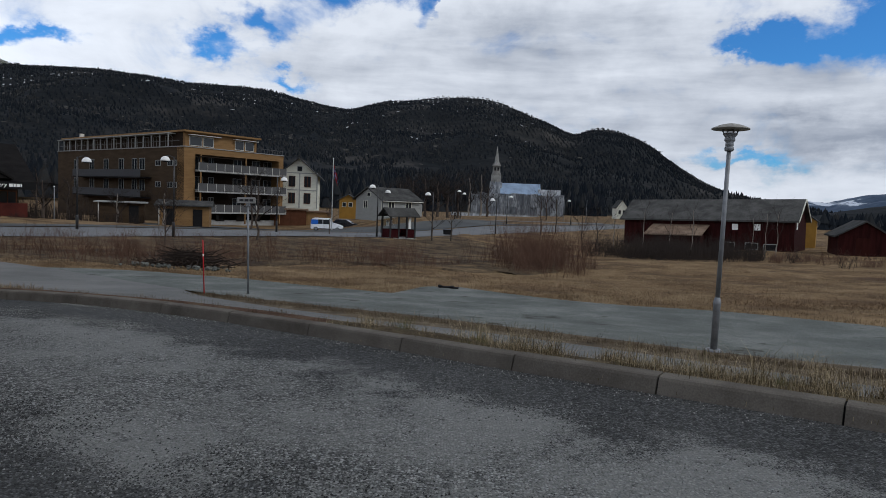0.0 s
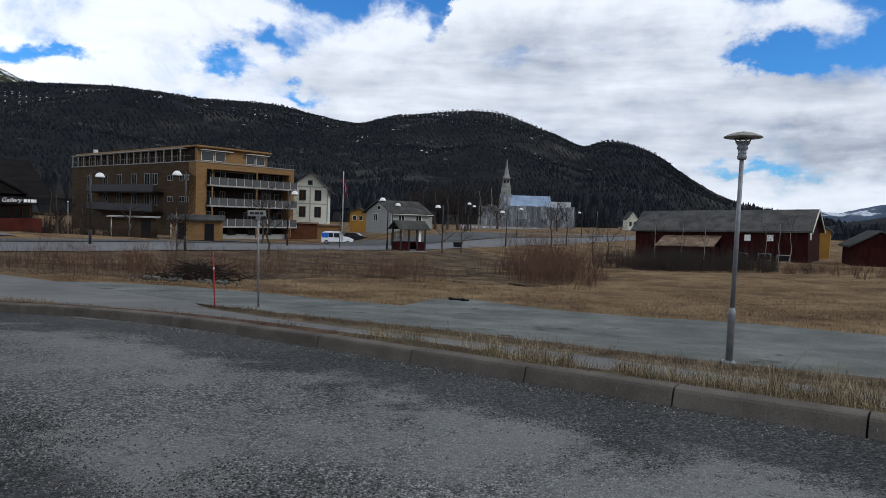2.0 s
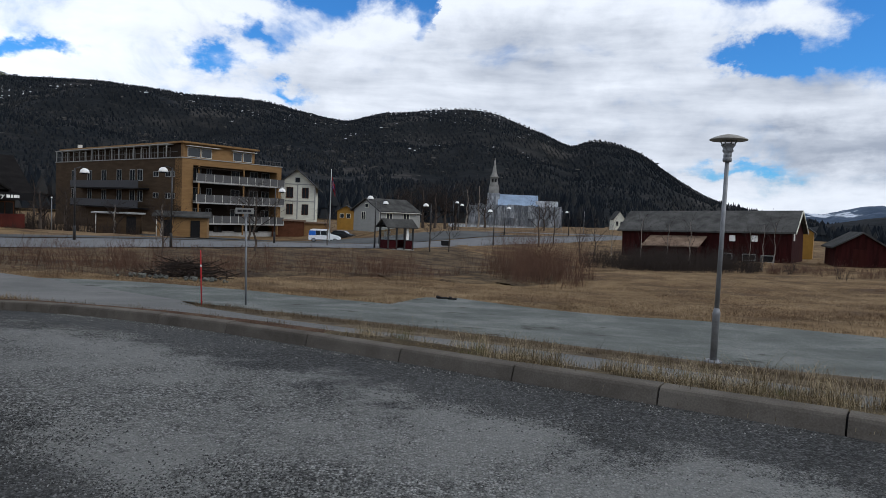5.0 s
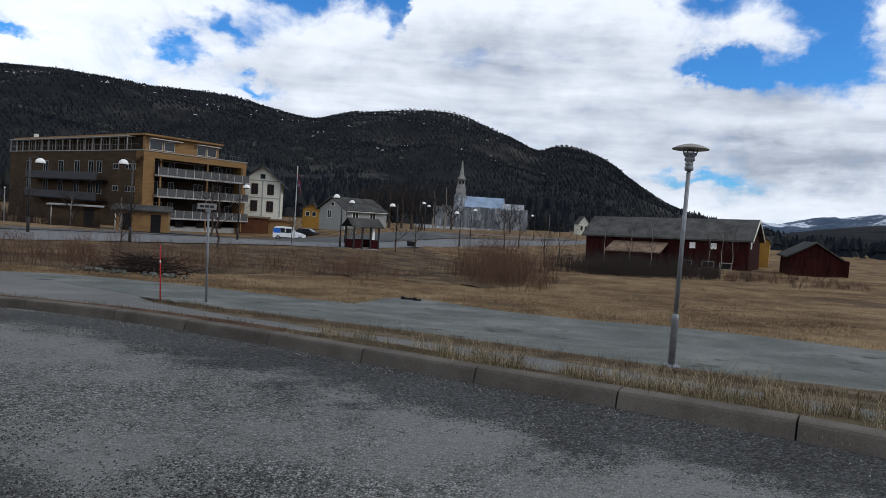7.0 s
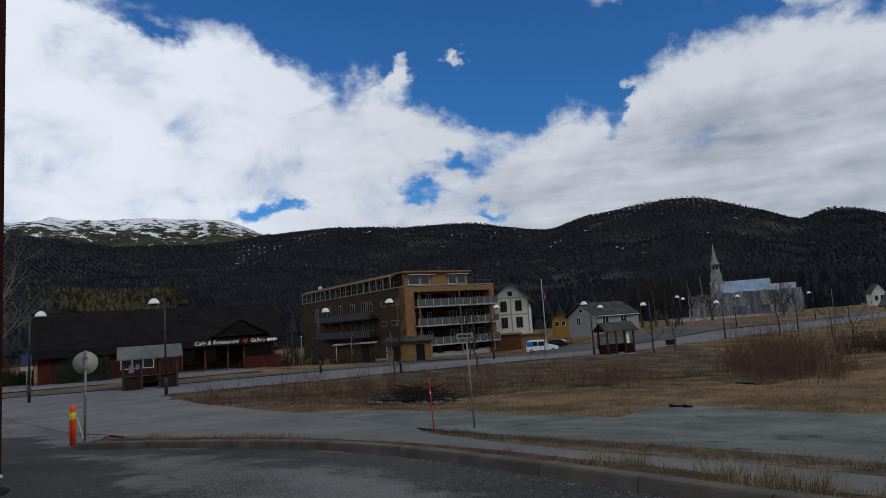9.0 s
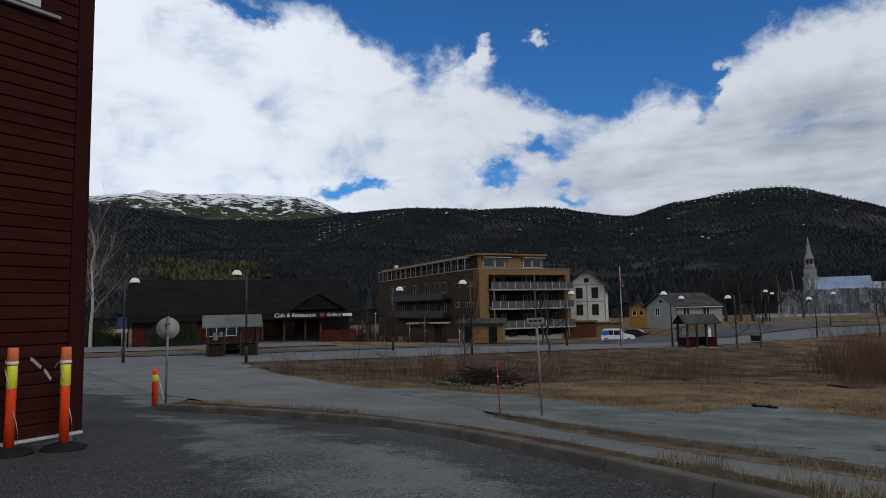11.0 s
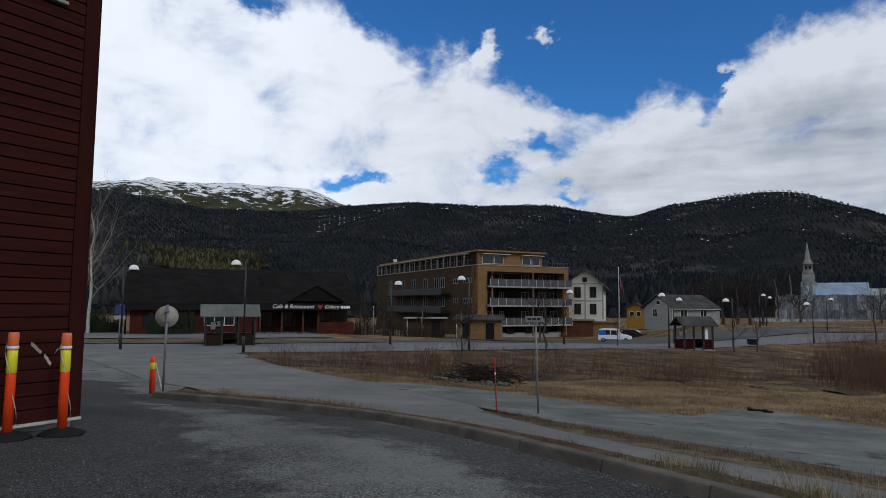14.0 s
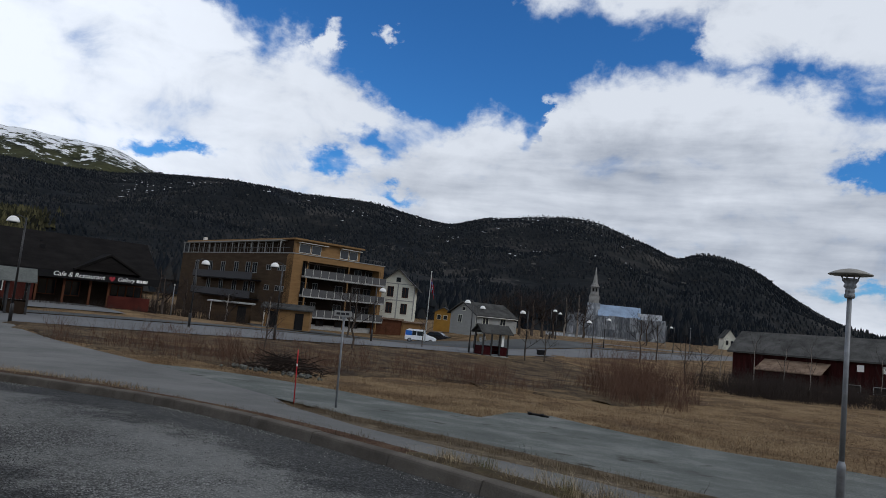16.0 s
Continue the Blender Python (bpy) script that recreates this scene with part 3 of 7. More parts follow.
def tube(bm, p0, p1, r0, r1, n=8, cap=True):
    p0, p1 = Vector(p0), Vector(p1)
    d = (p1 - p0).normalized()
    a = d.orthogonal().normalized()
    b = d.cross(a)
    lo, hi = [], []
    for i in range(n):
        t = 2 * math.pi * i / n
        o = a * math.cos(t) + b * math.sin(t)
        lo.append(bm.verts.new(p0 + o * r0))
        hi.append(bm.verts.new(p1 + o * r1))
    for i in range(n):
        f = bm.faces.new((lo[i], lo[(i + 1) % n], hi[(i + 1) % n], hi[i]))
        f.smooth = True
    if cap:
        bm.faces.new(lo[::-1])
        bm.faces.new(hi)
    return bm


def lathe(bm, profile, n=20, at=(0, 0, 0)):
    """Turns a profile [(radius, height)] round the upright axis."""
    rings = []
    for r, z in profile:
        rings.append([bm.verts.new((at[0] + r * math.cos(2 * math.pi * i / n), at[1] + r * math.sin(2 * math.pi * i / n), at[2] + z)) for i in range(n)])
    for a, b in zip(rings, rings[1:]):
        for i in range(n):
            f = bm.faces.new((a[i], a[(i + 1) % n], b[(i + 1) % n], b[i]))
            f.smooth = True
    if profile[0][0] > 1e-4:
        bm.faces.new(rings[0][::-1])
    if profile[-1][0] > 1e-4:
        bm.faces.new(rings[-1])
    return bm


def part(name, bm, material, parent=None, label="", kind=""):
    me = bpy.data.meshes.new(name)
    bm.to_mesh(me)
    bm.free()
    me.materials.append(M[material])
    ob = new(name, me)
    if parent is not None:
        ob.parent = parent
    return tagged(ob, label, kind=kind)


def raw(name, verts, faces, material, parent=None, smooth=False):
    me = bpy.data.meshes.new(name)
    me.from_pydata(verts, [], faces)
    me.materials.append(M[material])
    if smooth:
        me.polygons.foreach_set("use_smooth", [True] * len(me.polygons))
    me.update()
    ob = new(name, me)
    if parent is not None:
        ob.parent = parent
    return ob


def thing(name, m, label, category, group="", kind=""):
    ob = new(name)
    ob.empty_display_size = 0.2
    ob.matrix_world = m
    return tagged(ob, label, category, group, kind)


def bx(*a, **k):
    return box(bmesh.new(), *a, **k)


def tb(*a, **k):
    return tube(bmesh.new(), *a, **k)


def writing(name, body, size, material, parent, m, depth=0.02):
    cu = bpy.data.curves.new(name, "FONT")
    cu.body, cu.size, cu.extrude, cu.shear = body, size, depth, 0.25
    tmp = new("lettering", cu)
    me = bpy.data.meshes.new_from_object(tmp.evaluated_get(bpy.context.evaluated_depsgraph_get()))
    bpy.data.objects.remove(tmp)
    me.materials.clear()
    me.materials.append(M[material])
    ob = new(name, me)
    ob.parent = parent
    ob.matrix_local = m
    return ob


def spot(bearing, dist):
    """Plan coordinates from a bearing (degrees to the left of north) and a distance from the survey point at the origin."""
    return -dist * math.sin(radians(bearing)), dist * math.cos(radians(bearing))


# ---- the lie of the land: survey heights as (bearing, distance, height) ----
LOT = [(0, 0, 0), (180, 6, 0.05), (90, 7, 0.0), (-90, 5, 0.25), (56.4, 8.6, -0.09), (70, 14, -0.1), (180, 40, 0.3), (-120, 40, 0.3), (120, 40, -0.2),
       (-33, 4.3, 0.13), (-6, 4.75, 0.02), (12, 5.9, -0.07), (25, 8.0, -0.17), (33, 10.2, -0.3), (50, 16, -0.6), (48.8, 17.3, -0.68)]
LANE = [(-22.9, 9, -0.55), (-33, 9.6, -0.56), (-9.4, 10.2, -0.63), (0.55, 11.3, -0.73), (10.6, 13.3, -0.88), (21.4, 16.3, -1.02),
        (36, 23.5, -1.1), (24.5, 22, -1.22), (10.6, 19, -1.25), (-0.9, 20, -1.28), (-9.3, 18.5, -1.2), (-16, 17, -1.08), (-23, 16, -0.87), (-33, 16, -0.8)]
BANK = [(28.6, 28, -1.45), (15.5, 30, -1.8), (0.66, 32, -1.9), (-9.3, 33, -2.05), (-18.5, 42, -1.85), (-30, 40, -1.8), (-50, 40, -1.2),
        (15, 41, -1.95), (2, 50, -2.5), (-8, 62, -2.8), (55, 42, -1.35), (43, 39.9, -1.4), (30, 43, -1.6), (18, 48.8, -1.8), (10.7, 53.4, -1.9), (0.7, 67, -2.1), (-9.2, 92, -2.25)]
TOWN = [(47, 60, -1.05), (36, 62, -1.2), (30, 75, -2.3), (22, 98, -3.25), (14, 105, -3.6), (10.5, 98, -3.3), (5.4, 96, -1.15), (3, 105, -1.4), (9.4, 93, -3.0),
        (-4, 190, -2.0), (-14, 180, -1.2), (-28, 76, -2.2), (-20, 80, -2.6), (-33, 70, -2.0), (11.5, 76, -2.75), (11.0, 88, -3.1), (8.6, 84, -2.6), (16, 78, -2.8), (60, 120, -2.5), (90, 100, -1.5), (-70, 120, -1), (-45, 150, -2.0), (180, 150, 0)]
SURVEY = LOT + LANE + BANK + TOWN
GP = np.array([spot(a, r) for a, r, z in SURVEY])
GN = len(GP)


def spline_kernel(d2):
    return 0.5 * d2 * np.log(d2 + 1e-9)


gm = np.zeros((GN + 3, GN + 3))
gm[:GN, :GN] = spline_kernel(((GP[:, None] - GP[None]) ** 2).sum(-1)) + np.eye(GN) * 6.0
gm[:GN, GN], gm[:GN, GN + 1:], gm[GN, :GN], gm[GN + 1:, :GN] = 1, GP, 1, GP.T
GW = np.linalg.solve(gm, np.r_[[s[2] for s in SURVEY], 0, 0, 0])


def land(x, y):
    """Height of the ground."""
    x, y = np.asarray(x, float), np.asarray(y, float)
    r = np.hypot(x, y)
    s = np.minimum(1, 180 / np.maximum(r, 1e-6))
    X, Y = x * s, y * s
    z = spline_kernel((X[..., None] - GP[:, 0]) ** 2 + (Y[..., None] - GP[:, 1]) ** 2) @ GW[:GN] + GW[GN] + GW[GN + 1] * X + GW[GN + 2] * Y
    f = np.clip((r - 180) / 200, 0, 1)
    return z * (1 - f) - 2.0 * f


def gz(x, y):
    return float(land(x, y))


def draped(name, near, far, material, lift, label, category, rows=8, step=0.6, thick=0.0):
    """A sheet laid on the ground between two lines of plan points, which are walked in step."""
    def walkline(pts, n):
        p = np.array(pts, float)
        s = np.r_[0, np.cumsum(np.hypot(*np.diff(p, axis=0).T))]
        q = np.linspace(0, s[-1], n)
        return np.c_[np.interp(q, s, p[:, 0]), np.interp(q, s, p[:, 1])]
    length = np.hypot(*np.diff(np.array(near, float), axis=0).T).sum()
    n = max(8, int(length / step))
    a, b = walkline(near, n), walkline(far, n)
    f = np.linspace(0, 1, rows)[:, None, None]
    g = a[None] * (1 - f) + b[None] * f
    z = land(g[..., 0], g[..., 1]) + lift
    v = np.concatenate([g, z[..., None]], -1).reshape(-1, 3)
    faces = [(j * n + i, j * n + i + 1, (j + 1) * n + i + 1, (j + 1) * n + i) for j in range(rows - 1) for i in range(n - 1)]
    ob = raw(name, v.tolist(), faces, material, smooth=True)
    me = ob.data
    if me.polygons[0].normal.z < 0:
        me.flip_normals()
    return tagged(ob, label, category, kind="structure")


def in_zone(x, y, poly):
    inside = np.zeros(np.shape(x), bool)
    n = len(poly)
    for i in range(n):
        (x0, y0), (x1, y1) = poly[i], poly[(i + 1) % n]
        c = ((y0 > y) != (y1 > y)) & (x < (x1 - x0) * (y - y0) / ((y1 - y0) if y1 != y0 else 1e-9) + x0)
        inside ^= c
    return inside

# ---- ground ----
rings = np.r_[0.0, np.geomspace(0.8, 4700, 230)]
AZN = 400
vs = [(0.0, 0.0, gz(0, 0) - 0.04)]
az_grid = np.linspace(0, 2 * np.pi, AZN, endpoint=False)
for rr in rings[1:]:
    gx, gy = rr * np.sin(az_grid), rr * np.cos(az_grid)
    bumps = np.array([noise.fractal((a * 0.35, b * 0.35, 0.0), 1.0, 2.0, 3) for a, b in zip(gx, gy)]) * min(0.09, 0.004 * max(0, rr - 14)) if rr < 260 else 0
    vs += np.c_[gx, gy, land(gx, gy) - 0.04 + bumps].tolist()
fs = [(0, 1 + (i + 1) % AZN, 1 + i) for i in range(AZN)]
for k in range(len(rings) - 2):
    o0, o1 = 1 + k * AZN, 1 + (k + 1) * AZN
    fs += [(o0 + i, o0 + (i + 1) % AZN, o1 + (i + 1) % AZN, o1 + i) for i in range(AZN)]
ground = raw("ground", vs, fs, "field", smooth=True)
tagged(ground, "rough brown winter field of flattened dead grass", "ground", kind="structure")

KERB = [(14.6, -5.2), (13.6, -4.5), (12.6, -3.85), (11.6, -3.2), (10.6, -2.5), (9.6, -1.8), (8.65, -1.1), (7.7, -0.4), (6.8, 0.25), (5.9, 0.95), (5.0, 1.6), (4.1, 2.3), (3.2, 2.98), (2.33, 3.64), (1.44, 4.26), (0.52, 4.92),
        (-0.42, 5.66), (-1.42, 6.4), (-2.5, 7.15), (-3.58, 7.82), (-4.66, 8.4), (-5.08, 8.58), (-5.5, 8.74), (-5.92, 8.89), (-6.35, 9.02), (-6.75, 9.13),
        (-7.15, 9.23), (-7.75, 9.37), (-8.35, 9.5), (-8.95, 9.6), (-9.55, 9.68), (-10.2, 9.72), (-10.85, 9.74), (-11.35, 9.78), (-11.7, 9.95)]
lot = tagged(draped("lot_asphalt", KERB + [(-14, 13.2), (-20, 17.5), (-36, 27.0)], [(16, -16), (10, -18), (4, -16), (-6, -12), (-14, -6), (-24, 2), (-40, 12)], "asphalt", 0.0,
              "weathered grey asphalt parking lot with worn patches", "asphalt lot", rows=60, step=0.3), kind="structure")


def line_gap(verts, line):
    """Distance of each vertex from a line of plan points."""
    p = np.array([v.co[:2] for v in verts])
    best = np.full(len(p), 1e9)
    for a, b in zip(np.array(line[:-1], float), np.array(line[1:], float)):
        u = np.clip(((p - a) @ (b - a)) / ((b - a) @ (b - a)), 0, 1)
        best = np.minimum(best, np.hypot(*(p - a - u[:, None] * (b - a)).T))
    return best


lot.data.attributes.new("kerb_gap", "FLOAT", "POINT").data.foreach_set("value", line_gap(lot.data.vertices, KERB))
# beyond this line, towards the timber building, the asphalt is newer
WALL_EDGE = [(9.0, -4.0), (0.35, 1.75), (-0.9, 2.5), (-3.4, 4.1), (-5.6, 5.6), (-9.5, 8.4), (-16.0, 12.5)]
gap_ = line_gap(lot.data.vertices, WALL_EDGE)
side = np.array([np.interp(v.co.x, [q[0] for q in WALL_EDGE[::-1]], [q[1] for q in WALL_EDGE[::-1]]) < v.co.y for v in lot.data.vertices])
lot.data.attributes.new("wall_gap", "FLOAT", "POINT").data.foreach_set("value", np.where(side, gap_, -gap_))

LIGHT_NEAR = [(11.0, -1.8), (8.2, 0.28), (5.5, 2.28), (3.7, 3.66), (2.84, 4.32), (1.95, 4.94), (1.03, 5.6), (0.09, 6.34), (-1.1, 7.2), (-2.6, 8.1), (-4.3, 9.2), (-6.4, 10.2), (-8.6, 10.7), (-10.3, 11.0), (-12.0, 11.9), (-13.2, 12.6), (-16, 13.5), (-35.5, 24.5)]
LIGHT_FAR = [(12.2, -1.3), (10.4, 0.0), (6.4, 3.1), (4.2, 4.9), (2.9, 6.3), (1.85, 7.3), (0.64, 8.1), (-0.84, 8.75), (-1.75, 9.4), (-2.76, 10.2), (-4.9, 12.6), (-6.2, 14.6), (-10.0, 17.3), (-14.5, 20.0), (-19.4, 23.3), (-24.0, 26.6), (-27.6, 29.8)]
GRAVEL_NEAR = [(12.5, 1.8), (7.6, 5.6), (5.0, 7.6), (4.2, 8.0), (3.49, 8.3), (2.6, 8.75), (1.54, 9.2), (0.77, 9.65), (-0.1, 10.3), (-1.08, 10.95), (-2.14, 11.5), (-3.47, 12.5), (-5.3, 13.8), (-7.0, 15.1), (-10.0, 17.15), (-11.6, 18.1)]
GRAVEL_FAR = [(15.0, 6.6), (11.0, 9.6), (8.2, 12.6), (6.1, 14.3), (4.45, 15.3), (2.83, 16.6), (1.6, 17.9), (0.3, 19.4), (-0.8, 19.2), (-1.4, 16.6), (-3.26, 17.5), (-6.07, 18.9), (-8.8, 19.3), (-10.4, 19.2), (-11.5, 18.7), (-12.0, 18.4)]
draped("gravel_lane", GRAVEL_NEAR, GRAVEL_FAR, "gravel", 0.005, "packed grey-green gravel lane", "gravel lane", rows=26, step=0.4)
draped("drive", LIGHT_NEAR, LIGHT_FAR, "drive", 0.012, "pale worn asphalt drive joining the main road", "drive", rows=14, step=0.4)
draped("brown_verge", LIGHT_FAR[1:11], GRAVEL_NEAR[:12] + [(-4.95, 12.75)], "verge", 0.016, "narrow verge of brown dead grass", "verge", rows=6, step=0.3)

# bank that falls from the road to the field
BANK_TOP = [(-27.0, 29.3), (-23.6, 32.7), (-20.6, 36.9), (-18.1, 41.2), (-14.4, 46.3), (-9.2, 52.4), (0.1, 66.2)]
BANK_FOOT = [(-26.6, 28.4), (-20.0, 24.2), (-15.2, 21.6), (-10.7, 22.2), (-7.9, 26.3), (-6.2, 30.0), (-4.1, 31.3), (-1.1, 29.9), (3.6, 28.6), (6.4, 34.0), (8.4, 42.0), (11.0, 54.0)]
foot_line = np.array([BANK_FOOT[0]] + [tuple(Vector(BANK_FOOT[k]).lerp(Vector(BANK_FOOT[k + 1]), u)) for k in range(len(BANK_FOOT) - 1) for u in np.linspace(0.1, 1, 10)])
foot_line += np.array([[0.8 * noise.noise((x * 0.9, y * 0.9, 1.0)), 1.6 * noise.fractal((x * 0.5, y * 0.5, 4.0), 0.8, 2.0, 4)] for x, y in foot_line])
bank = draped("road_bank", foot_line, BANK_TOP, "bank", 0.035, "dark brown grassy bank below the main road", "bank", rows=24, step=0.35)
for vert in bank.data.vertices[:len(bank.data.vertices) // 24]:
    vert.co.z -= 0.16

# kerb: one stone per joint pair
kerb = thing("kerb", Matrix(), "grey concrete kerb of separate stones along the lot", "kerb", kind="structure")
kp = [Vector((x, y)) for x, y in KERB]


def kerb_normal(i):
    a, b = kp[max(0, i - 1)], kp[min(len(kp) - 1, i + 1)]
    d = (b - a).normalized()
    return Vector((d.y, -d.x)) * -1 if Vector((d.y, -d.x)).dot(Vector((0.6, 0.8))) < 0 else Vector((d.y, -d.x))


for i in range(len(kp) - 1):
    n0, n1 = kerb_normal(i), kerb_normal(i + 1)
    d = (kp[i + 1] - kp[i]).normalized()
    p, q = kp[i] + d * 0.006, kp[i + 1] - d * 0.006
    za, zb = gz(*p) + random.uniform(-0.004, 0.004), gz(*q) + random.uniform(-0.004, 0.004)
    prof = [(0.004, -0.12), (0.012, 0.0), (0.036, 0.092), (0.046, 0.111), (0.066, 0.119), (0.17, 0.121), (0.18, 0.112), (0.18, -0.12)]
    bm = bmesh.new()
    a = [bm.verts.new((p.x + n0.x * o, p.y + n0.y * o, za + z)) for o, z in prof]
    b = [bm.verts.new((q.x + n1.x * o, q.y + n1.y * o, zb + z)) for o, z in prof]
    bm.faces.new(a)
    bm.faces.new(b[::-1])
    for j in range(len(prof)):
        bm.faces.new((a[j], b[j], b[(j + 1) % len(prof)], a[(j + 1) % len(prof)]))
    bmesh.ops.recalc_face_normals(bm, faces=bm.faces)
    part("kerb_stone", bm, "kerb", kerb)
# mortar bed under the joints
bm = bmesh.new()
for i in range(len(kp) - 1):
    n0, n1 = kerb_normal(i), kerb_normal(i + 1)
    pts = []
    for pnt, nn in ((kp[i], n0), (kp[i + 1], n1)):
        zz = gz(*pnt)
        pts.append([bm.verts.new((pnt.x + nn.x * o, pnt.y + nn.y * o, zz + z)) for o, z in ((0.04, -0.1), (0.06, 0.10), (0.168, 0.108), (0.168, -0.1))])
    for j in range(3):
        bm.faces.new((pts[0][j], pts[1][j], pts[1][j + 1], pts[0][j + 1]))
part("mortar", bm, "dark", kerb, "dark sandy joints")

# raised strip of soil and moss behind the kerb
bm = bmesh.new()
prev = None
for i in range(len(kp)):
    nn = kerb_normal(i)
    w = 1.05 if i < 17 else (0.75 if i < 19 else (0.5 if i < 26 else 0.9 + 0.12 * (i - 26)))
    row = []
    for f in (0.0, 0.2, 0.4, 0.6, 0.8, 1.0):
        pnt = kp[i] + nn * (0.17 + w * f)
        heap = {0.0: 0.10, 0.2: 0.145, 0.4: 0.138, 0.6: 0.09, 0.8: 0.04, 1.0: -0.01}[f]
        row.append(bm.verts.new((pnt.x, pnt.y, gz(*pnt) + heap * (1.0 if i > 15 else 0.72) + 0.015 * noise.noise((pnt.x * 3, pnt.y * 3, 0)))))
    if prev:
        for a, b, c, d in zip(prev, prev[1:], row[1:], row):
            f_ = bm.faces.new((a, b, c, d))
            f_.smooth = True
    prev = row
bmesh.ops.recalc_face_normals(bm, faces=bm.faces)
kv = tagged(part("kerb_verge", bm, "moss"), "reddish brown moss and soil behind the kerb", "verge", kind="structure")
kv.data.materials.append(M["thatch"])
for poly in kv.data.polygons:
    if poly.center.x > -1.2 + 0.5 * noise.noise((poly.center.x * 2, poly.center.y * 2, 3.0)):
        poly.material_index = 1

# main road, verge, second lane beyond, parking
ROAD = [(-62, 2), (-48, 13.5), (-34.4, 24.1), (-27.2, 29.6), (-24.3, 33.0), (-21.3, 37.2), (-18.8, 41.5), (-15.1, 46.6), (-9.9, 52.8), (-0.6, 66.5), (14.8, 91.2), (40, 128)]


def beside(line, off):
    p = np.array(line, float)
    t = np.gradient(p, axis=0)
    t /= np.hypot(*t.T)[:, None]
    return (p + np.c_[-t[:, 1], t[:, 0]] * off).tolist()


draped("road", ROAD, beside(ROAD, 6.5), "road", 0.02, "pale grey asphalt main road", "road", rows=6, step=1.5)
draped("road_shoulder", beside(ROAD, 7.0), beside(ROAD, 9.0), "lot", 0.03, "darker asphalt footway beside the main road", "footway", rows=4, step=1.5)
draped("cafe_parking", beside(ROAD[:6], 12.0), beside(ROAD[:6], 20.5), "road", 0.02, "asphalt parking strip in front of the cafe", "parking", rows=6, step=1.5)
draped("town_parking", [(-24, 56), (-14.5, 64), (-4, 76), (6, 92)], [(-40, 82), (-31, 92), (-18, 95), (-10.5, 84), (-2, 90), (10, 108)], "lot", 0.03, "large grey asphalt town parking area", "parking", rows=16, step=1.5)
draped("church_lane", [(-3, 105), (10, 118), (32, 128)], [(-4, 110), (8, 124), (30, 134)], "road", 0.03, "pale asphalt lane below the church", "lane", rows=5, step=2)

# ---- mountains ----


def hill(name, ridge, foot, crest, material, label, grain=0.35, back=1.15, lift=0.0, seed=0.0, n=260, rows=40):
    az = np.array([p[0] for p in ridge], float)
    el = np.array([p[1] for p in ridge], float)
    order = np.argsort(az)
    az, el = az[order], el[order]
    A = np.linspace(az[0], az[-1], n)
    E = np.interp(A, az, el)
    k = np.array([0.25, 0.5, 0.25])
    E = np.convolve(np.pad(E, 1, mode="edge"), k, "valid")
    v = []
    for j in range(rows + 4):
        f = j / (rows - 1)
        for a, e in zip(A, E):
            dist = foot + (crest - foot) * f if f <= 1 else crest * (1 + (f - 1) * back)
            top = 1.35 + crest * math.tan(radians(e))
            s = min(1.0, f)
            x, y = spot(a, dist)
            shape = -3 + (top + 3) * (0.55 * s + 0.45 * s * s * (3 - 2 * s)) if f <= 1 else top - (f - 1) * crest * 0.5
            wob = noise.fractal((x * 0.004 + seed, y * 0.004, seed), 1.0, 2.1, 5) * grain * 0.05 * crest * min(1, 4 * s * max(0.12, 1 - s))
            jag = noise.fractal((x * 0.03, y * 0.03, seed), 0.8, 2.0, 4) * grain * 0.004 * crest * s
            v.append((x, y, shape + wob + jag + lift))
    f_ = [(j * n + i, j * n + i + 1, (j + 1) * n + i + 1, (j + 1) * n + i) for j in range(rows + 3) for i in range(n - 1)]
    ob = raw(name, v, f_, material, smooth=True)
    if sum(p.normal.z for p in ob.data.polygons[:50]) < 0:
        ob.data.flip_normals()
    tagged(ob, label, "mountain", kind="structure")
    return v, n, rows


# between 37 and 58 the crest follows a cloud shadow's edge
RIDGE = [(80, 6.95), (66, 7.55), (58, 7.9), (53, 8.15), (49, 7.85), (44.7, 7.5), (40.5, 7.5), (37, 7.95), (34.2, 8.55), (29, 8.82), (25.5, 8.77), (22.5, 8.44), (19, 8.52), (16.6, 8.47), (13.5, 8.02), (11.3, 7.67), (9.3, 7.62), (7.5, 8.12), (5.7, 8.50),
         (2.5, 8.70), (-0.5, 8.87), (-2.6, 8.72), (-5, 7.92), (-7.4, 7.07), (-9.4, 6.2), (-10.3, 5.9), (-11.2, 6.35), (-12.4, 6.6), (-14.5, 6.25), (-15.6, 5.85), (-16.5, 5.4), (-18.4, 3.92), (-20.6, 2.52), (-23, 1.62), (-25.3, 1.02), (-28, 0.32), (-32, -0.18)]
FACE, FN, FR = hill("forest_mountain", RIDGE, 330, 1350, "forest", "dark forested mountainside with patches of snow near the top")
hill("snow_mountain", [(75, 9.2), (64, 9.5), (57, 9.3), (54.8, 9.4), (50, 10.05), (46.5, 9.9), (43.3, 10.15), (39.1, 10.1), (37, 9.65), (34.2, 8.75), (30, 7.6), (26, 6.5)], 1900, 3600, "snowhill", "bare mountain top streaked with melting snow", 0.3, seed=3.0, n=120, rows=30)
hill("distant_mountains", [(-12, 0.7), (-20, 0.9), (-25, 1.0), (-28.4, 1.12), (-30.5, 1.3), (-33.4, 1.9), (-36, 2.2), (-40, 2.6), (-48, 2.0), (-60, 3.0), (-75, 2.5)], 2800, 4300, "farhill", "hazy blue distant mountains with snow fields", 0.22, seed=5.0, n=160, rows=20)
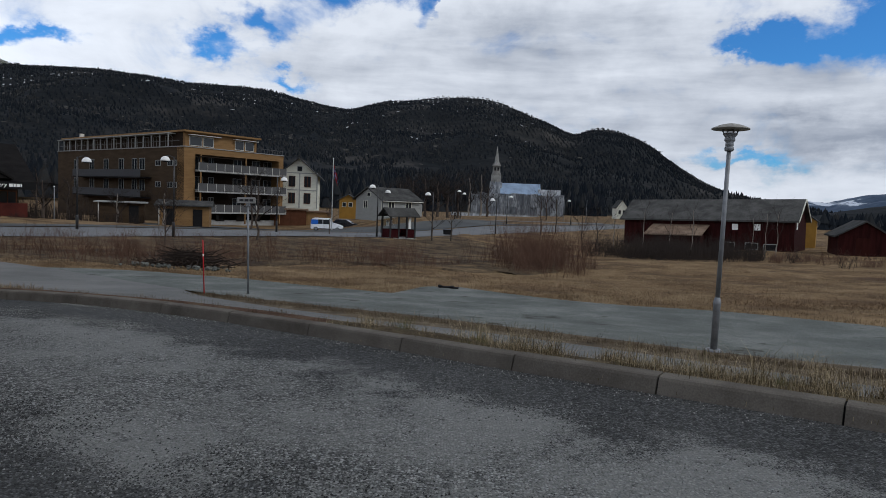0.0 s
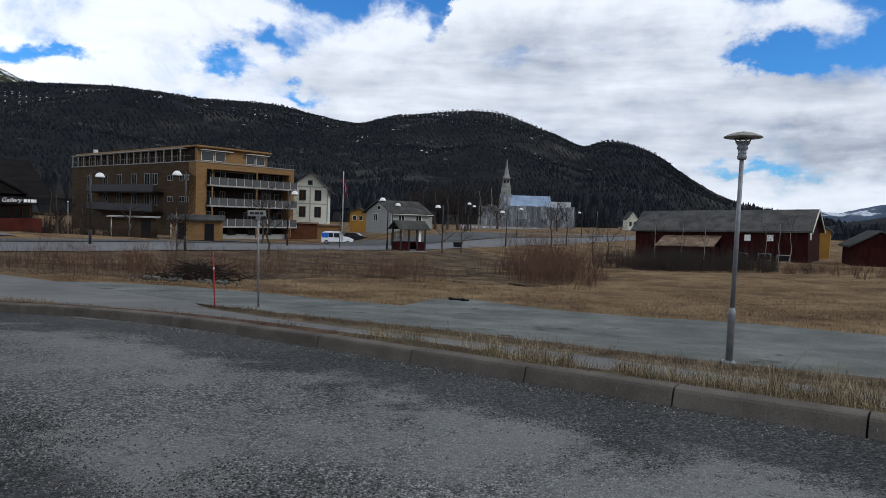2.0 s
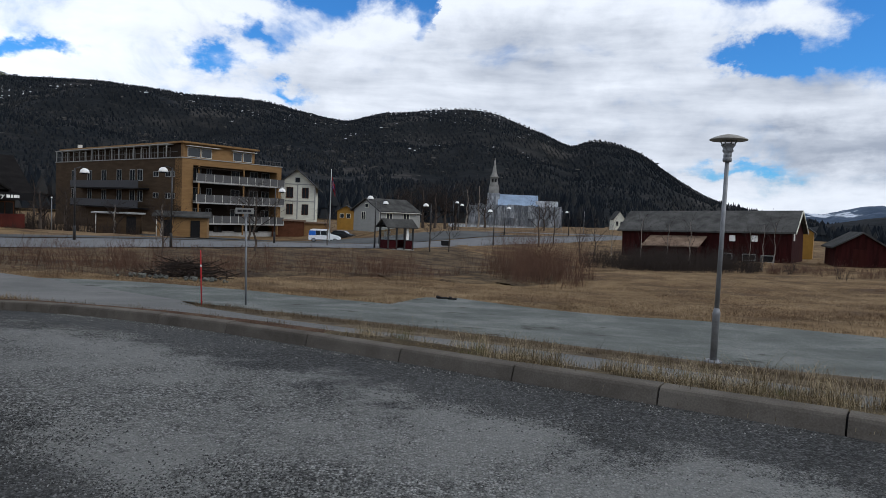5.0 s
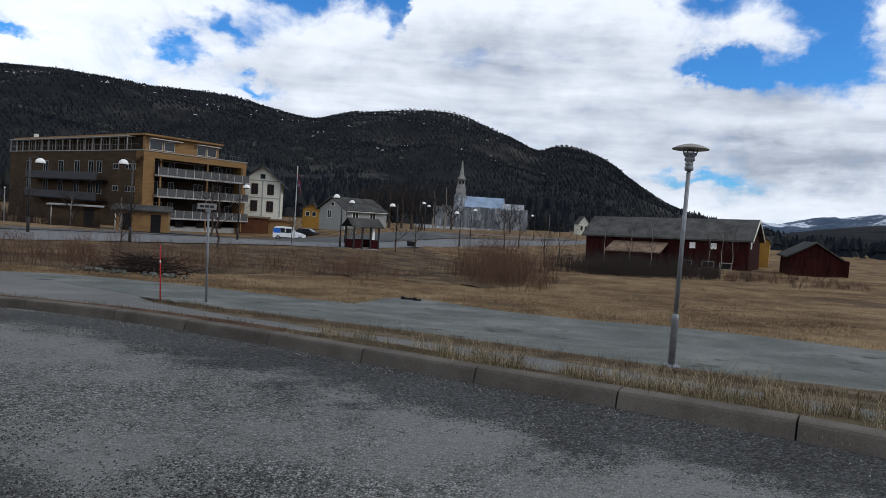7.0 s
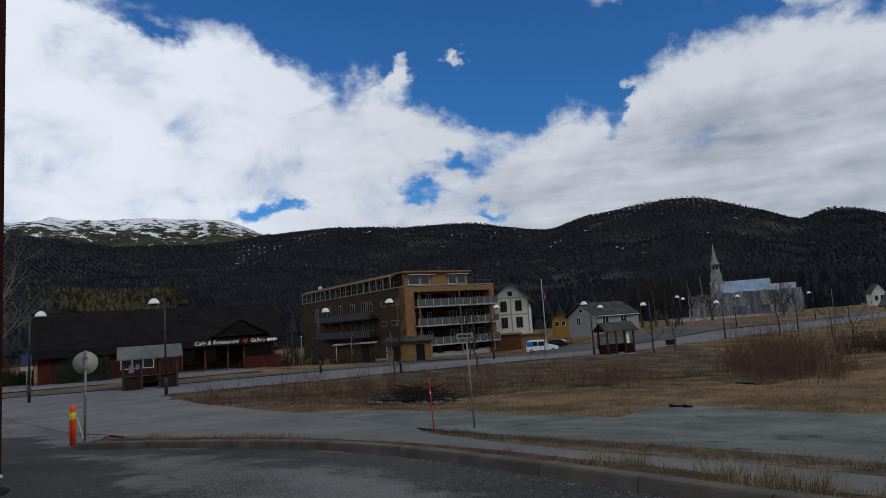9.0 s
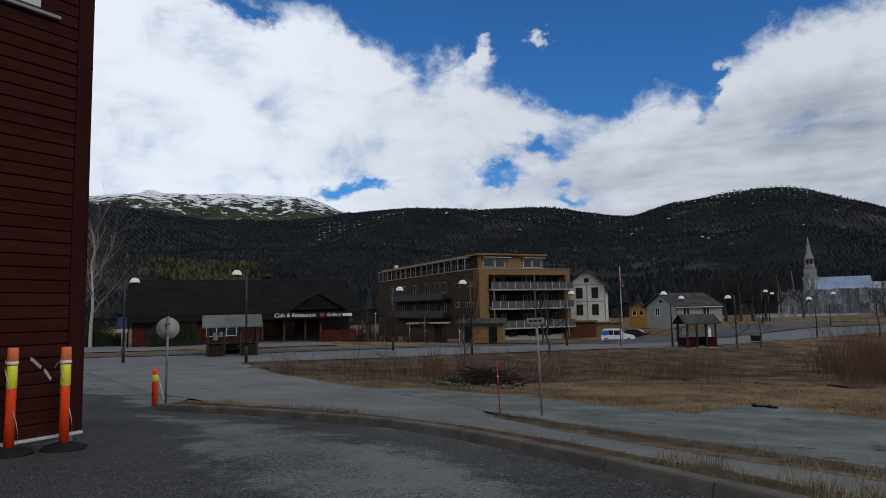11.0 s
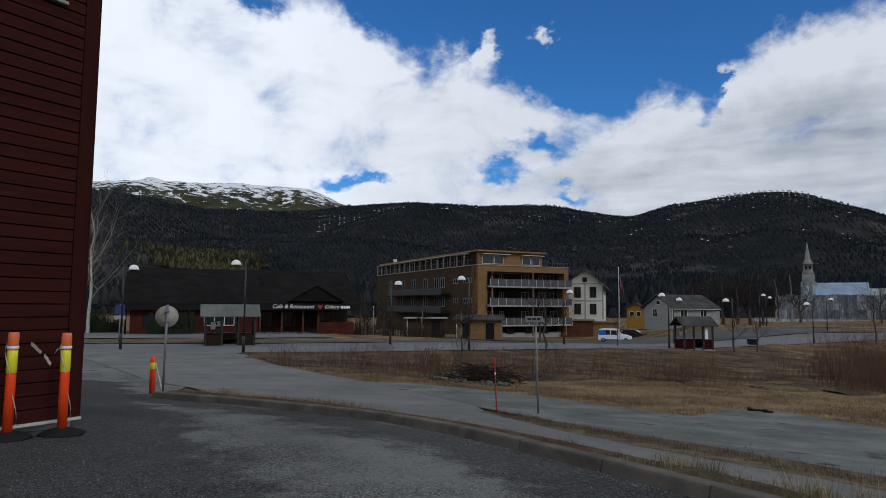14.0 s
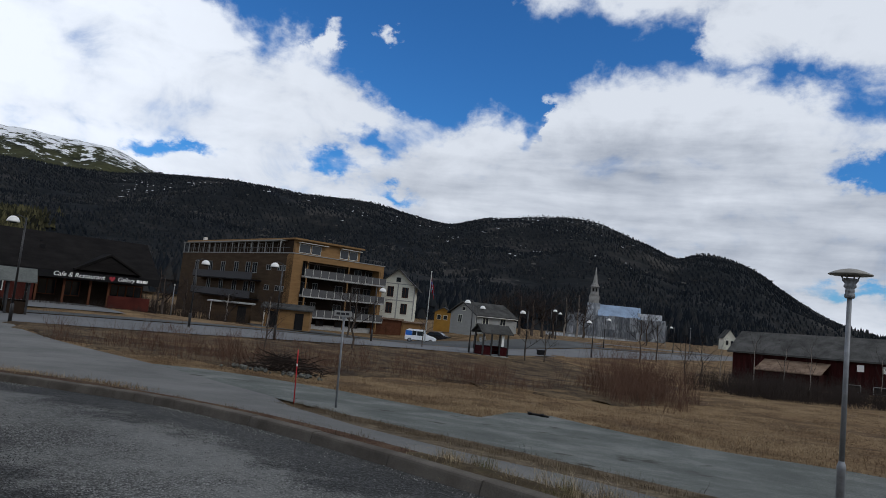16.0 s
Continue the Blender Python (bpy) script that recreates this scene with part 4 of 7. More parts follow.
hill("wooded_rise", [(-26, -0.6), (-29, -0.1), (-31, 0.4), (-34, 0.9), (-38, 1.3), (-45, 1.6), (-60, 1.8)], 230, 420, "forest", "dark wooded rise beyond the barns", 0.5, seed=8.0, n=100, rows=14)
hill("rear_hills", [(80, 7.0), (110, 6.0), (150, 5.0), (200, 5.5), (240, 5.0), (280, 3.0), (290, 2.6)], 500, 1500, "forest", "wooded hills closing the valley behind", 0.35, seed=11.0, n=120, rows=16)

# conifers over the mountainside, too many to count
rng = np.random.default_rng(4)
fv, ff = [], []


def spruce(x, y, z, h, w):
    o = len(fv)
    t = rng.uniform(0, 6.28)
    for lvl, (zz, rr) in enumerate(((0.0, 1.0), (0.42, 0.66))):
        b = len(fv)
        for i in range(5):
            a = t + lvl + i * 1.2566
            fv.append((x + w * rr * math.cos(a), y + w * rr * math.sin(a), z + h * zz))
        fv.append((x, y, z + h * (0.62 if lvl == 0 else 1.0)))
        ff.extend((b + i, b + (i + 1) % 5, b + 5) for i in range(5))


FA = np.array(FACE)
for _ in range(85000):
    i, jf = int(rng.integers(0, FN - 1)), rng.uniform(0.0, 1.0) ** 0.7
    j = min(FR - 2, int(jf * (FR - 1)))
    p = FA[j * FN + i] * (1 - (u := rng.uniform())) + FA[(j + 1) * FN + i + 1] * u
    bare = noise.fractal((p[0] * 0.012, p[1] * 0.012, p[2] * 0.02), 0.9, 2.0, 4)
    bear = math.degrees(math.atan2(-p[0], p[1]))
    summit = j > 33 and (-7 < bear < 5 or -16.5 < bear < -10.5)
    if bare > (-0.1 if summit else 0.5):
        continue
    h = rng.uniform(2.4, 6.0) * (0.6 if j > FR - 5 else 0.95)
    spruce(p[0], p[1], p[2] - 0.8, h, h * rng.uniform(0.2, 0.32))
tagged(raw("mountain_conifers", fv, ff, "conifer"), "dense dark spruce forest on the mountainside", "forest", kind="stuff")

# lower woods behind the town: young trees coloured as sunlit, bare brown woods
fv, ff = [], []
for _ in range(2600):
    b, jj = rng.normal(46.3, 1.7), rng.uniform(7, 11)
    i, j = int((b + 32.0) / 112.0 * (FN - 1)), int(jj)
    p = FA[j * FN + i] * (1 - (jj - j)) + FA[(j + 1) * FN + i] * (jj - j)
    h = rng.uniform(4.0, 9.0)
    spruce(p[0] + rng.normal(0, 3), p[1] + rng.normal(0, 3), p[2] - 0.5, h, h * rng.uniform(0.22, 0.4))
tagged(raw("young_wood", fv, ff, "sunlitwood"), "young wood behind the cafe, sunlight put into its yellow-green", "wood", kind="stuff")
fv, ff = [], []
for _ in range(2600):
    b, dist = rng.uniform(-13, 62), rng.uniform(240, 420)
    if 36 < b < 57 and dist < 260:
        continue
    x, y = spot(b, dist)
    h = rng.uniform(5, 12)
    spruce(x, y, -2.5 + max(0, dist - 300) * 0.10, h, h * rng.uniform(0.2, 0.34))
for _ in range(900):
    b, dist = rng.uniform(-62, -29.5), rng.uniform(170, 330)
    x, y = spot(b, dist)
    h = rng.uniform(2.5, 5.5)
    spruce(x, y, gz(x, y) - 0.5, h, h * rng.uniform(0.3, 0.45))
tagged(raw("valley_wood", fv, ff, "conifer"), "dark belt of mixed wood along the valley floor", "wood", kind="stuff")

# specks of old snow and pale rock high on the slopes, in drifts
for kind_, mat_, zones in (("snow_patches", "snow", ((-4.2, 3.5, 36, 38.6, 230, 1.9), (-6.5, 6, 32, 37, 140, 1.3), (-15.0, -10.9, 36, 38.6, 150, 1.9), (29, 37, 22, 29, 90, 1.1), (8, 28, 18, 32, 60, 1.0), (-9, 7, 12, 33, 40, 0.9))),
                           ("rock_patches", "barerock", ((-7, 4, 29, 39, 420, 1.5), (-17, -9.5, 30, 39, 420, 1.5), (4, 36, 10, 36, 700, 1.3), (-12, 4, 8, 28, 260, 1.3)))):
    sv, sf = [], []
    for b0, b1, j0, j1, count, size in zones:
        placed = 0
        while placed < count:
            b, jj = rng.uniform(b0, b1), rng.uniform(j0, j1)
            i, j = int((b + 32.0) / 112.0 * (FN - 1)), int(jj)
            p = FA[j * FN + i] * (1 - (jj - j)) + FA[(j + 1) * FN + i] * (jj - j)
            if noise.fractal((b * 0.9, jj * 0.35, size), 0.8, 2.0, 4) < rng.uniform(-0.25, 0.6):
                continue
            placed += 1
            w, h = min(5.0, rng.exponential(0.9) * size + 0.25), min(1.1, (rng.exponential(0.35) + 0.2) * size)
            tx_, ty_ = math.cos(radians(b)), math.sin(radians(b))
            tilt = rng.normal(0, 0.22)
            o = len(sv)
            for k in range(6):
                a = k * 1.0472
                rr = rng.uniform(0.35, 1.2)
                u, v_ = math.cos(a) * w * rr, math.sin(a) * h * rr
                sv.append((p[0] + tx_ * u, p[1] + ty_ * u + v_ * 0.8, p[2] + (3.4 if j > 35 else 4.0) + v_ + tilt * u))
            sf.append(tuple(range(o, o + 6)))
    tagged(raw(kind_, sv, sf, mat_), "scattered specks of old snow on the mountainside" if mat_ == "snow" else "pale bare rock showing through the mountain forest", "snow" if mat_ == "snow" else "rock", kind="stuff")

# ---- things near the lot ----


def at(x, y, turn=0.0, dz=0.0):
    return pose(x, y, gz(x, y) + dz, 0, 0, turn)


# red boarded building at the edge of the lot
WX, WY, WL = -7.87, 5.6, 9.0              # its near corner, and the length of the wall
WALL_DIR = math.degrees(math.atan2(1.0, 0.12))
hall = thing("boarded_building", pose(WX - 0.119 * WL, WY - 0.993 * WL, gz(WX, WY), 0, 0, WALL_DIR), "dark red building clad in horizontal painted boards", "building")
part("wall", bx(0, WL - 0.03, 0.03, 7.0, 0.12, 7.4), "redtrim", hall)
part("foundation", bx(0, WL - 0.04, 0.06, 6.96, -0.3, 0.12), "concrete", hall, "pale concrete footing")
part("flashing", bx(0, WL + 0.03, -0.06, 0.05, 0.10, 0.135, bevel=0.006), "sill", hall, "bent pale metal drip flashing")
part("corner_board", bx(WL - 0.17, WL + 0.005, -0.028, 0.03, 0.14, 7.4, bevel=0.006), "redtrim", hall, "wide dark red corner board")
part("corner_board", bx(WL + 0.005, WL + 0.03, -0.028, 0.16, 0.14, 7.4, bevel=0.006), "redtrim", hall)
BW = 0.158
for k in range(46):
    z = 0.14 + k * BW
    bm = bmesh.new()
    y0 = -0.012 + random.uniform(-0.0015, 0.0015)
    solid(bm, [(0.0, 0.03, z), (0.0, y0 - 0.004, z + 0.004), (0.0, y0, z + BW - 0.014), (0.0, 0.012, z + BW - 0.006), (0.0, 0.03, z + BW - 0.004)], (WL - 0.176, 0, 0))
    part("board", bm, "redwall", hall)
for k in range(46):
    z = 0.14 + k * BW
    part("end_board", bx(WL - 0.03, WL + 0.004, 0.165, 6.9, z, z + BW - 0.008), "redwall", hall)
part("roof", bx(-0.4, WL + 0.4, -0.25, 7.4, 7.4, 7.6), "caferoof", hall)
hw = part("window", bx(WL - 2.2, WL - 0.66, -0.05, 0.03, 5.46, 7.1), "sill", hall, "pale framed upper window")
part("pane", bx(WL - 2.12, WL - 0.72, -0.056, -0.048, 5.54, 7.02), "glass", hw)
part("casing", bx(WL - 0.65, WL - 0.45, -0.034, 0.02, 5.44, 7.2, bevel=0.005), "redtrim", hw)
part("casing", bx(WL - 2.42, WL - 2.21, -0.034, 0.02, 5.44, 7.2, bevel=0.005), "redtrim", hw)
part("sill", bx(WL - 2.46, WL - 0.42, -0.075, 0.02, 5.38, 5.425, bevel=0.006), "greywood", hw, "weathered grey window sill")


def marker_post(x, y, lean, turn, wrap):
    p = thing("marker_post", at(x, y, turn) @ pose(0, 0, 0, lean, lean * 0.6, 0), "orange plastic marker post with yellow band on a rubber foot", "marker post", "marker posts by the wall")
    part("foot", lathe(bmesh.new(), [(0.0, 0.0), (0.25, 0.0), (0.25, 0.03), (0.2, 0.05), (0.08, 0.085), (0.0, 0.085)], 8), "rubber", p, "black rubber foot plate")
    part("tube", lathe(bmesh.new(), [(0.052, 0.07), (0.052, 0.70), (0.0495, 0.72), (0.0495, 1.0), (0.052, 1.01), (0.052, 1.17), (0.045, 1.185), (0.0, 1.185)], 20), "orange", p)
    part("reflective_band", lathe(bmesh.new(), [(0.050, 0.735), (0.0545, 0.74), (0.0545, 0.985), (0.050, 0.99)], 20), "yellowtape", p, "fluorescent yellow reflective band")
    part("cap", lathe(bmesh.new(), [(0.053, 1.03), (0.056, 1.035), (0.056, 1.165), (0.048, 1.19), (0.0, 1.19)], 20), "fadedorange", p, "sun-faded orange cap")
    bm = bmesh.new()
    prev = None
    for i in range(26):                    # barrier tape wound down the tube
        f = i / 25
        a = wrap + f * 3.1
        z = 1.05 - 0.95 * f ** 1.2
        r = 0.062 + 0.02 * math.sin(f * 9)
        row = [bm.verts.new((r * math.cos(a), r * math.sin(a), z + dz)) for dz in (-0.02, 0.025)]
        if prev:
            bm.faces.new((prev[0], row[0], row[1], prev[1]))
        prev = row
    bmesh.ops.solidify(bm, geom=bm.faces[:], thickness=0.002)
    part("barrier_tape", bm, "tape", p, "torn red and white barrier tape")
    bm = bmesh.new()
    lathe(bm, [(0.057, 1.0), (0.061, 1.002), (0.061, 1.035), (0.057, 1.037)], 20)
    part("tape_knot", bm, "tape", p)
    return p


marker_post(-7.41, 5.10, 1.2, 20, 4.2)
marker_post(-7.62, 4.60, 1.0, 50, 3.4)
# tape tatter strung between the two posts
bm = bmesh.new()
for (p0, p1) in (((-7.36, 5.0, 0.92), (-7.38, 4.93, 0.86)), ((-7.45, 4.70, 0.96), (-7.43, 4.80, 0.86)), ((-7.42, 4.84, 0.82), (-7.40, 4.90, 0.72))):
    a, b = Vector(p0), Vector(p1)
    for f in (0.0, 0.5):
        c, d = a.lerp(b, f), a.lerp(b, f + 0.5)
        sag = Vector((0.01, 0.0, -0.015 * f))
        bm.faces.new([bm.verts.new(q) for q in (c, d + sag, d + sag + Vector((0.012, 0.01, 0.035)), c + Vector((0.01, 0.0, 0.04)))])
bmesh.ops.solidify(bm, geom=bm.faces[:], thickness=0.002)
tt = thing("tape_scrap", Matrix(), "torn white scrap of barrier tape hanging between the marker posts", "tape")
part("strip", bm, "tape", tt)

# park lamp with a flat dish
lx, ly = 3.47, 8.26
park = thing("park_lamp", at(lx, ly, 0, 0.02) @ pose(0, 0, 0, 0.0, 0.25, 0), "grey steel park lamp with a flat dish shade", "street lamp")
part("base_plate", lathe(bmesh.new(), [(0.0, 0), (0.11, 0), (0.11, 0.02), (0.085, 0.035), (0.0, 0.035)], 16), "steel", park)
part("lower_pole", lathe(bmesh.new(), [(0.044, 0.03), (0.044, 0.60), (0.048, 0.61), (0.048, 0.65), (0.03, 0.71)], 16), "steel", park, "thicker lower pole section")
part("pole", lathe(bmesh.new(), [(0.029, 0.70), (0.026, 2.60), (0.0, 2.60)], 14), "steel", park)
part("collar", lathe(bmesh.new(), [(0.0, 2.575), (0.048, 2.58), (0.056, 2.60), (0.056, 2.625), (0.046, 2.64), (0.05, 2.65), (0.05, 2.68), (0.045, 2.69), (0.066, 2.715), (0.066, 2.735), (0.056, 2.75), (0.086, 2.79), (0.086, 2.81), (0.0, 2.81)], 20), "steel", park, "ribbed lamp housing")
for k in range(8):
    a = k * math.pi / 4
    part("fin", tb((0.075 * math.cos(a), 0.075 * math.sin(a), 2.79), (0.11 * math.cos(a), 0.11 * math.sin(a), 2.865), 0.007, 0.009, 5), "steel", park)
part("dish", lathe(bmesh.new(), [(0.0, 2.845), (0.13, 2.848), (0.225, 2.853), (0.231, 2.859), (0.223, 2.869), (0.16, 2.897), (0.095, 2.918), (0.03, 2.93), (0.0, 2.932)], 32), "lampdish", park, "flat weathered grey dish shade")

# street-name post, red snow stake
px, py = -4.45, 14.1
post = thing("name_sign", at(px, py, 0, 0.0) @ pose(0, 0, 0, 0.3, -1.2, 0), "grey steel pole with a small street-name plate", "sign")
part("pole", lathe(bmesh.new(), [(0.024, -0.1), (0.024, 2.05), (0.0, 2.06)], 12), "steel", post)
part("bracket", bx(-0.04, 0.04, -0.045, 0.045, 1.96, 2.02, bevel=0.006), "steel", post)
plate = part("plate", bx(-0.22, 0.18, -0.055, -0.035, 2.02, 2.15, bevel=0.004), "signface", post, "pale plate with dark lettering")
for x0, x1 in ((-0.17, -0.08), (-0.06, 0.03), (0.05, 0.13)):
    part("lettering", bx(x0, x1, -0.058, -0.054, 2.06, 2.11), "bars", plate)
sx, sy = -5.3, 13.75
stake = thing("snow_stake", at(sx, sy, 0, 0.0) @ pose(0, 0, 0, 0.5, -2.0, 0), "thin red plastic snow stake standing in the verge", "stake")
part("rod", lathe(bmesh.new(), [(0.014, -0.1), (0.014, 1.1), (0.009, 1.16), (0.0, 1.16)], 8), "redstake", stake)
part("reflector", lathe(bmesh.new(), [(0.0145, 0.80), (0.0165, 0.80), (0.0165, 0.85), (0.0145, 0.85)], 8), "tape", stake, "pale reflector ring")

# round sign seen from behind, small bollard, on the island
rx_, ry_ = spot(48.75, 16.7)
rsign = thing("round_sign", at(rx_, ry_, 49, 0.06) @ pose(0, 0, 0, 0, 0.7, 0), "round traffic sign with a bare grey back on its pole", "traffic sign")
part("pole", lathe(bmesh.new(), [(0.027, -0.1), (0.027, 2.0), (0.0, 2.0)], 12), "steel", rsign)
bm = bmesh.new()
lathe(bm, [(0.0, -0.012), (0.235, -0.012), (0.256, -0.004), (0.256, 0.012), (0.0, 0.012)], 40)
bmesh.ops.transform(bm, matrix=pose(0, 0.06, 1.72, 90, 0, 0), verts=bm.verts)
part("disc", bm, "signback", rsign, "bare grey aluminium back of the disc")
part("clamp", bx(-0.05, 0.05, -0.04, 0.06, 1.82, 1.86, bevel=0.005), "steel", rsign)
part("clamp", bx(-0.05, 0.05, -0.04, 0.06, 1.58, 1.62, bevel=0.005), "steel", rsign)
bx0, by0 = spot(49.55, 16.5)
bol = thing("bollard", at(bx0, by0, 0, 0.06), "small orange bollard with a yellow band on the grass island", "bollard")
part("tube", lathe(bmesh.new(), [(0.062, -0.05), (0.062, 0.72), (0.056, 0.75), (0.035, 0.80), (0.0, 0.81)], 16), "orange", bol)
part("reflective_band", lathe(bmesh.new(), [(0.0625, 0.50), (0.066, 0.505), (0.066, 0.645), (0.0625, 0.65)], 16), "yellowtape", bol, "yellow reflective band")
bm = bmesh.new()
for i in range(10):
    f0, f1 = i / 10, (i + 1) / 10
    a = Vector((0.08, 0.0, 0.62)).lerp(Vector((0.16, 0.12, 0.05)), f0)
    b = Vector((0.08, 0.0, 0.62)).lerp(Vector((0.16, 0.12, 0.05)), f1)
    w = Vector((0.0, 0.02, 0.03))
    bm.faces.new([bm.verts.new(q) for q in (a, b, b + w, a + w)])
bmesh.ops.solidify(bm, geom=bm.faces[:], thickness=0.002)
part("barrier_tape", bm, "tape", bol, "loose red and white barrier tape")

# ---- buildings ----


def window(parent, u0, u1, z0, z1, plane, side, frame="whitewood", mullions=1, name="window", bar=0.07):
    """A window on the wall plane: side 'y' faces -y (u is x), side 'x' faces -x (u is y)."""
    def bar_box(bm, a0, a1, b0, b1, d0, d1):
        if side == "y":
            box(bm, a0, a1, plane + d0, plane + d1, b0, b1)
        else:
            box(bm, plane + d0, plane + d1, a0, a1, b0, b1)
    bm = bmesh.new()
    bar_box(bm, u0, u1, z0, z0 + bar, -0.07, 0.02)
    bar_box(bm, u0, u1, z1 - bar, z1, -0.07, 0.02)
    for k in range(mullions + 2):
        u = u0 + (u1 - u0 - bar) * k / (mullions + 1)
        bar_box(bm, u, u + bar, z0 + bar, z1 - bar, -0.065, 0.02)
    w = part(name, bm, frame, parent)
    bm = bmesh.new()
    bar_box(bm, u0 + bar, u1 - bar, z0 + bar, z1 - bar, -0.025, 0.015)
    part("pane", bm, "glass", w)
    return w


def gable_roof(parent, x0, x1, y0, y1, z_eave, z_ridge, material, over=0.3, thick=0.16, axis="x", name="roof"):
    bm = bmesh.new()
    if axis == "x":
        ym = (y0 + y1) / 2
        s = (z_ridge - z_eave) / (ym - y0)
        prof = [(x0 - over, y0 - over, z_eave - s * over), (x0 - over, ym, z_ridge), (x0 - over, y1 + over, z_eave - s * over),
                (x0 - over, y1 + over, z_eave - s * over + thick), (x0 - over, ym, z_ridge + thick), (x0 - over, y0 - over, z_eave - s * over + thick)]
        solid(bm, prof, (x1 - x0 + 2 * over, 0, 0))
    else:
        xm = (x0 + x1) / 2
        s = (z_ridge - z_eave) / (xm - x0)
        prof = [(x0 - over, y0 - over, z_eave - s * over), (xm, y0 - over, z_ridge), (x1 + over, y0 - over, z_eave - s * over),
                (x1 + over, y0 - over, z_eave - s * over + thick), (xm, y0 - over, z_ridge + thick), (x0 - over, y0 - over, z_eave - s * over + thick)]
        solid(bm, prof, (0, y1 - y0 + 2 * over, 0))
    return part(name, bm, material, parent)


def gable_body(parent, x0, x1, y0, y1, z0, z_eave, z_ridge, material, axis="x"):
    bm = bmesh.new()
    if axis == "x":
        ym = (y0 + y1) / 2
        solid(bm, [(x0, y0, z0), (x0, y1, z0), (x0, y1, z_eave), (x0, ym, z_ridge), (x0, y0, z_eave)], (x1 - x0, 0, 0))
    else:
        xm = (x0 + x1) / 2
        solid(bm, [(x0, y0, z0), (x1, y0, z0), (x1, y0, z_eave), (xm, y0, z_ridge), (x0, y0, z_eave)], (0, y1 - y0, 0))
    return part("wall", bm, material, parent)


# apartment block: x along the balcony front, y along the long side
ax, ay = spot(22.75, 100)
apt = thing("apartment_block", pose(ax, ay, -3.35, 0, 0, 51.7), "four-storey ochre boarded apartment block with a set-back penthouse", "apartment block")
part("long_wall", bx(0.0, 0.3, 0.0, 45, -0.5, 11.0), "ochredark", apt, "ochre boarding of the long side, shade put into its brown")
part("core", bx(0.3, 16.9, 2.0, 45, -0.5, 10.9), "recess", apt, "recessed wall behind the balconies, its shade put into a dark colour")
part("corner_pier", bx(0.0, 1.7, -0.02, 2.0, -0.5, 11.0), "ochre", apt, "ochre boarded corner")
part("end_pier", bx(16.3, 17.2, 0.0, 45, -0.5, 11.0), "ochre", apt)
part("fascia", bx(1.7, 16.3, -0.02, 2.2, 10.1, 11.02), "ochre", apt, "ochre boarded band over the top balcony")
part("parapet_cap", bx(-0.1, 17.3, -0.12, 45.1, 11.02, 11.14), "greywood", apt, "thin metal parapet cap")
part("plinth", bx(1.7, 16.3, 0.6, 2.0, -0.5, 0.5), "concrete", apt)
for z in (1.55, 4.6, 7.6):
    part("balcony_slab", bx(1.75, 17.3, -0.9, 2.0, z, z + 0.22), "concrete", apt)
    rail = part("balcony_rail", bx(1.75, 17.3, -0.93, -0.87, z + 1.25, z + 1.33), "rail", apt, "grey metal balcony front")
    for k in range(11):
        part("rail_panel", bx(1.8 + k * 1.41, 3.12 + k * 1.41, -0.91, -0.89, z + 0.25, z + 1.25), "rail", rail)
    for k in range(12):
        part("rail_post", bx(1.74 + k * 1.405, 1.80 + k * 1.405, -0.95, -0.91, z + 0.1, z + 1.33), "sill", rail)
    for u0 in (2.6, 5.0, 9.2, 12.6, 14.8):
        window(apt, u0, u0 + (1.5 if u0 != 5.0 else 0.9), z + 0.3, z + 2.35, 2.0, "y", "greywood", 1)
for z in (0.0,):
    for u0 in (2.2, 5.5, 9.0, 12.0):
        window(apt, u0, u0 + 1.4, 0.35, 1.3, 0.6, "y", "recess", 1)
for u in (2.1, 9.6, 16.0):
    part("balcony_column", bx(u, u + 0.18, -0.8, -0.62, 0.0, 10.1), "ochre", apt)
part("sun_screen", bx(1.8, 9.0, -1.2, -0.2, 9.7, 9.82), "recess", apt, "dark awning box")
pent = part("penthouse", bx(0.9, 12.9, 1.3, 44, 11.0, 13.25), "ochre", apt, "set-back ochre top storey")
part("penthouse_side", bx(0.86, 0.9, 2.0, 44, 11.0, 13.24), "recess", apt, "thin dark sheet over the ochre penthouse side")
part("penthouse_roof", bx(0.4, 13.3, 0.6, 44.5, 13.25, 13.5), "ochre", apt)
for u0, u1 in ((1.5, 3.5), (3.7, 5.4), (9.0, 10.6), (10.8, 12.4)):
    window(apt, u0, u1, 11.35, 12.75, 1.3, "y", "sill", 0)
for u0, u1 in ((1.3, 6.3), (8.7, 12.8)):
    part("awning", bx(u0, u1, 0.45, 1.3, 12.85, 12.93), "sill", apt, "pale awning")
part("terrace_rail", bx(12.9, 17.1, 0.02, 0.06, 11.75, 11.82), "rail", apt)
for k in range(9):
    part("terrace_post", bx(13.0 + k * 0.5, 13.04 + k * 0.5, 0.02, 0.06, 11.1, 11.78), "rail", apt)
part("pergola_roof", bx(-0.3, 0.95, 4, 44.5, 13.0, 13.14), "greywood", apt, "flat terrace roof on slim posts")
for k in range(17):
    part("pergola_post", bx(-0.25, -0.12, 4.1 + k * 2.5, 4.25 + k * 2.5, 11.1, 13.0), "greywood", apt)
part("pergola_rail", bx(-0.24, -0.2, 1, 44.5, 11.85, 11.92), "rail", apt)
for k in range(11):
    window(apt, 5.0 + k * 3.6, 7.0 + k * 3.6, 11.2, 12.8, 0.9, "x", "greywood", 1)
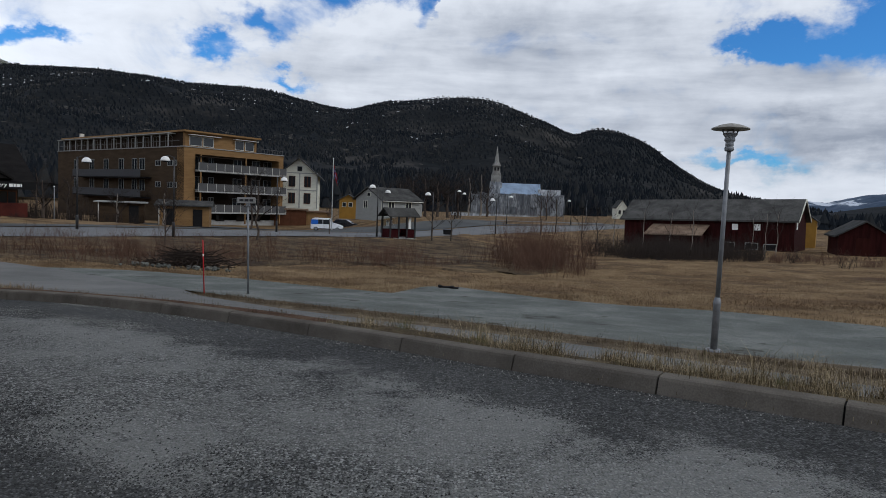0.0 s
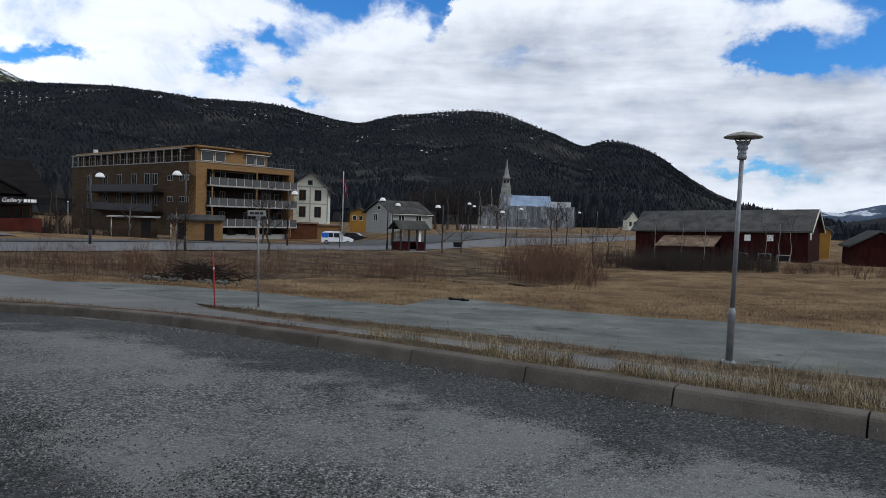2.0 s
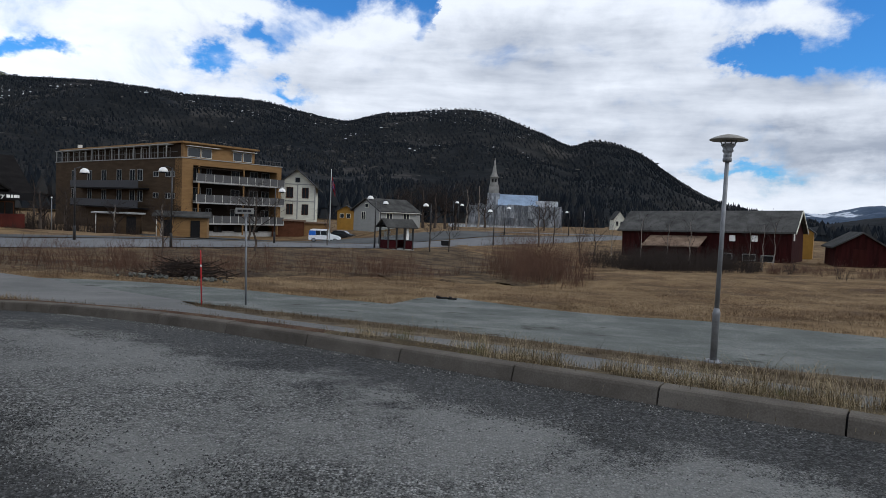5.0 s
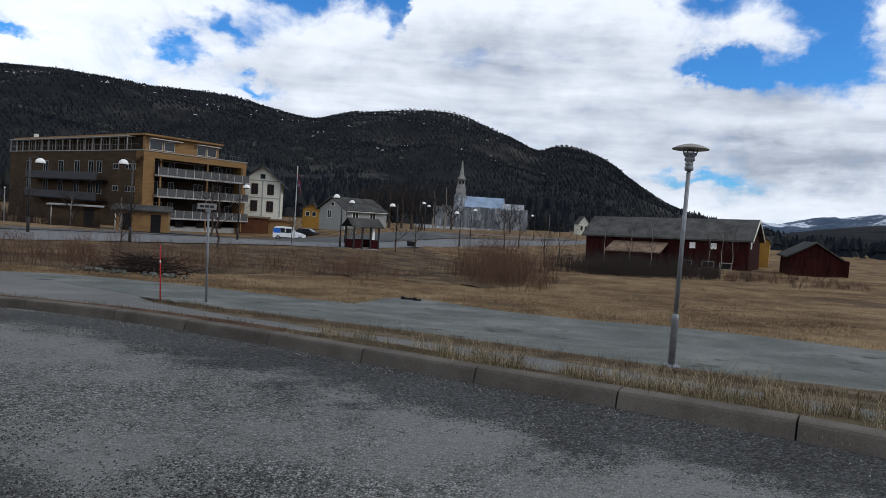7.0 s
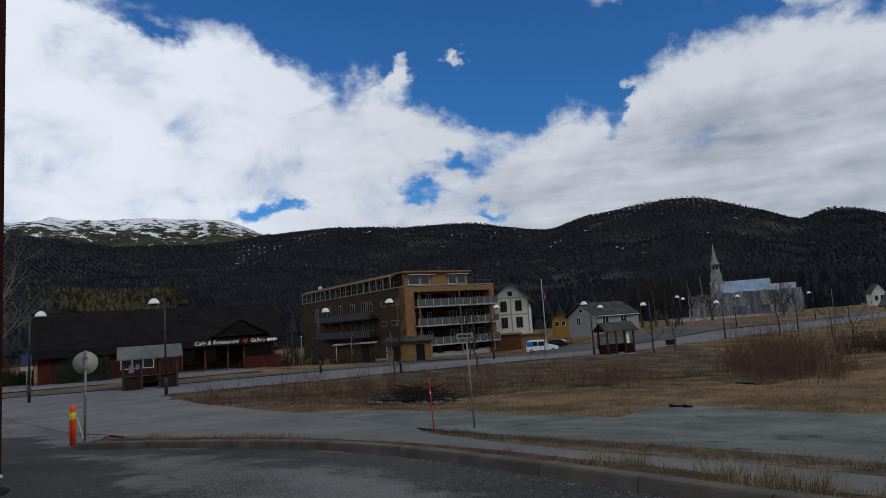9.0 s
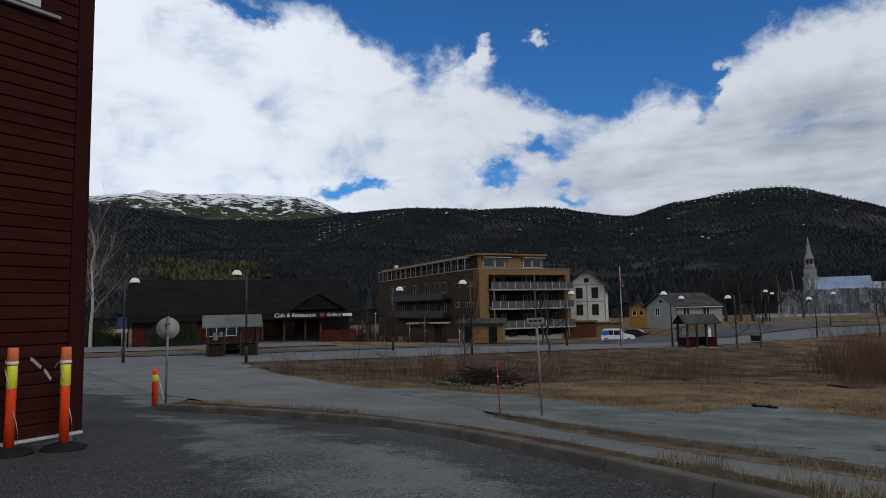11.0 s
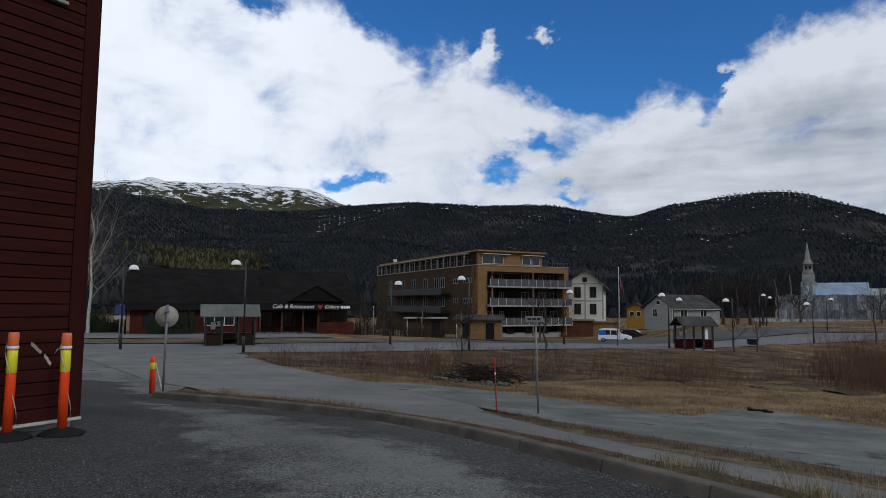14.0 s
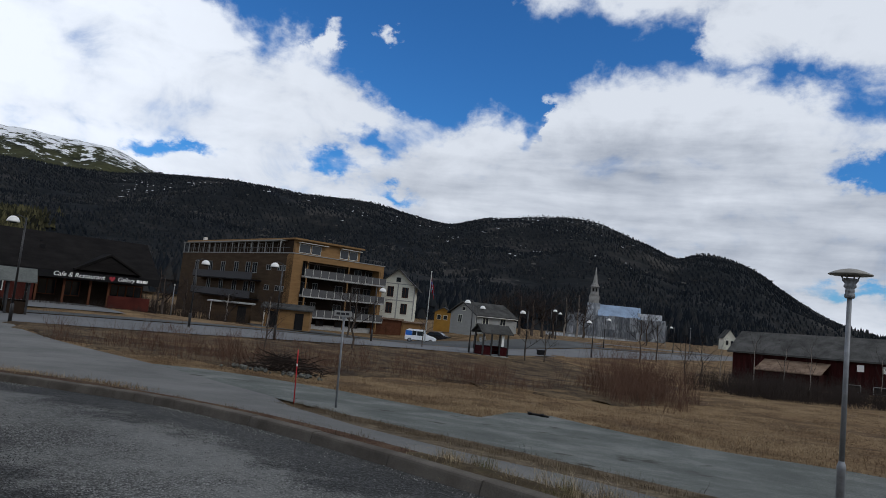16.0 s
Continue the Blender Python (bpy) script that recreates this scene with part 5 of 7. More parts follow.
for z in (8.3, 5.1):
    for y0, y1 in ((1.9, 2.9), (3.1, 4.6), (6.6, 8.2)):
        window(apt, y0, y1, z, z + 0.85, 0.0, "x", "greywood", 1)
    for y0 in (11.5, 14.0, 18.5, 24.0, 29.5, 36.0):
        window(apt, y0, y0 + 1.7, z - 0.6, z + 1.2, 0.0, "x", "greywood", 1)
for z in (6.35, 3.3):
    part("side_balcony_slab", bx(-1.7, 0.0, 9.5, 34, z, z + 0.22), "dark", apt)
    part("side_balcony_front", bx(-1.74, -1.68, 9.5, 34, z + 0.2, z + 1.35), "darkrail", apt, "dark grey side balcony front")
part("ventilator", bx(6, 6.5, 8, 8.5, 13.5, 13.9), "greywood", apt)
part("chimney", bx(2.0, 2.6, 40, 40.6, 13.5, 14.4), "sill", apt)

# low outbuildings in front of the block
for (bear, dist, w, d, h, label) in ((20.75, 86, 5.9, 4.2, 2.55, "ochre boarded shed with two dark doors and a low roof"), (25.7, 90, 5.2, 4.0, 2.5, "brown carport with a flat roof")):
    hx, hy = spot(bear, dist)
    shed = thing("shed", pose(hx, hy, gz(hx, hy), 0, 0, 197 if w > 5.5 else 204), label, "shed", "outbuildings of the block")
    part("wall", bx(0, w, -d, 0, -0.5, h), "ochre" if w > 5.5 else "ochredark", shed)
    bm = bmesh.new()
    solid(bm, [(-0.4, 0.5, h), (w + 0.4, 0.5, h), (w + 0.4, -d - 0.4, h), (-0.4, -d - 0.4, h)], (0, 0, 0.15))
    if w > 5.5:
        solid(bm, [(-0.4, 0.5, h + 0.15), (-0.4, -d - 0.4, h + 0.15), (-0.4 + 0.0, -d / 2, h + 0.75)], (w + 0.8, 0, 0))
    part("roof", bm, "slate" if w > 5.5 else "greywood", shed)
    for u in ((0.8, 4.2) if w > 5.5 else (0.6,)):
        part("door", bx(u, u + 1.1, 0.0, 0.06, 0.1, 2.2), "dark", shed, "dark door")
    part("downpipe", tb((w - 0.1, 0.1, 0), (w - 0.1, 0.1, h), 0.06, 0.06, 6), "sill", shed)

# tall white gabled house
hx, hy = spot(14.95, 112)
wh = thing("white_house", pose(hx, hy, -4.1, 0, 0, 9), "tall white timber house with a gable front and dark windows", "house")
gable_body(wh, -0.3, 5.9, 0, 9, -0.3, 9.0, 11.7, "whitewood", "y")
gable_roof(wh, -0.3, 5.9, 0, 9, 9.0, 11.7, "slate", 0.85, 0.18, "y")
part("band", bx(-0.02, 5.92, -0.06, 0.0, 6.35, 6.5), "greywood", wh)
part("band", bx(-0.02, 5.92, -0.06, 0.0, 9.2, 9.34), "greywood", wh)
for u in (-0.04, 2.85, 5.74):
    part("pilaster", bx(u, u + 0.2, -0.05, 0.0, 3.4, 9.2), "greywood", wh)
for z in (4.15, 6.95):
    for u in (1.15, 3.7):
        window(wh, u, u + 1.1, z, z + 1.8, 0.0, "y", "brownwood", 1)
window(wh, 2.5, 3.35, 9.55, 10.4, 0.0, "y", "greywood", 0)
gx_, gy_ = spot(15.5, 109)
gar = thing("garage", pose(gx_, gy_, -4.1, 0, 0, 10), "low brown timber garage with wide doors", "garage")
part("wall", bx(0, 5.1, 0, 5, -0.3, 3.1), "brownwood", gar)
part("roof", bx(-0.3, 5.3, -0.4, 5.3, 3.1, 3.32), "rust", gar)
for u in (0.2, 2.6):
    door = part("garage_door", bx(u, u + 2.25, -0.05, 0.0, 0.0, 2.6), "brownwood", gar)
    for k in range(8):
        part("plank", bx(u + 0.02 + k * 0.28, u + 0.27 + k * 0.28, -0.07, -0.05, 0.02, 2.58), "brownwood", door)
gx_, gy_ = spot(12.8, 109)
gar2 = thing("annex", pose(gx_, gy_, -4.0, 0, 0, 8), "ochre boarded annex with a flat roof", "annex")
part("wall", bx(0, 3.9, 0, 5, -0.3, 2.75), "ochre", gar2)
part("roof", bx(-0.2, 4.1, -0.3, 5.2, 2.75, 2.95), "rust", gar2)

# grey house on the rise, yellow house behind
hx, hy = spot(6.3, 96)
gh = thing("grey_house", pose(hx, hy, -0.98, 0, 0, 45), "low pale grey timber house with a slate roof", "house")
gable_body(gh, 0, 7.4, 0, 6.4, -0.9, 2.35, 4.0, "greywood", "x")
gable_roof(gh, 0, 7.4, 0, 6.4, 2.35, 4.0, "slate", 0.45, 0.16, "x")
for u in (1.2, 4.6):
    window(gh, u, u + 1.2, 1.0, 2.0, 0.0, "y", "whitewood", 1)
window(gh, 3.4, 4.4, 0.9, 2.1, 0.0, "x", "whitewood", 1)
window(gh, 2.7, 3.6, 2.7, 3.3, 0.0, "x", "whitewood", 0)
part("corner_board", bx(-0.03, 0.12, -0.03, 0.12, -0.8, 2.3), "whitewood", gh)
part("gutter", tb((-0.4, -0.5, 2.06), (7.8, -0.5, 2.06), 0.06, 0.06, 6), "sill", gh)
part("lean_to", bx(7.4, 8.6, 0.6, 4.0, -0.8, 1.8), "greywood", gh)
hx, hy = spot(10.0, 124)
yh = thing("yellow_house", pose(hx, hy, 1.35 - 124 * 0.0195, 0, 0, 5), "small ochre yellow timber house", "house")
gable_body(yh, 0, 3.3, 0, 4, -1.5, 2.1, 3.0, "yellowwood", "y")
gable_roof(yh, 0, 3.3, 0, 4, 2.1, 3.0, "slate", 0.4, 0.15, "y")
for u in (0.5, 1.7):
    window(yh, u, u + 0.8, 0.7, 1.6, 0.0, "y", "whitewood", 0)

# church wrapped in scaffold sheeting
hx, hy = spot(-1.55, 205)
ch = thing("church", pose(hx, hy, -2.4, 0, 0, -3), "church under repair, wrapped in white scaffold sheeting, with a pale spire", "church")
part("nave", bx(0.3, 28.7, 0.4, 12.6, -1, 6.9), "stone", ch, "pale church wall behind the sheeting")
for k in range(14):
    for z0, z1 in ((-1.0, 3.2), (3.22, 7.1)):
        bm = bmesh.new()
        x0, x1 = k * 2.07 + 0.03, (k + 1) * 2.07 - 0.03
        z1b = z1 + (random.uniform(-0.5, 0.4) if z1 > 5 else 0)
        cols = [[bm.verts.new((x0 + (x1 - x0) * u, -0.02 - 0.22 * math.sin(math.pi * u) * random.uniform(0.3, 1.0), z0 + (z1b - z0) * v)) for v in (0, 0.33, 0.66, 1)] for u in (0, 0.25, 0.5, 0.75, 1)]
        for a, b in zip(cols, cols[1:]):
            for j in range(3):
                bm.faces.new((a[j], b[j], b[j + 1], a[j + 1]))
        bmesh.ops.solidify(bm, geom=bm.faces[:], thickness=0.02)
        part("sheet", bm, "sheet", ch, "translucent white scaffold sheeting" if k == 0 and z0 < 0 else "")
part("end_sheet", bx(-0.05, 0.0, 0, 13, -1, 7.0), "sheet", ch)
for k in range(15):
    part("scaffold_standard", tb((k * 2.07, -0.25, -1), (k * 2.07, -0.25, 7.6), 0.06, 0.06, 5), "steel", ch)
for z in (1.2, 3.2, 5.2, 7.1):
    part("scaffold_ledger", bx(-0.3, 29.3, -0.32, -0.26, z, z + 0.06), "steel", ch)
gable_roof(ch, 9.5, 21.5, 1, 12, 7.3, 10.6, "bluetarp", 0.4, 0.2, "x", "tarpaulin_roof")
part("east_wrap", bx(21.0, 28.0, 1.5, 11.5, 7.1, 9.0), "sheet", ch, "higher sheeting round the choir")
part("tower", bx(6.0, 9.2, 4, 7.2, 0, 13.2), "stone", ch, "pale stone and timber tower")
part("tower_sheet", bx(5.6, 9.6, 3.6, 7.6, 6.0, 11.0), "sheet", ch)
part("belfry", lathe(bmesh.new(), [(1.6, 13.2), (1.25, 14.2), (1.2, 16.0), (1.45, 16.05), (1.45, 16.2), (0.75, 17.4), (0.0, 22.6)], 8, (7.6, 5.6, 0)), "stone", ch, "octagonal belfry and needle spire")
for u in (6.9, 7.9):
    part("belfry_opening", bx(u, u + 0.45, 4.25, 4.45, 14.6, 15.6), "dark", ch)
cw = thing("churchyard_wall", pose(*spot(0.2, 186), -2.6, 0, 0, -4), "long pale churchyard wall", "wall")
part("wall", bx(0, 25, 0, 0.5, -1, 1.2), "sheet", cw)
part("coping", bx(-0.1, 25.1, -0.08, 0.58, 1.2, 1.32), "stone", cw)
hx, hy = spot(-14.55, 190)
fw = thing("white_cottage", pose(hx, hy, -1.2, 0, 0, 0), "small white gabled cottage far off", "house")
gable_body(fw, -1.5, 1.5, 0, 5, -1, 3.2, 5.2, "whitewood", "y")
gable_roof(fw, -1.5, 1.5, 0, 5, 3.2, 5.2, "slate", 0.3, 0.15, "y")
window(fw, -0.9, -0.3, 1.2, 2.4, 0.0, "y", "dark", 0)
window(fw, 0.3, 0.9, 1.2, 2.4, 0.0, "y", "dark", 0)

# red barn with slate roof, lean-to and a second barn
hx, hy = spot(-27.8, 75)
barn = thing("red_barn", pose(hx, hy, -2.5, 0, 1.9, 143.4), "long dark red timber barn with a grey slate roof", "barn")
BL = 18.0
gable_body(barn, 0, BL, -7.0, 0, -0.8, 3.5, 5.55, "barnred", "x")
gable_roof(barn, 0, BL, -7.0, 0, 3.5, 5.55, "barnroof", 0.45, 0.18, "x")
for u in (3.2, 5.4):
    part("shutter", bx(u, u + 0.6, 0.0, 0.06, 2.35, 3.0), "globe", barn, "small white shutter")
for u, z in ((3.4, 0.3), (5.7, 0.3), (1.6, 0.2)):
    w = part("lower_window", bx(u - 0.05, u + 1.25, 0.0, 0.04, z, z + 0.75), "greywood", barn, "weathered low window frame")
    part("pane", bx(u + 0.03, u + 1.17, 0.04, 0.05, z + 0.08, z + 0.67), "dark", w)
for k in range(44):
    part("wall_plank", bx(0.05 + k * 0.403, 0.05 + k * 0.403 + 0.385, 0.0, 0.025, -0.8, 2.3), "barnred", barn)
part("gable_window", bx(-0.05, 0.0, -1.6, -1.0, 2.5, 3.4), "globe", barn, "white gable window")
part("gable_window", bx(-0.05, 0.0, -3.4, -2.9, 4.2, 4.8), "globe", barn)
for s0 in (0, 1):
    bm = bmesh.new()
    y0, y1 = (0.45, -3.5) if s0 == 0 else (-7.45, -3.5)
    solid(bm, [(-0.5, y0, 3.2), (-0.5, y1, 5.55), (-0.5, y1, 5.75), (-0.5, y0, 3.4)], (0.08, 0, 0))
    part("barge_board", bm, "whitewood", barn, "pale barge board")
part("lean_to_wall", bx(8.6, 14.3, 0.0, 2.6, -0.8, 1.7), "barnred", barn)
bm = bmesh.new()
solid(bm, [(8.3, 3.1, 1.65), (14.6, 3.1, 1.65), (14.6, 0.0, 2.75), (8.3, 0.0, 2.75)], (0, 0, 0.1))
part("lean_to_roof", bm, "rust", barn, "rusty pale sheet-metal lean-to roof")
hx, hy = spot(-28.4, 88)
ob_ = thing("ochre_barn", pose(hx, hy, -2.2, 0, 0, 150), "ochre timber outbuilding behind the red barn", "barn")
gable_body(ob_, -1.2, 2.4, -5, 0, -0.8, 3.1, 4.4, "yellowwood", "y")
gable_roof(ob_, -1.2, 2.4, -5, 0, 3.1, 4.4, "slate", 0.3, 0.15, "y")
hx, hy = spot(-30.7, 71)
sb_ = thing("small_barn", pose(hx, hy, -2.1, 0, 0, -22), "small dark red barn with a low slate roof", "barn")
gable_body(sb_, 0, 4.2, 0, 6, -0.8, 1.9, 3.2, "barnred", "y")
gable_roof(sb_, 0, 4.2, 0, 6, 1.9, 3.2, "slate", 0.35, 0.15, "y")
part("porch", bx(4.2, 5.2, 0.8, 3, -0.6, 1.7), "barnred", sb_)
part("door", bx(1.4, 2.6, -0.04, 0.0, -0.3, 1.7), "redtrim", sb_)

# cafe
cx, cy = spot(51.5, 59)
cafe = thing("cafe_building", pose(cx, cy, -1.15, 0, 0, 49.9), "long low cafe with a dark roof and red brick walls", "cafe")
part("wall", bx(0, 10.2, 0.0, 9, -0.3, 2.6), "brick", cafe, "red brick wall")
part("back_wall", bx(10.2, 18.9, 2.4, 9, -0.3, 2.6), "recess", cafe, "recessed shop front, porch shade put into its dark colour")
part("low_wall", bx(15.6, 18.9, 0.05, 0.35, -0.3, 0.95), "brick", cafe, "low red brick parapet")
gable_roof(cafe, 0, 18.9, 0, 9.6, 2.75, 5.6, "caferoof", 0.5, 0.2, "x")
part("fascia", bx(-0.4, 19.3, -0.62, -0.5, 2.05, 2.62), "dark", cafe, "dark fascia board under the eave")
bm = bmesh.new()
solid(bm, [(12.9, -0.7, 2.85), (17.5, -0.7, 2.85), (15.2, -0.7, 4.15)], (0, 3.2, 0))
part("dormer_gable", bm, "caferoof", cafe, "dark front gable over the entrance")
for s0, s1 in ((12.7, 15.2), (17.7, 15.2)):
    bm = bmesh.new()
    solid(bm, [(s0, -0.85, 2.78), (s1, -0.85, 4.2), (s1, -0.85, 4.36), (s0, -0.85, 2.94)], (0, 3.2, 0))
    part("dormer_roof", bm, "caferoof", cafe)
for u in (10.3, 12.2, 14.1, 15.5):
    part("porch_post", bx(u, u + 0.16, 0.1, 0.26, -0.2, 2.6), "brownwood", cafe)
for u in (10.8, 12.6, 16.2, 17.5):
    window(cafe, u, u + 1.3, 0.6, 1.9, 2.4, "y", "brownwood", 1)
window(cafe, 5.7, 8.2, 0.7, 1.7, 0.0, "y", "sill", 2)
window(cafe, 1.0, 2.6, 0.7, 1.7, 0.0, "y", "dark", 1)
part("roof_vent", bx(10.6, 10.9, 2.2, 2.5, 4.0, 4.6), "dark", cafe)
part("roof_vent", bx(10.6, 10.8, 3.2, 3.4, 4.6, 5.0), "dark", cafe)
part("downpipe", tb((-0.3, -0.3, 0), (-0.3, -0.3, 2.6), 0.07, 0.07, 6), "dark", cafe)
sign = part("sign_board", bx(11.0, 18.5, -0.64, -0.62, 2.08, 2.6), "dark", cafe, "dark sign board with white lettering")
writing("lettering", "Cafe & Restaurant", 0.5, "text", sign, pose(11.25, -0.65, 2.22, 90, 0, 0))
writing("lettering", "Gallery", 0.46, "text", sign, pose(15.95, -0.65, 2.22, 90, 0, 0))
for u0, u1 in ((17.45, 17.7), (17.75, 17.9), (17.95, 18.2), (18.24, 18.32)):
    part("lettering", bx(u0, u1, -0.66, -0.64, 2.22, 2.46), "text", sign)
bm = bmesh.new()
hp = [(15.55 + 0.016 * 16 * math.sin(t) ** 3 * 0.9, -0.66, 2.36 + 0.015 * (13 * math.cos(t) - 5 * math.cos(2 * t) - 2 * math.cos(3 * t) - math.cos(4 * t))) for t in [k * math.pi / 10 for k in range(20)]]
solid(bm, hp, (0, 0.02, 0))
part("heart", bm, "heart", sign, "red heart ornament")

# ---- street furniture ----


def shelter(x, y, z, turn, w, d, label):
    s = thing("bus_shelter", pose(x, y, z, 0, 0, turn), label, "bus shelter", "bus shelters")
    panel = "recess" if "cafe" in label else "shelterred"
    part("floor_slab", bx(-w / 2 - 0.1, w / 2 + 0.1, -d / 2 - 0.1, d / 2 + 0.1, -0.4, 0.04), "concrete", s)
    for u in (-w / 2, -w / 6, w / 6, w / 2):
        for v in (-d / 2, d / 2):
            part("post", bx(u - 0.06, u + 0.06, v - 0.06, v + 0.06, 0.04, 2.05), "black", s)
    for u0, u1 in ((-w / 2, -w / 6), (-w / 6, w / 6), (w / 6, w / 2)):
        part("back_panel", bx(u0 + 0.07, u1 - 0.07, d / 2 - 0.03, d / 2 + 0.03, 0.1, 0.85), panel, s, "dark red lower panel")
        part("glass_panel", bx(u0 + 0.07, u1 - 0.07, d / 2 - 0.01, d / 2 + 0.01, 0.9, 1.95), "clear", s)
    part("front_panel", bx(-w / 2 + 0.07, -w / 6 - 0.07, -d / 2 - 0.03, -d / 2 + 0.03, 0.1, 0.8), panel, s, "dark red lower panel")
    part("front_panel", bx(w / 6 + 0.07, w / 2 - 0.07, -d / 2 - 0.03, -d / 2 + 0.03, 0.1, 0.8), panel, s, "dark red lower panel")
    for u in (-w / 2, w / 2):
        part("side_panel", bx(u - 0.03, u + 0.03, -d / 2 + 0.08, d / 2 - 0.08, 0.1, 0.85), panel, s)
        part("side_glass", bx(u - 0.01, u + 0.01, -d / 2 + 0.08, d / 2 - 0.08, 0.9, 1.95), "clear", s)
    part("bench", bx(-w / 2 + 0.3, w / 2 - 0.3, d / 2 - 0.45, d / 2 - 0.1, 0.42, 0.48, bevel=0.01), panel, s)
    part("top_beam", bx(-w / 2 - 0.1, w / 2 + 0.1, -d / 2 - 0.08, -d / 2 + 0.08, 2.05, 2.2), "black", s)
    part("top_beam", bx(-w / 2 - 0.1, w / 2 + 0.1, d / 2 - 0.08, d / 2 + 0.08, 2.05, 2.2), "black", s)
    gable_roof(s, -w / 2, w / 2, -d / 2, d / 2, 2.2, 2.72, "shelterroof" if "cafe" in label else "slate", 0.35, 0.08, "x")
    for u in (-w / 2 - 0.02, w / 2 + 0.02):
        bm = bmesh.new()
        solid(bm, [(u - 0.02, -d / 2, 2.2), (u - 0.02, d / 2, 2.2), (u - 0.02, 0, 2.7)], (0.04, 0, 0))
        part("gable_board", bm, "black", s)
    part("notice", bx(-w / 2 + 0.35, -w / 2 + 0.65, d / 2 - 0.06, d / 2 - 0.04, 1.1, 1.6), "tape", s, "white paper notice")
    part("notice", bx(-w / 2 + 0.75, -w / 2 + 1.0, d / 2 - 0.06, d / 2 - 0.04, 1.3, 1.65), "tape", s, "white paper notice")
    return s


sl = spot(43.9, 46.2)
shelter(*sl, gz(*sl) - 0.08, 47, 3.1, 1.5, "black bus shelter with a pale slate roof before the cafe")
sr = spot(4.75, 59.2)
sh_r = shelter(*sr, gz(*sr), 33, 2.5, 1.6, "black bus shelter with dark red panels above the bank")
part("timetable", bx(0.6, 0.85, -0.78, -0.74, 0.9, 1.95), "globe", sh_r, "bright white timetable panel")


def street_lamp(x, y, h, arm):
    """Black pole with a short arm towards heading arm, and a white half-globe."""
    s = thing("street_lamp", at(x, y), "black steel street lamp with a white half-globe shade", "street lamp", "street lamps along the road")
    part("base", lathe(bmesh.new(), [(0.09, -0.2), (0.09, 0.9), (0.06, 0.96), (0.0, 0.96)], 10), "black", s)
    part("pole", lathe(bmesh.new(), [(0.058, 0.9), (0.045, h + 0.25), (0.0, h + 0.26)], 10), "black", s)
    a = radians(arm)
    ex, ey = 0.55 * math.cos(a), 0.55 * math.sin(a)
    part("arm", tube(tb((0, 0, h + 0.2), (ex * 0.6, ey * 0.6, h + 0.34), 0.025, 0.025, 6), (ex * 0.6, ey * 0.6, h + 0.34), (ex, ey, h + 0.26), 0.025, 0.025, 6), "black", s)
    part("shade", lathe(bmesh.new(), [(0.0, h + 0.27), (0.12, h + 0.25), (0.23, h + 0.16), (0.29, h + 0.03), (0.30, h - 0.04), (0.27, h - 0.05), (0.0, h - 0.06)], 18, (ex, ey, 0)), "globe", s, "white half-globe shade")
    part("lamp_ring", lathe(bmesh.new(), [(0.0, h - 0.12), (0.16, h - 0.11), (0.2, h - 0.055), (0.0, h - 0.05)], 12, (ex, ey, 0)), "dark", s)
    return s


for lx_, ly_, lh, larm in ((-34.5, 26.9, 4.85, 40), (-27.0, 29.2, 5.15, 220), (-24.4, 41.6, 4.45, 40), (-18.3, 42.1, 4.95, 215), (-14.7, 53.8, 4.35, 30), (-6.85, 58.6, 4.45, 210),
                           (-7.3, 66.5, 4.2, 20), (-2.05, 65.3, 4.1, 200), (0.3, 95.0, 4.0, 20), (1.2, 105.0, 4.0, 20), (5.1, 76.2, 3.9, 200), (8.0, 96.0, 4.0, 20), (21.5, 118.0, 4.2, 200)):
    street_lamp(lx_, ly_, lh, larm)

# flag pole with a flag half way down
fx, fy = spot(10.62, 88)
fl = thing("flag_pole", at(fx, fy), "white flag pole with a limp red, white and blue cross flag", "flag pole")
FH = 1.35 + 88 * math.tan(radians(3.3)) - gz(fx, fy)
part("pole", lathe(bmesh.new(), [(0.09, -0.2), (0.05, FH), (0.07, FH + 0.02), (0.07, FH + 0.14), (0.0, FH + 0.16)], 10), "globe", fl)


def flag_cloth(bm, u0, u1, v0, v1, off):
    prev = None
    for k in range(9):
        u = u0 + (u1 - u0) * k / 8
        yy = 0.16 * math.sin(u * 6.5) + off
        row = [bm.verts.new((0.06 + u * 0.34, yy, FH - 0.7 - 1.05 * u - v)) for v in (v0, v1)]
        if prev:
            bm.faces.new((prev[0], row[0], row[1], prev[1]))
        prev = row
    return bm


cloth = flag_cloth(bmesh.new(), 0.0, 1.7, 0.0, 1.2, 0.0)
bmesh.ops.solidify(cloth, geom=cloth.faces[:], thickness=0.01)
cl = part("cloth", cloth, "flagred", fl, "red cloth")
for u0, u1, v0, v1, off, mt in ((0.5, 0.75, 0.0, 1.2, 0.012, "globe"), (0.0, 1.7, 0.48, 0.72, 0.012, "globe"), (0.54, 0.71, 0.0, 1.2, 0.02, "carblue"), (0.0, 1.7, 0.52, 0.68, 0.02, "carblue")):
    for sgn in (1, -1):
        c = flag_cloth(bmesh.new(), u0, u1, v0, v1, off * sgn - (0.01 if sgn < 0 else 0))
        bmesh.ops.solidify(c, geom=c.faces[:], thickness=0.003)
        part("stripe", c, mt, cl)


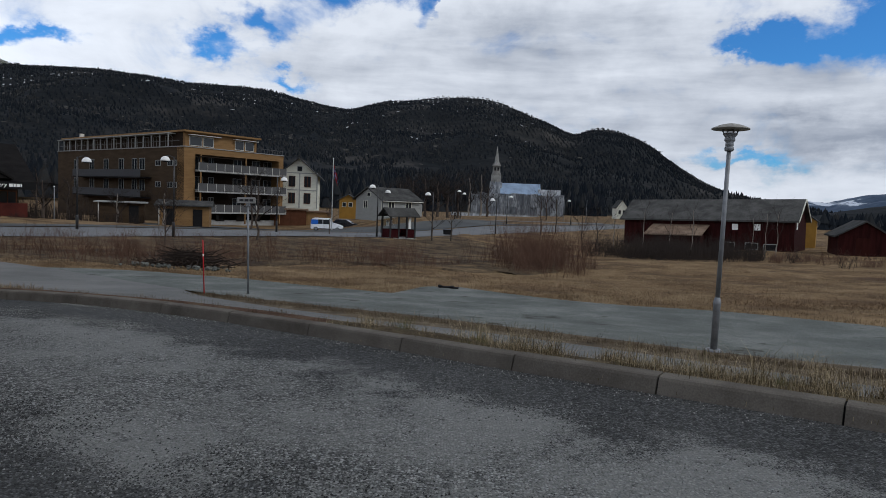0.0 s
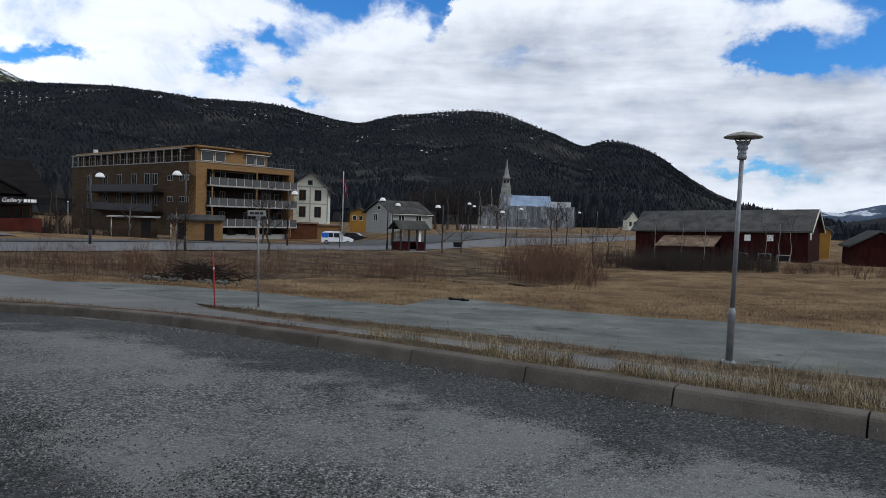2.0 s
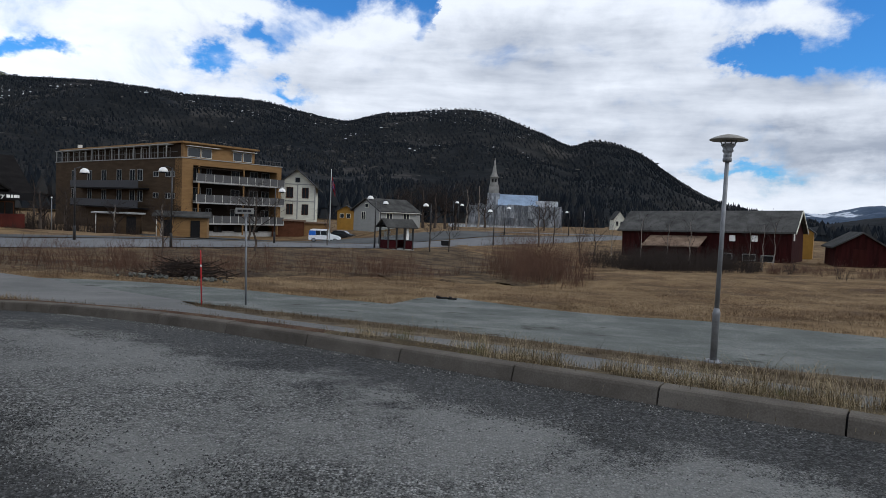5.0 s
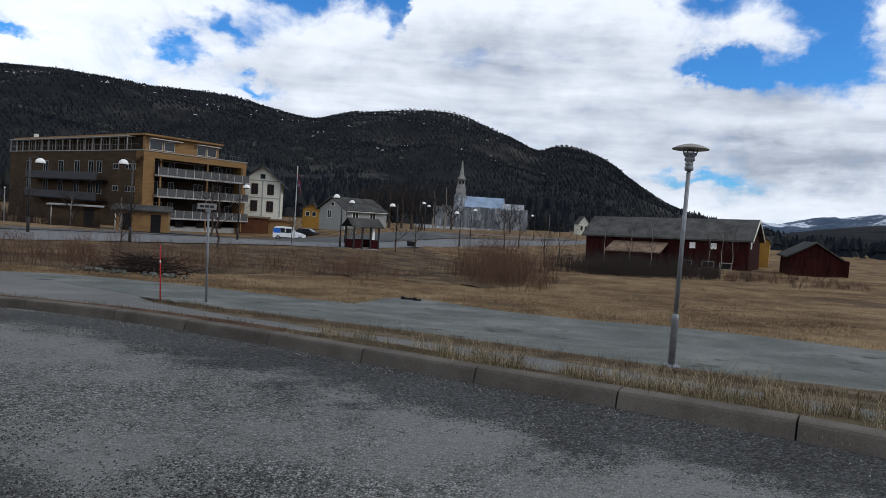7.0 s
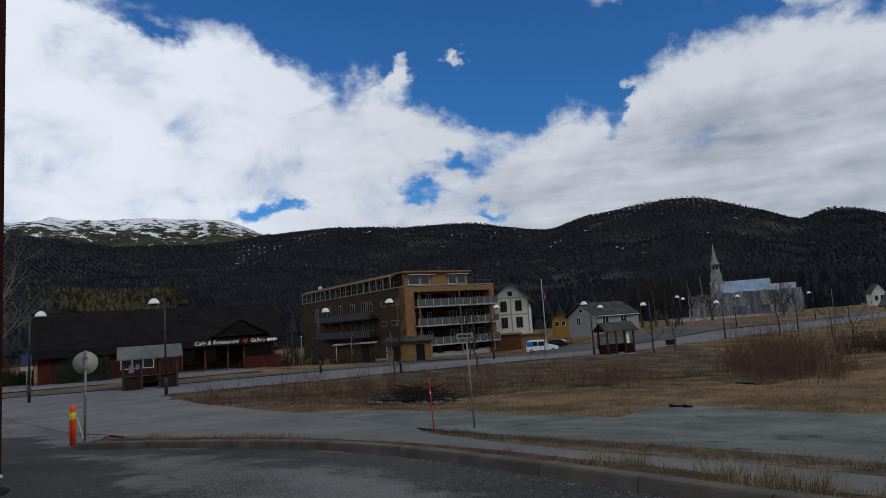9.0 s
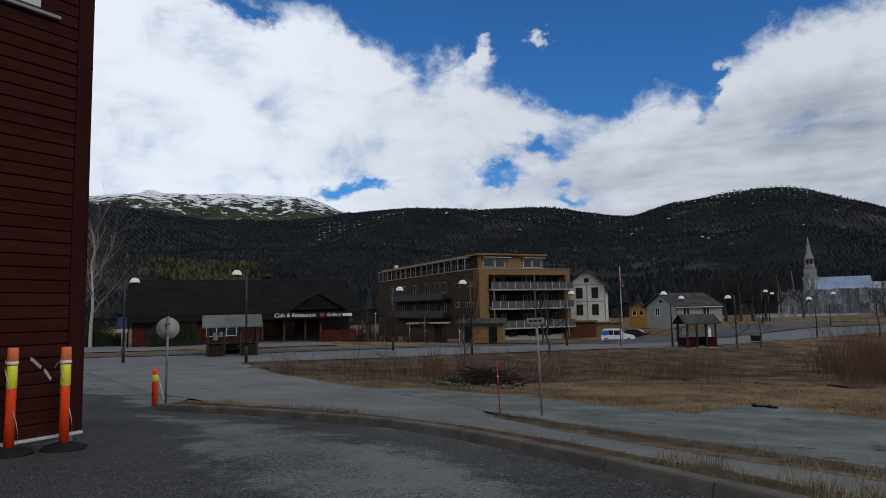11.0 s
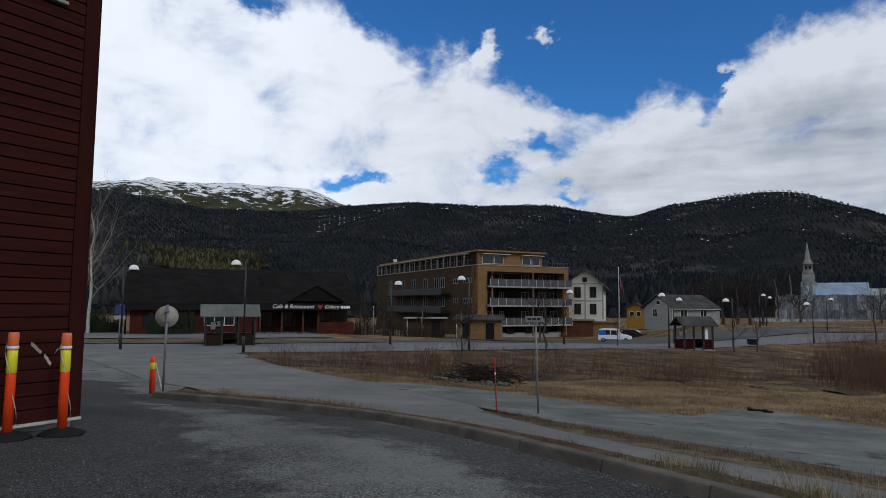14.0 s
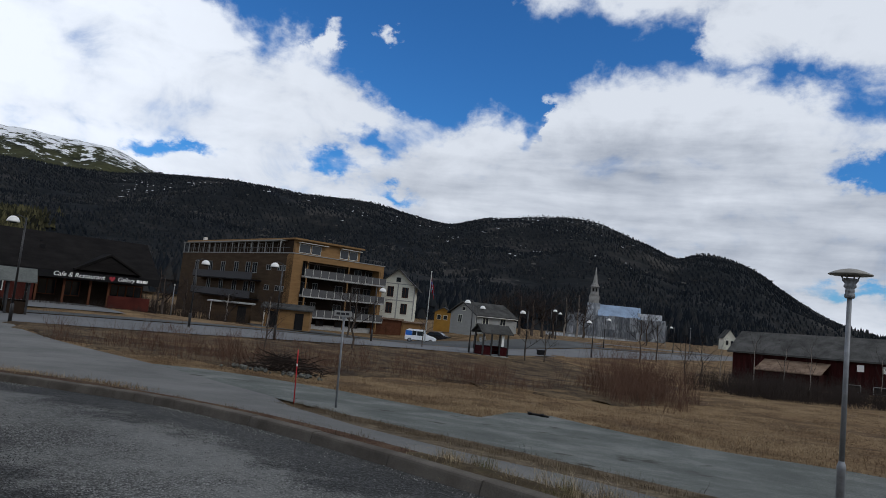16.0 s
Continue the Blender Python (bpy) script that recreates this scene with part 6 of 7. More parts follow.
def car(x, y, z, turn, body, accent, h, length, label, van):
    c = thing("parked_car", pose(x, y, z, 0, 0, turn), label, "car", "parked cars")
    w = 1.75
    if van:
        prof = [(0, 0.3), (0.02, 1.0), (0.12, h - 0.15), (0.4, h), (2.6, h), (3.15, 1.12), (3.9, 0.95), (length, 0.75), (length, 0.32)]
    else:
        prof = [(0, 0.3), (0.0, 0.8), (0.3, 0.95), (0.9, h), (2.3, h), (3.1, 0.95), (4.0, 0.82), (length, 0.68), (length, 0.3)]
    bm = bmesh.new()
    solid(bm, [(px_, 0, pz_) for px_, pz_ in prof], (0, w, 0))
    bmesh.ops.bevel(bm, geom=bm.edges[:], offset=0.05, segments=2, affect="EDGES")
    b = part("body", bm, body, c)
    for y0, y1 in ((-0.012, 0.0), (w, w + 0.012)):
        for a0, a1, b0, b1 in (((1.02, 1.62, 1.0, h - 0.18), (1.7, 2.5, 1.0, h - 0.2)) if van else ((0.75, 1.5, 0.95, h - 0.12), (1.58, 2.5, 0.95, h - 0.12))):
            part("side_window", bx(a0, a1, y0, y1, b0, b1), "glass", b)
        if accent:
            part("stripe", bx(0.08, 1.0, y0 * 0.6, y1 if y0 < 0 else w + 0.008, 0.95, h - 0.2), accent, b, "blue body panel")
    (sx0, sz0), (sx1, sz1) = ((2.66, h - 0.07), (3.13, 1.15)) if van else ((2.36, h - 0.05), (3.06, 0.98))
    bm = bmesh.new()
    solid(bm, [(sx0 + 0.03, 0.14, sz0), (sx1 + 0.03, 0.1, sz1), (sx1 + 0.03, w - 0.1, sz1), (sx0 + 0.03, w - 0.14, sz0)], (0.012, 0, 0.012))
    part("windscreen", bm, "glass", b)
    for y0, y1 in ((-0.02, 0.03), (w - 0.03, w + 0.02)):
        part("sill_trim", bx(1.05, length - 1.1, y0, y1, 0.3, 0.4), "dark", b, "black sill trim")
    part("bumper", bx(length - 0.03, length + 0.05, 0.06, w - 0.06, 0.33, 0.52, bevel=0.02), "dark", b, "black bumper")
    for wx_ in (0.72, length - 0.75):
        for wy_ in (-0.02, w - 0.2):
            bm = bmesh.new()
            lathe(bm, [(0.0, 0.0), (0.27, 0.0), (0.31, 0.03), (0.31, 0.19), (0.27, 0.22), (0.0, 0.22)], 18)
            bmesh.ops.transform(bm, matrix=pose(wx_, wy_ + 0.22, 0.31, 90, 0, 0), verts=bm.verts)
            wheel = part("wheel", bm, "rubber", c)
            bm = bmesh.new()
            lathe(bm, [(0.0, -0.005), (0.19, -0.005), (0.2, 0.01), (0.2, 0.21), (0.19, 0.225), (0.0, 0.225)], 14)
            bmesh.ops.transform(bm, matrix=pose(wx_, wy_ + 0.22, 0.31, 90, 0, 0), verts=bm.verts)
            part("rim", bm, "steel", wheel)
    for y0 in (0.12, w - 0.4):
        part("headlight", bx(length - 0.02, length + 0.02, y0, y0 + 0.28, 0.58, 0.72), "globe", c)
        part("tail_light", bx(-0.02, 0.02, y0, y0 + 0.22, 0.7, 0.95), "heart", c)
    return c


vx, vy = spot(12.42, 91)
car(vx, vy, gz(vx, vy) + 0.03, 8, "carwhite", "carblue", 1.8, 4.4, "white van with blue rear panels parked on the square", True)
vx, vy = spot(10.75, 97)
car(vx, vy, gz(vx, vy) + 0.03, -6, "cardark", "", 1.42, 4.3, "black estate car parked beside the van", False)
bx_, by_ = spot(0.6, 68)
skip = thing("waste_bin", at(bx_, by_, 20), "low dark waste bin at the roadside", "bin")
bm = bmesh.new()
solid(bm, [(0, 0, 0.02), (0.75, 0, 0.02), (0.8, 0, 0.5), (-0.05, 0, 0.5)], (0, 0.6, 0))
part("bin_body", bm, "dark", skip)
part("lid", bx(-0.08, 0.83, -0.04, 0.64, 0.5, 0.55, bevel=0.015), "black", skip)

# blue-and-white sign on the first street lamp's side, far side of the road
qx, qy = spot(52.2, 50)
bs = thing("direction_sign", at(qx, qy, 50), "small blue and white road sign on a grey post", "sign")
part("pole", tb((0, 0, -0.2), (0, 0, 2.6), 0.04, 0.04, 8), "steel", bs)
part("panel", bx(-0.3, 0.3, -0.07, -0.05, 1.9, 2.55, bevel=0.01), "navy", bs)
part("panel", bx(-0.35, 0.35, -0.07, -0.05, 1.55, 1.8, bevel=0.01), "signface", bs)
for bear, dist, hgt in ((31.9, 62, 2.6), (7.2, 126, 6), (-9.7, 150, 4.5), (-11.6, 140, 4.5), (11.9, 120, 5.2)):
    qx, qy = spot(bear, dist)
    pl = thing("pole", at(qx, qy), "slim grey pole beside the parking area", "pole")
    part("shaft", tb((0, 0, -0.3), (0, 0, hgt), 0.05, 0.035, 8), "steel", pl)
    part("cap", lathe(bmesh.new(), [(0.06, hgt), (0.08, hgt + 0.05), (0.0, hgt + 0.1)], 8), "globe", pl)

# ---- trees ----


def limb(bm, rnd, p, d, length, r, level, sides, out):
    """One crooked limb of three lengths; returns the joints for side shoots."""
    joints = []
    for k in range(3):
        q = p + d * (length / 3)
        r1 = r * 0.78
        tube(bm, p, q, r, r1, sides, cap=False)
        joints.append((q, d.copy(), r1))
        d = (d + Vector((rnd.uniform(-1, 1), rnd.uniform(-1, 1), rnd.uniform(-0.4, 0.8))) * 0.22).normalized()
        p, r = q, r1
    if level > 0:
        for q, dd, rr in joints:
            for _ in range(out):
                side = Vector((rnd.uniform(-1, 1), rnd.uniform(-1, 1), rnd.uniform(-0.25, 0.9)))
                nd = (dd * 0.7 + side).normalized()
                limb(bm, rnd, q, nd, length * rnd.uniform(0.45, 0.7), rr * 0.62, level - 1, 3, out)


def bare_tree(x, y, h, spread, trunk_r, bark, label, seed, level=2, out=2, limbs=7, clear_h=0.3, dz=0.0, twig="twig", lean=0.0):
    rnd = random.Random(seed)
    t = thing("tree", at(x, y, 0, dz), label, "tree")
    bm = bmesh.new()
    pts, r = [Vector((0, 0, -0.2))], trunk_r
    n = 6
    for k in range(n):
        z = h * 0.82 * (k + 1) / n
        pts.append(Vector((rnd.uniform(-1, 1) * 0.02 * h + lean * z, rnd.uniform(-1, 1) * 0.02 * h, z)))
    rad = [trunk_r * (1 - 0.8 * k / n) for k in range(n + 1)]
    for k in range(n):
        tube(bm, pts[k], pts[k + 1], rad[k], rad[k + 1], 7, cap=False)
    part("trunk", bm, bark, t)
    bm = bmesh.new()
    for k in range(limbs):
        f = clear_h + (0.98 - clear_h) * (k + rnd.uniform(0, 0.9)) / limbs
        i = min(n - 1, int(f * n))
        p = pts[i].lerp(pts[i + 1], f * n - i)
        a = k * 2.4 + rnd.uniform(-0.5, 0.5)
        d = Vector((math.cos(a) * spread, math.sin(a) * spread, rnd.uniform(0.5, 1.0))).normalized()
        limb(bm, rnd, p, d, h * rnd.uniform(0.28, 0.45) * (1.15 - 0.5 * f), max(0.012, rad[i] * 0.5), level, 4, out)
    part("crown", bm, twig, t)
    return t


BARE = "bare leafless young roadside tree"
for tx, ty, thh, sp, tr, sd in ((-12.9, 28.8, 3.6, 0.7, 0.05, 1), (-13.3, 43.8, 5.0, 1.0, 0.09, 2), (-10.7, 56.2, 3.6, 0.7, 0.05, 3), (-1.8, 59.3, 4.2, 0.9, 0.07, 4), (-0.1, 60.8, 4.0, 0.9, 0.07, 5),
                                (11.0, 80.6, 6.2, 0.8, 0.11, 6), (14.4, 90.0, 6.4, 0.8, 0.11, 7)):
    tagged(bare_tree(tx, ty, thh, sp, tr, "bark", BARE, sd), group="roadside trees")
for bear, dist, thh, sp, tr, bark, sd, lab in ((54.4, 63, 12.5, 0.55, 0.16, "birch", 11, "tall bare birch with white bark beside the cafe"), (55.6, 66, 11.0, 0.6, 0.14, "birch", 12, "tall bare birch with white bark beside the cafe"),
                                               (27.6, 84, 4.2, 1.0, 0.16, "palebark", 13, "pollarded bare tree on the lawn"), (24.2, 82, 4.6, 1.1, 0.18, "palebark", 14, "pollarded bare tree on the lawn"),
                                               (31.0, 84, 5.5, 1.0, 0.18, "bark", 15, "bare garden tree before the block"), (32.6, 78, 5.0, 1.0, 0.18, "bark", 16, "bare garden tree before the block"),
                                               (1.4, 128, 9.0, 1.1, 0.35, "bark", 17, "broad dark bare tree by the churchyard"), (3.6, 136, 9.5, 1.1, 0.35, "bark", 18, "broad dark bare tree by the churchyard"), (-0.4, 140, 8.5, 1.1, 0.3, "bark", 19, "broad dark bare tree by the churchyard"), (0.5, 133, 9.5, 1.2, 0.35, "bark", 41, "broad dark bare tree by the churchyard"), (2.5, 131, 9.8, 1.2, 0.35, "bark", 42, "broad dark bare tree by the churchyard"), (4.7, 142, 9.0, 1.2, 0.35, "bark", 43, "broad dark bare tree by the churchyard"),
                                               (-2.4, 172, 13.5, 0.6, 0.3, "palebark", 20, "tall bare churchyard birch"), (-1.4, 176, 12.5, 0.6, 0.28, "palebark", 21, "tall bare churchyard birch"), (-3.0, 168, 9.0, 0.9, 0.35, "bark", 22, "gnarled bare churchyard tree"),
                                               (17.4, 60, 5.6, 1.0, 0.1, "bark", 23, "bare leafless tree by the block"), (-11.4, 62, 5.0, 0.6, 0.07, "bark", 24, "thin bare tree in the scrub"), (-12.6, 66, 4.6, 0.6, 0.07, "bark", 25, "thin bare tree in the scrub"),
                                               (-8.2, 150, 8.0, 0.9, 0.2, "bark", 26, "bare tree before the sheeted church"), (36.5, 78, 6.0, 0.9, 0.15, "bark", 27, "bare tree behind the cafe"), (33.0, 92, 7.0, 0.9, 0.15, "bark", 28, "bare tree behind the cafe")):
    tx, ty = spot(bear, dist)
    bare_tree(tx, ty, thh, sp, tr, bark, lab, sd, level=3 if "broad" in lab else 2, out=2, limbs=9, clear_h=0.25, twig="palebark" if bark == "birch" else "twig")
for bear, dist, thh, sd in ((-16.5, 60, 5.2, 31), (-18.6, 61, 4.6, 32), (-20.3, 58, 4.8, 33), (-24.8, 62, 4.2, 34), (-25.8, 62, 4.6, 35), (-26.6, 63, 4.8, 36), (-14.0, 66, 4.4, 37)):
    tx, ty = spot(bear, dist)
    tagged(bare_tree(tx, ty, thh, 0.35, 0.05, "palebark", "slim pale birch sapling before the barn", sd, level=1, out=2, limbs=6, clear_h=0.35), group="saplings")

# ---- scrub, brush and grass: stuff ----
rng = np.random.default_rng(12)


def stems(name, centres, height, count, spread, radius, material, label):
    v, f = [], []
    for cx_, cy_ in centres:
        z0 = gz(cx_, cy_) - 0.1
        hh = height * rng.uniform(0.35, 1.45)
        for _ in range(count):
            a, lean = rng.uniform(0, 6.28), rng.uniform(0.05, 1.0) * spread
            bx1, by1 = cx_ + rng.normal(0, 0.25), cy_ + rng.normal(0, 0.25)
            h1 = hh * rng.uniform(0.5, 1.0)
            p = [(bx1, by1, z0), (bx1 + math.cos(a) * lean * 0.4, by1 + math.sin(a) * lean * 0.4, z0 + h1 * 0.55),
                 (bx1 + math.cos(a) * lean + rng.normal(0, 0.1), by1 + math.sin(a) * lean + rng.normal(0, 0.1), z0 + h1)]
            shoots = [(p[0], p[1], radius, radius * 0.7), (p[1], p[2], radius * 0.7, radius * 0.25)]
            for _k in range(3):
                q = p[1] if _k < 2 else p[2]
                b = rng.uniform(0, 6.28)
                l2 = h1 * rng.uniform(0.2, 0.42)
                shoots.append((q, (q[0] + math.cos(b) * l2 * 0.5, q[1] + math.sin(b) * l2 * 0.5, q[2] + l2 * 0.8), radius * 0.5, radius * 0.2))
            for (x0, y0, zz0), (x1, y1, zz1), r0, r1 in shoots:
                o = len(v)
                for k in range(3):
                    c, s = math.cos(k * 2.094), math.sin(k * 2.094)
                    v.append((x0 + c * r0, y0 + s * r0, zz0))
                    v.append((x1 + c * r1, y1 + s * r1, zz1))
                f.extend((o + 2 * k, o + (2 * k + 2) % 6, o + (2 * k + 3) % 6, o + 2 * k + 1) for k in range(3))
    return tagged(raw(name, v, f, material), label, "shrubs", kind="stuff")


def scatter(n, b0, b1, d0, d1):
    return [spot(rng.uniform(b0, b1), rng.uniform(d0, d1)) for _ in range(n)]


def along(line, n, off0, off1):
    p = np.array(line, float)
    s = np.r_[0, np.cumsum(np.hypot(*np.diff(p, axis=0).T))]
    q = rng.uniform(0, s[-1], n)
    x, y = np.interp(q, s, p[:, 0]), np.interp(q, s, p[:, 1])
    t = np.gradient(p, axis=0)
    t /= np.hypot(*t.T)[:, None]
    nx, ny = np.interp(q, s, t[:, 1]), np.interp(q, s, -t[:, 0])
    o = rng.uniform(off0, off1, n)
    return np.c_[x + nx * o, y + ny * o]


stems("bank_scrub", scatter(90, 3, 34, 29, 46) + [tuple(q) for q in along(BANK_FOOT[1:8], 170, -6.0, 0.6)], 0.95, 13, 0.8, 0.007, "redtwig", "thin leafless brown scrub on the road bank")
stems("thicket", [spot(rng.normal(-7.5, 2.2), rng.normal(38, 4)) for _ in range(130)], 2.1, 14, 0.9, 0.008, "redtwig", "dense reddish-brown leafless thicket on the bank")
stems("barn_scrub", [spot(rng.normal(-18.8, 3.4), rng.normal(59, 4.5)) for _ in range(300)], 1.35, 18, 1.0, 0.013, "twig", "dark leafless scrub in front of the barn")
stems("mound_scrub", scatter(40, -36, -26, 52, 64), 0.7, 18, 0.6, 0.012, "redtwig", "low brown scrub on the mound by the barns")
stems("garden_scrub", scatter(40, 26, 33.5, 78, 96) + scatter(18, 33, 36, 66, 84), 2.0, 16, 0.8, 0.02, "twig", "leafless garden shrubs between the cafe and the block")
stems("cafe_planting", [(-45.5 + 0.643 * u + 1.4, 37.3 + 0.765 * u - 1.2) for u in np.linspace(2, 18, 26)], 0.5, 18, 0.35, 0.015, "twig", "low leafless planting along the cafe front")
stems("hedge_clump", [(-46.2 + 0.643 * u + 0.7, 36.7 + 0.765 * u - 0.6) for u in np.linspace(1.8, 4.6, 14)] + [spot(b, 64) for b in np.linspace(52.4, 54.6, 12)], 1.5, 60, 0.4, 0.03, "hedge", "dark clipped hedge beside the cafe wall")

# heap of cut branches and stones beside the lane
v, f = [], []
hx0, hy0 = -9.2, 22.6
for _ in range(330):
    a = rng.uniform(0, 6.28)
    px0, py0 = hx0 + rng.normal(0, 0.62), hy0 + rng.normal(0, 0.42)
    fall = math.exp(-((px0 - hx0) / 1.5) ** 2)
    z0 = gz(px0, py0) + rng.uniform(0.0, 0.6) * fall
    L = rng.uniform(0.3, 0.95)
    q = (px0 + math.cos(a) * L, py0 + math.sin(a) * L * 0.5, max(gz(px0, py0) + 0.02, z0 + rng.uniform(-0.25, 0.3)))
    o = len(v)
    for k in range(3):
        c, s = math.cos(k * 2.094) * 0.02, math.sin(k * 2.094) * 0.02
        v += [(px0 + c, py0, z0 + s), (q[0] + c * 0.4, q[1], q[2] + s * 0.4)]
    f.extend((o + 2 * k, o + (2 * k + 2) % 6, o + (2 * k + 3) % 6, o + 2 * k + 1) for k in range(3))
tagged(raw("brush_heap", v, f, "twig"), "heap of cut grey branches beside the lane", "brush heap", kind="stuff")
bm = bmesh.new()
for _ in range(46):
    px0, py0 = hx0 + rng.uniform(-2.2, 1.8), hy0 - 0.5 + rng.normal(0, 0.35)
    s = rng.uniform(0.03, 0.11)
    r = bmesh.ops.create_icosphere(bm, subdivisions=1, radius=s, matrix=pose(px0, py0, gz(px0, py0) + s * 0.3, rng.uniform(0, 90), 0, rng.uniform(0, 360)))
    for vert in r["verts"]:
        vert.co += Vector((rng.normal(0, 0.15), rng.normal(0, 0.15), rng.normal(0, 0.1))) * s
tagged(part("stones", bm, "rubble"), "scattered grey stones below the brush heap", "stones", kind="stuff")


def blades(name, spots_, h0, h1, width, per, radius, material, label, lift=0.0, flop=0.6):
    """Tufts of thin bent blades; each blade rises, then bows over."""
    v, f = [], []
    P = np.array(spots_)
    Z = land(P[:, 0], P[:, 1]) + lift
    for (cx_, cy_), z0 in zip(P, Z):
        hs, wind = rng.uniform(0.25, 1.0) ** 1.5 * 1.7, rng.uniform(0, 6.28)
        for _ in range(per):
            x0, y0 = cx_ + rng.normal(0, radius), cy_ + rng.normal(0, radius)
            h = h0 + (h1 - h0) * rng.uniform() ** 1.6 * hs
            b = wind + rng.normal(0, 1.3)
            l = h * rng.uniform(0.15, 1.0) * flop
            c, s = math.cos(b), math.sin(b)
            dx, dy = -s * width, c * width
            top = h * (1.0 if rng.uniform() < 0.6 else rng.uniform(0.3, 0.8))
            o = len(v)
            v += [(x0 - dx, y0 - dy, z0 - 0.01), (x0 + dx, y0 + dy, z0 - 0.01), (x0 + c * l * 0.3 + dx * 0.8, y0 + s * l * 0.3 + dy * 0.8, z0 + h * 0.62),
                  (x0 + c * l * 0.3 - dx * 0.8, y0 + s * l * 0.3 - dy * 0.8, z0 + h * 0.62), (x0 + c * l, y0 + s * l, z0 + top)]
            f += [(o, o + 1, o + 2, o + 3), (o + 3, o + 2, o + 4)]
    return tagged(raw(name, v, f, material), label, "grass", kind="stuff")


KR = [tuple(p) for p in KERB[6:18]]
tufts = along(KR, 620, 0.2, 0.95)
tufts = [p for p in tufts if noise.fractal((p[0] * 1.3, p[1] * 1.3, 2.0), 0.8, 2.0, 3) > -0.3]
blades("kerb_grass", tufts, 0.03, 0.23, 0.0013, 70, 0.05, "kerbgrass", "tufts of yellowed winter grass behind the kerb", 0.05, 1.4)
blades("kerb_thatch", along(KR, 1500, 0.18, 1.0), 0.01, 0.05, 0.0014, 24, 0.08, "kerbgrass", "flattened straw behind the kerb", 0.055, 2.2)
blades("kerb_tufts", along([tuple(p) for p in KERB[17:34]], 110, 0.22, 0.5), 0.02, 0.075, 0.0013, 22, 0.05, "verge", "sparse small grass tufts along the kerb", 0.13)
blades("island_grass", along([tuple(p) for p in KERB[26:35]], 260, 0.3, 1.7), 0.04, 0.12, 0.0018, 26, 0.08, "grass", "short yellow grass on the kerbed island", 0.07)
mid = [((a + c) / 2, (b + d) / 2) for (a, b), (c, d) in zip(LIGHT_FAR[1:11], [GRAVEL_NEAR[i] for i in (0, 1, 2, 4, 6, 7, 9, 10, 11, 12)])]
blades("verge_grass", along(mid, 900, -0.38, 0.38), 0.02, 0.09, 0.0016, 24, 0.08, "verge", "brown dead grass on the narrow verge", 0.02)
blades("lane_edge_grass", along(GRAVEL_FAR[1:], 1000, -0.2, 1.6), 0.02, 0.10, 0.003, 18, 0.15, "grass", "pale dead grass along the far edge of the lane", -0.03)
fp = [spot(rng.uniform(-36, 36), 18 + 30 * rng.uniform() ** 1.3) for _ in range(9000)]
GZONE = GRAVEL_NEAR + GRAVEL_FAR[::-1]
DZONE = LIGHT_NEAR + LIGHT_FAR[::-1]
RZONE = ROAD + beside(ROAD, 40)[::-1]
BZONE = BANK_FOOT + BANK_TOP[::-1]
fp = [p for p in fp if not ((in_zone(p[0], p[1], BZONE) and rng.uniform() < 0.5) or in_zone(p[0], p[1], GZONE) or in_zone(p[0], p[1], DZONE) or in_zone(p[0], p[1], RZONE))]
blades("field_grass", fp, 0.015, 0.085, 0.005, 14, 0.32, "grass", "flattened straw-coloured grass over the field", -0.04, 2.6)

# loose grit on the lot
gv, gf = [], []
GRIT = []
for _ in range(16000):
    gx_, gy_ = rng.uniform(-8, 7), rng.uniform(1.2, 9.5)
    GRIT.append((gx_, gy_, rng.uniform(0.003, 0.009)))
for _ in range(5000):                      # swept up against the kerb
    k = int(rng.integers(6, 30))
    f_ = rng.uniform()
    a, b = KERB[k], KERB[k + 1]
    nn = kerb_normal(k)
    o = -abs(rng.normal(0, 0.16)) + 0.01
    GRIT.append((a[0] + (b[0] - a[0]) * f_ + nn.x * o, a[1] + (b[1] - a[1]) * f_ + nn.y * o, rng.uniform(0.003, 0.010)))
GRIT = np.array(GRIT)
lotzone = KERB + [(-14, 11.5), (-14, -3), (14, -12)]
keep = in_zone(GRIT[:, 0], GRIT[:, 1], lotzone)
patchy = np.array([noise.fractal((a * 0.5, b * 0.5, 3.0), 1.0, 2.0, 4) for a, b, c in GRIT]) > -0.25
GRIT = GRIT[keep & patchy]
GZ_ = land(GRIT[:, 0], GRIT[:, 1])
for (a, b, s), z in zip(GRIT, GZ_):
    o = len(gv)
    t = rng.uniform(0, 6.28)
    for k in range(3):
        gv.append((a + s * math.cos(t + k * 2.1) * rng.uniform(0.7, 1.3), b + s * math.sin(t + k * 2.1) * rng.uniform(0.7, 1.3), z - 0.002))
    gv.append((a + rng.normal(0, 0.3) * s, b + rng.normal(0, 0.3) * s, z + s * rng.uniform(0.7, 1.3)))
    gf += [(o, o + 1, o + 3), (o + 1, o + 2, o + 3), (o + 2, o, o + 3)]
tagged(raw("grit", gv, gf, "grit"), "loose pale grit and chips on the asphalt", "grit", kind="stuff")

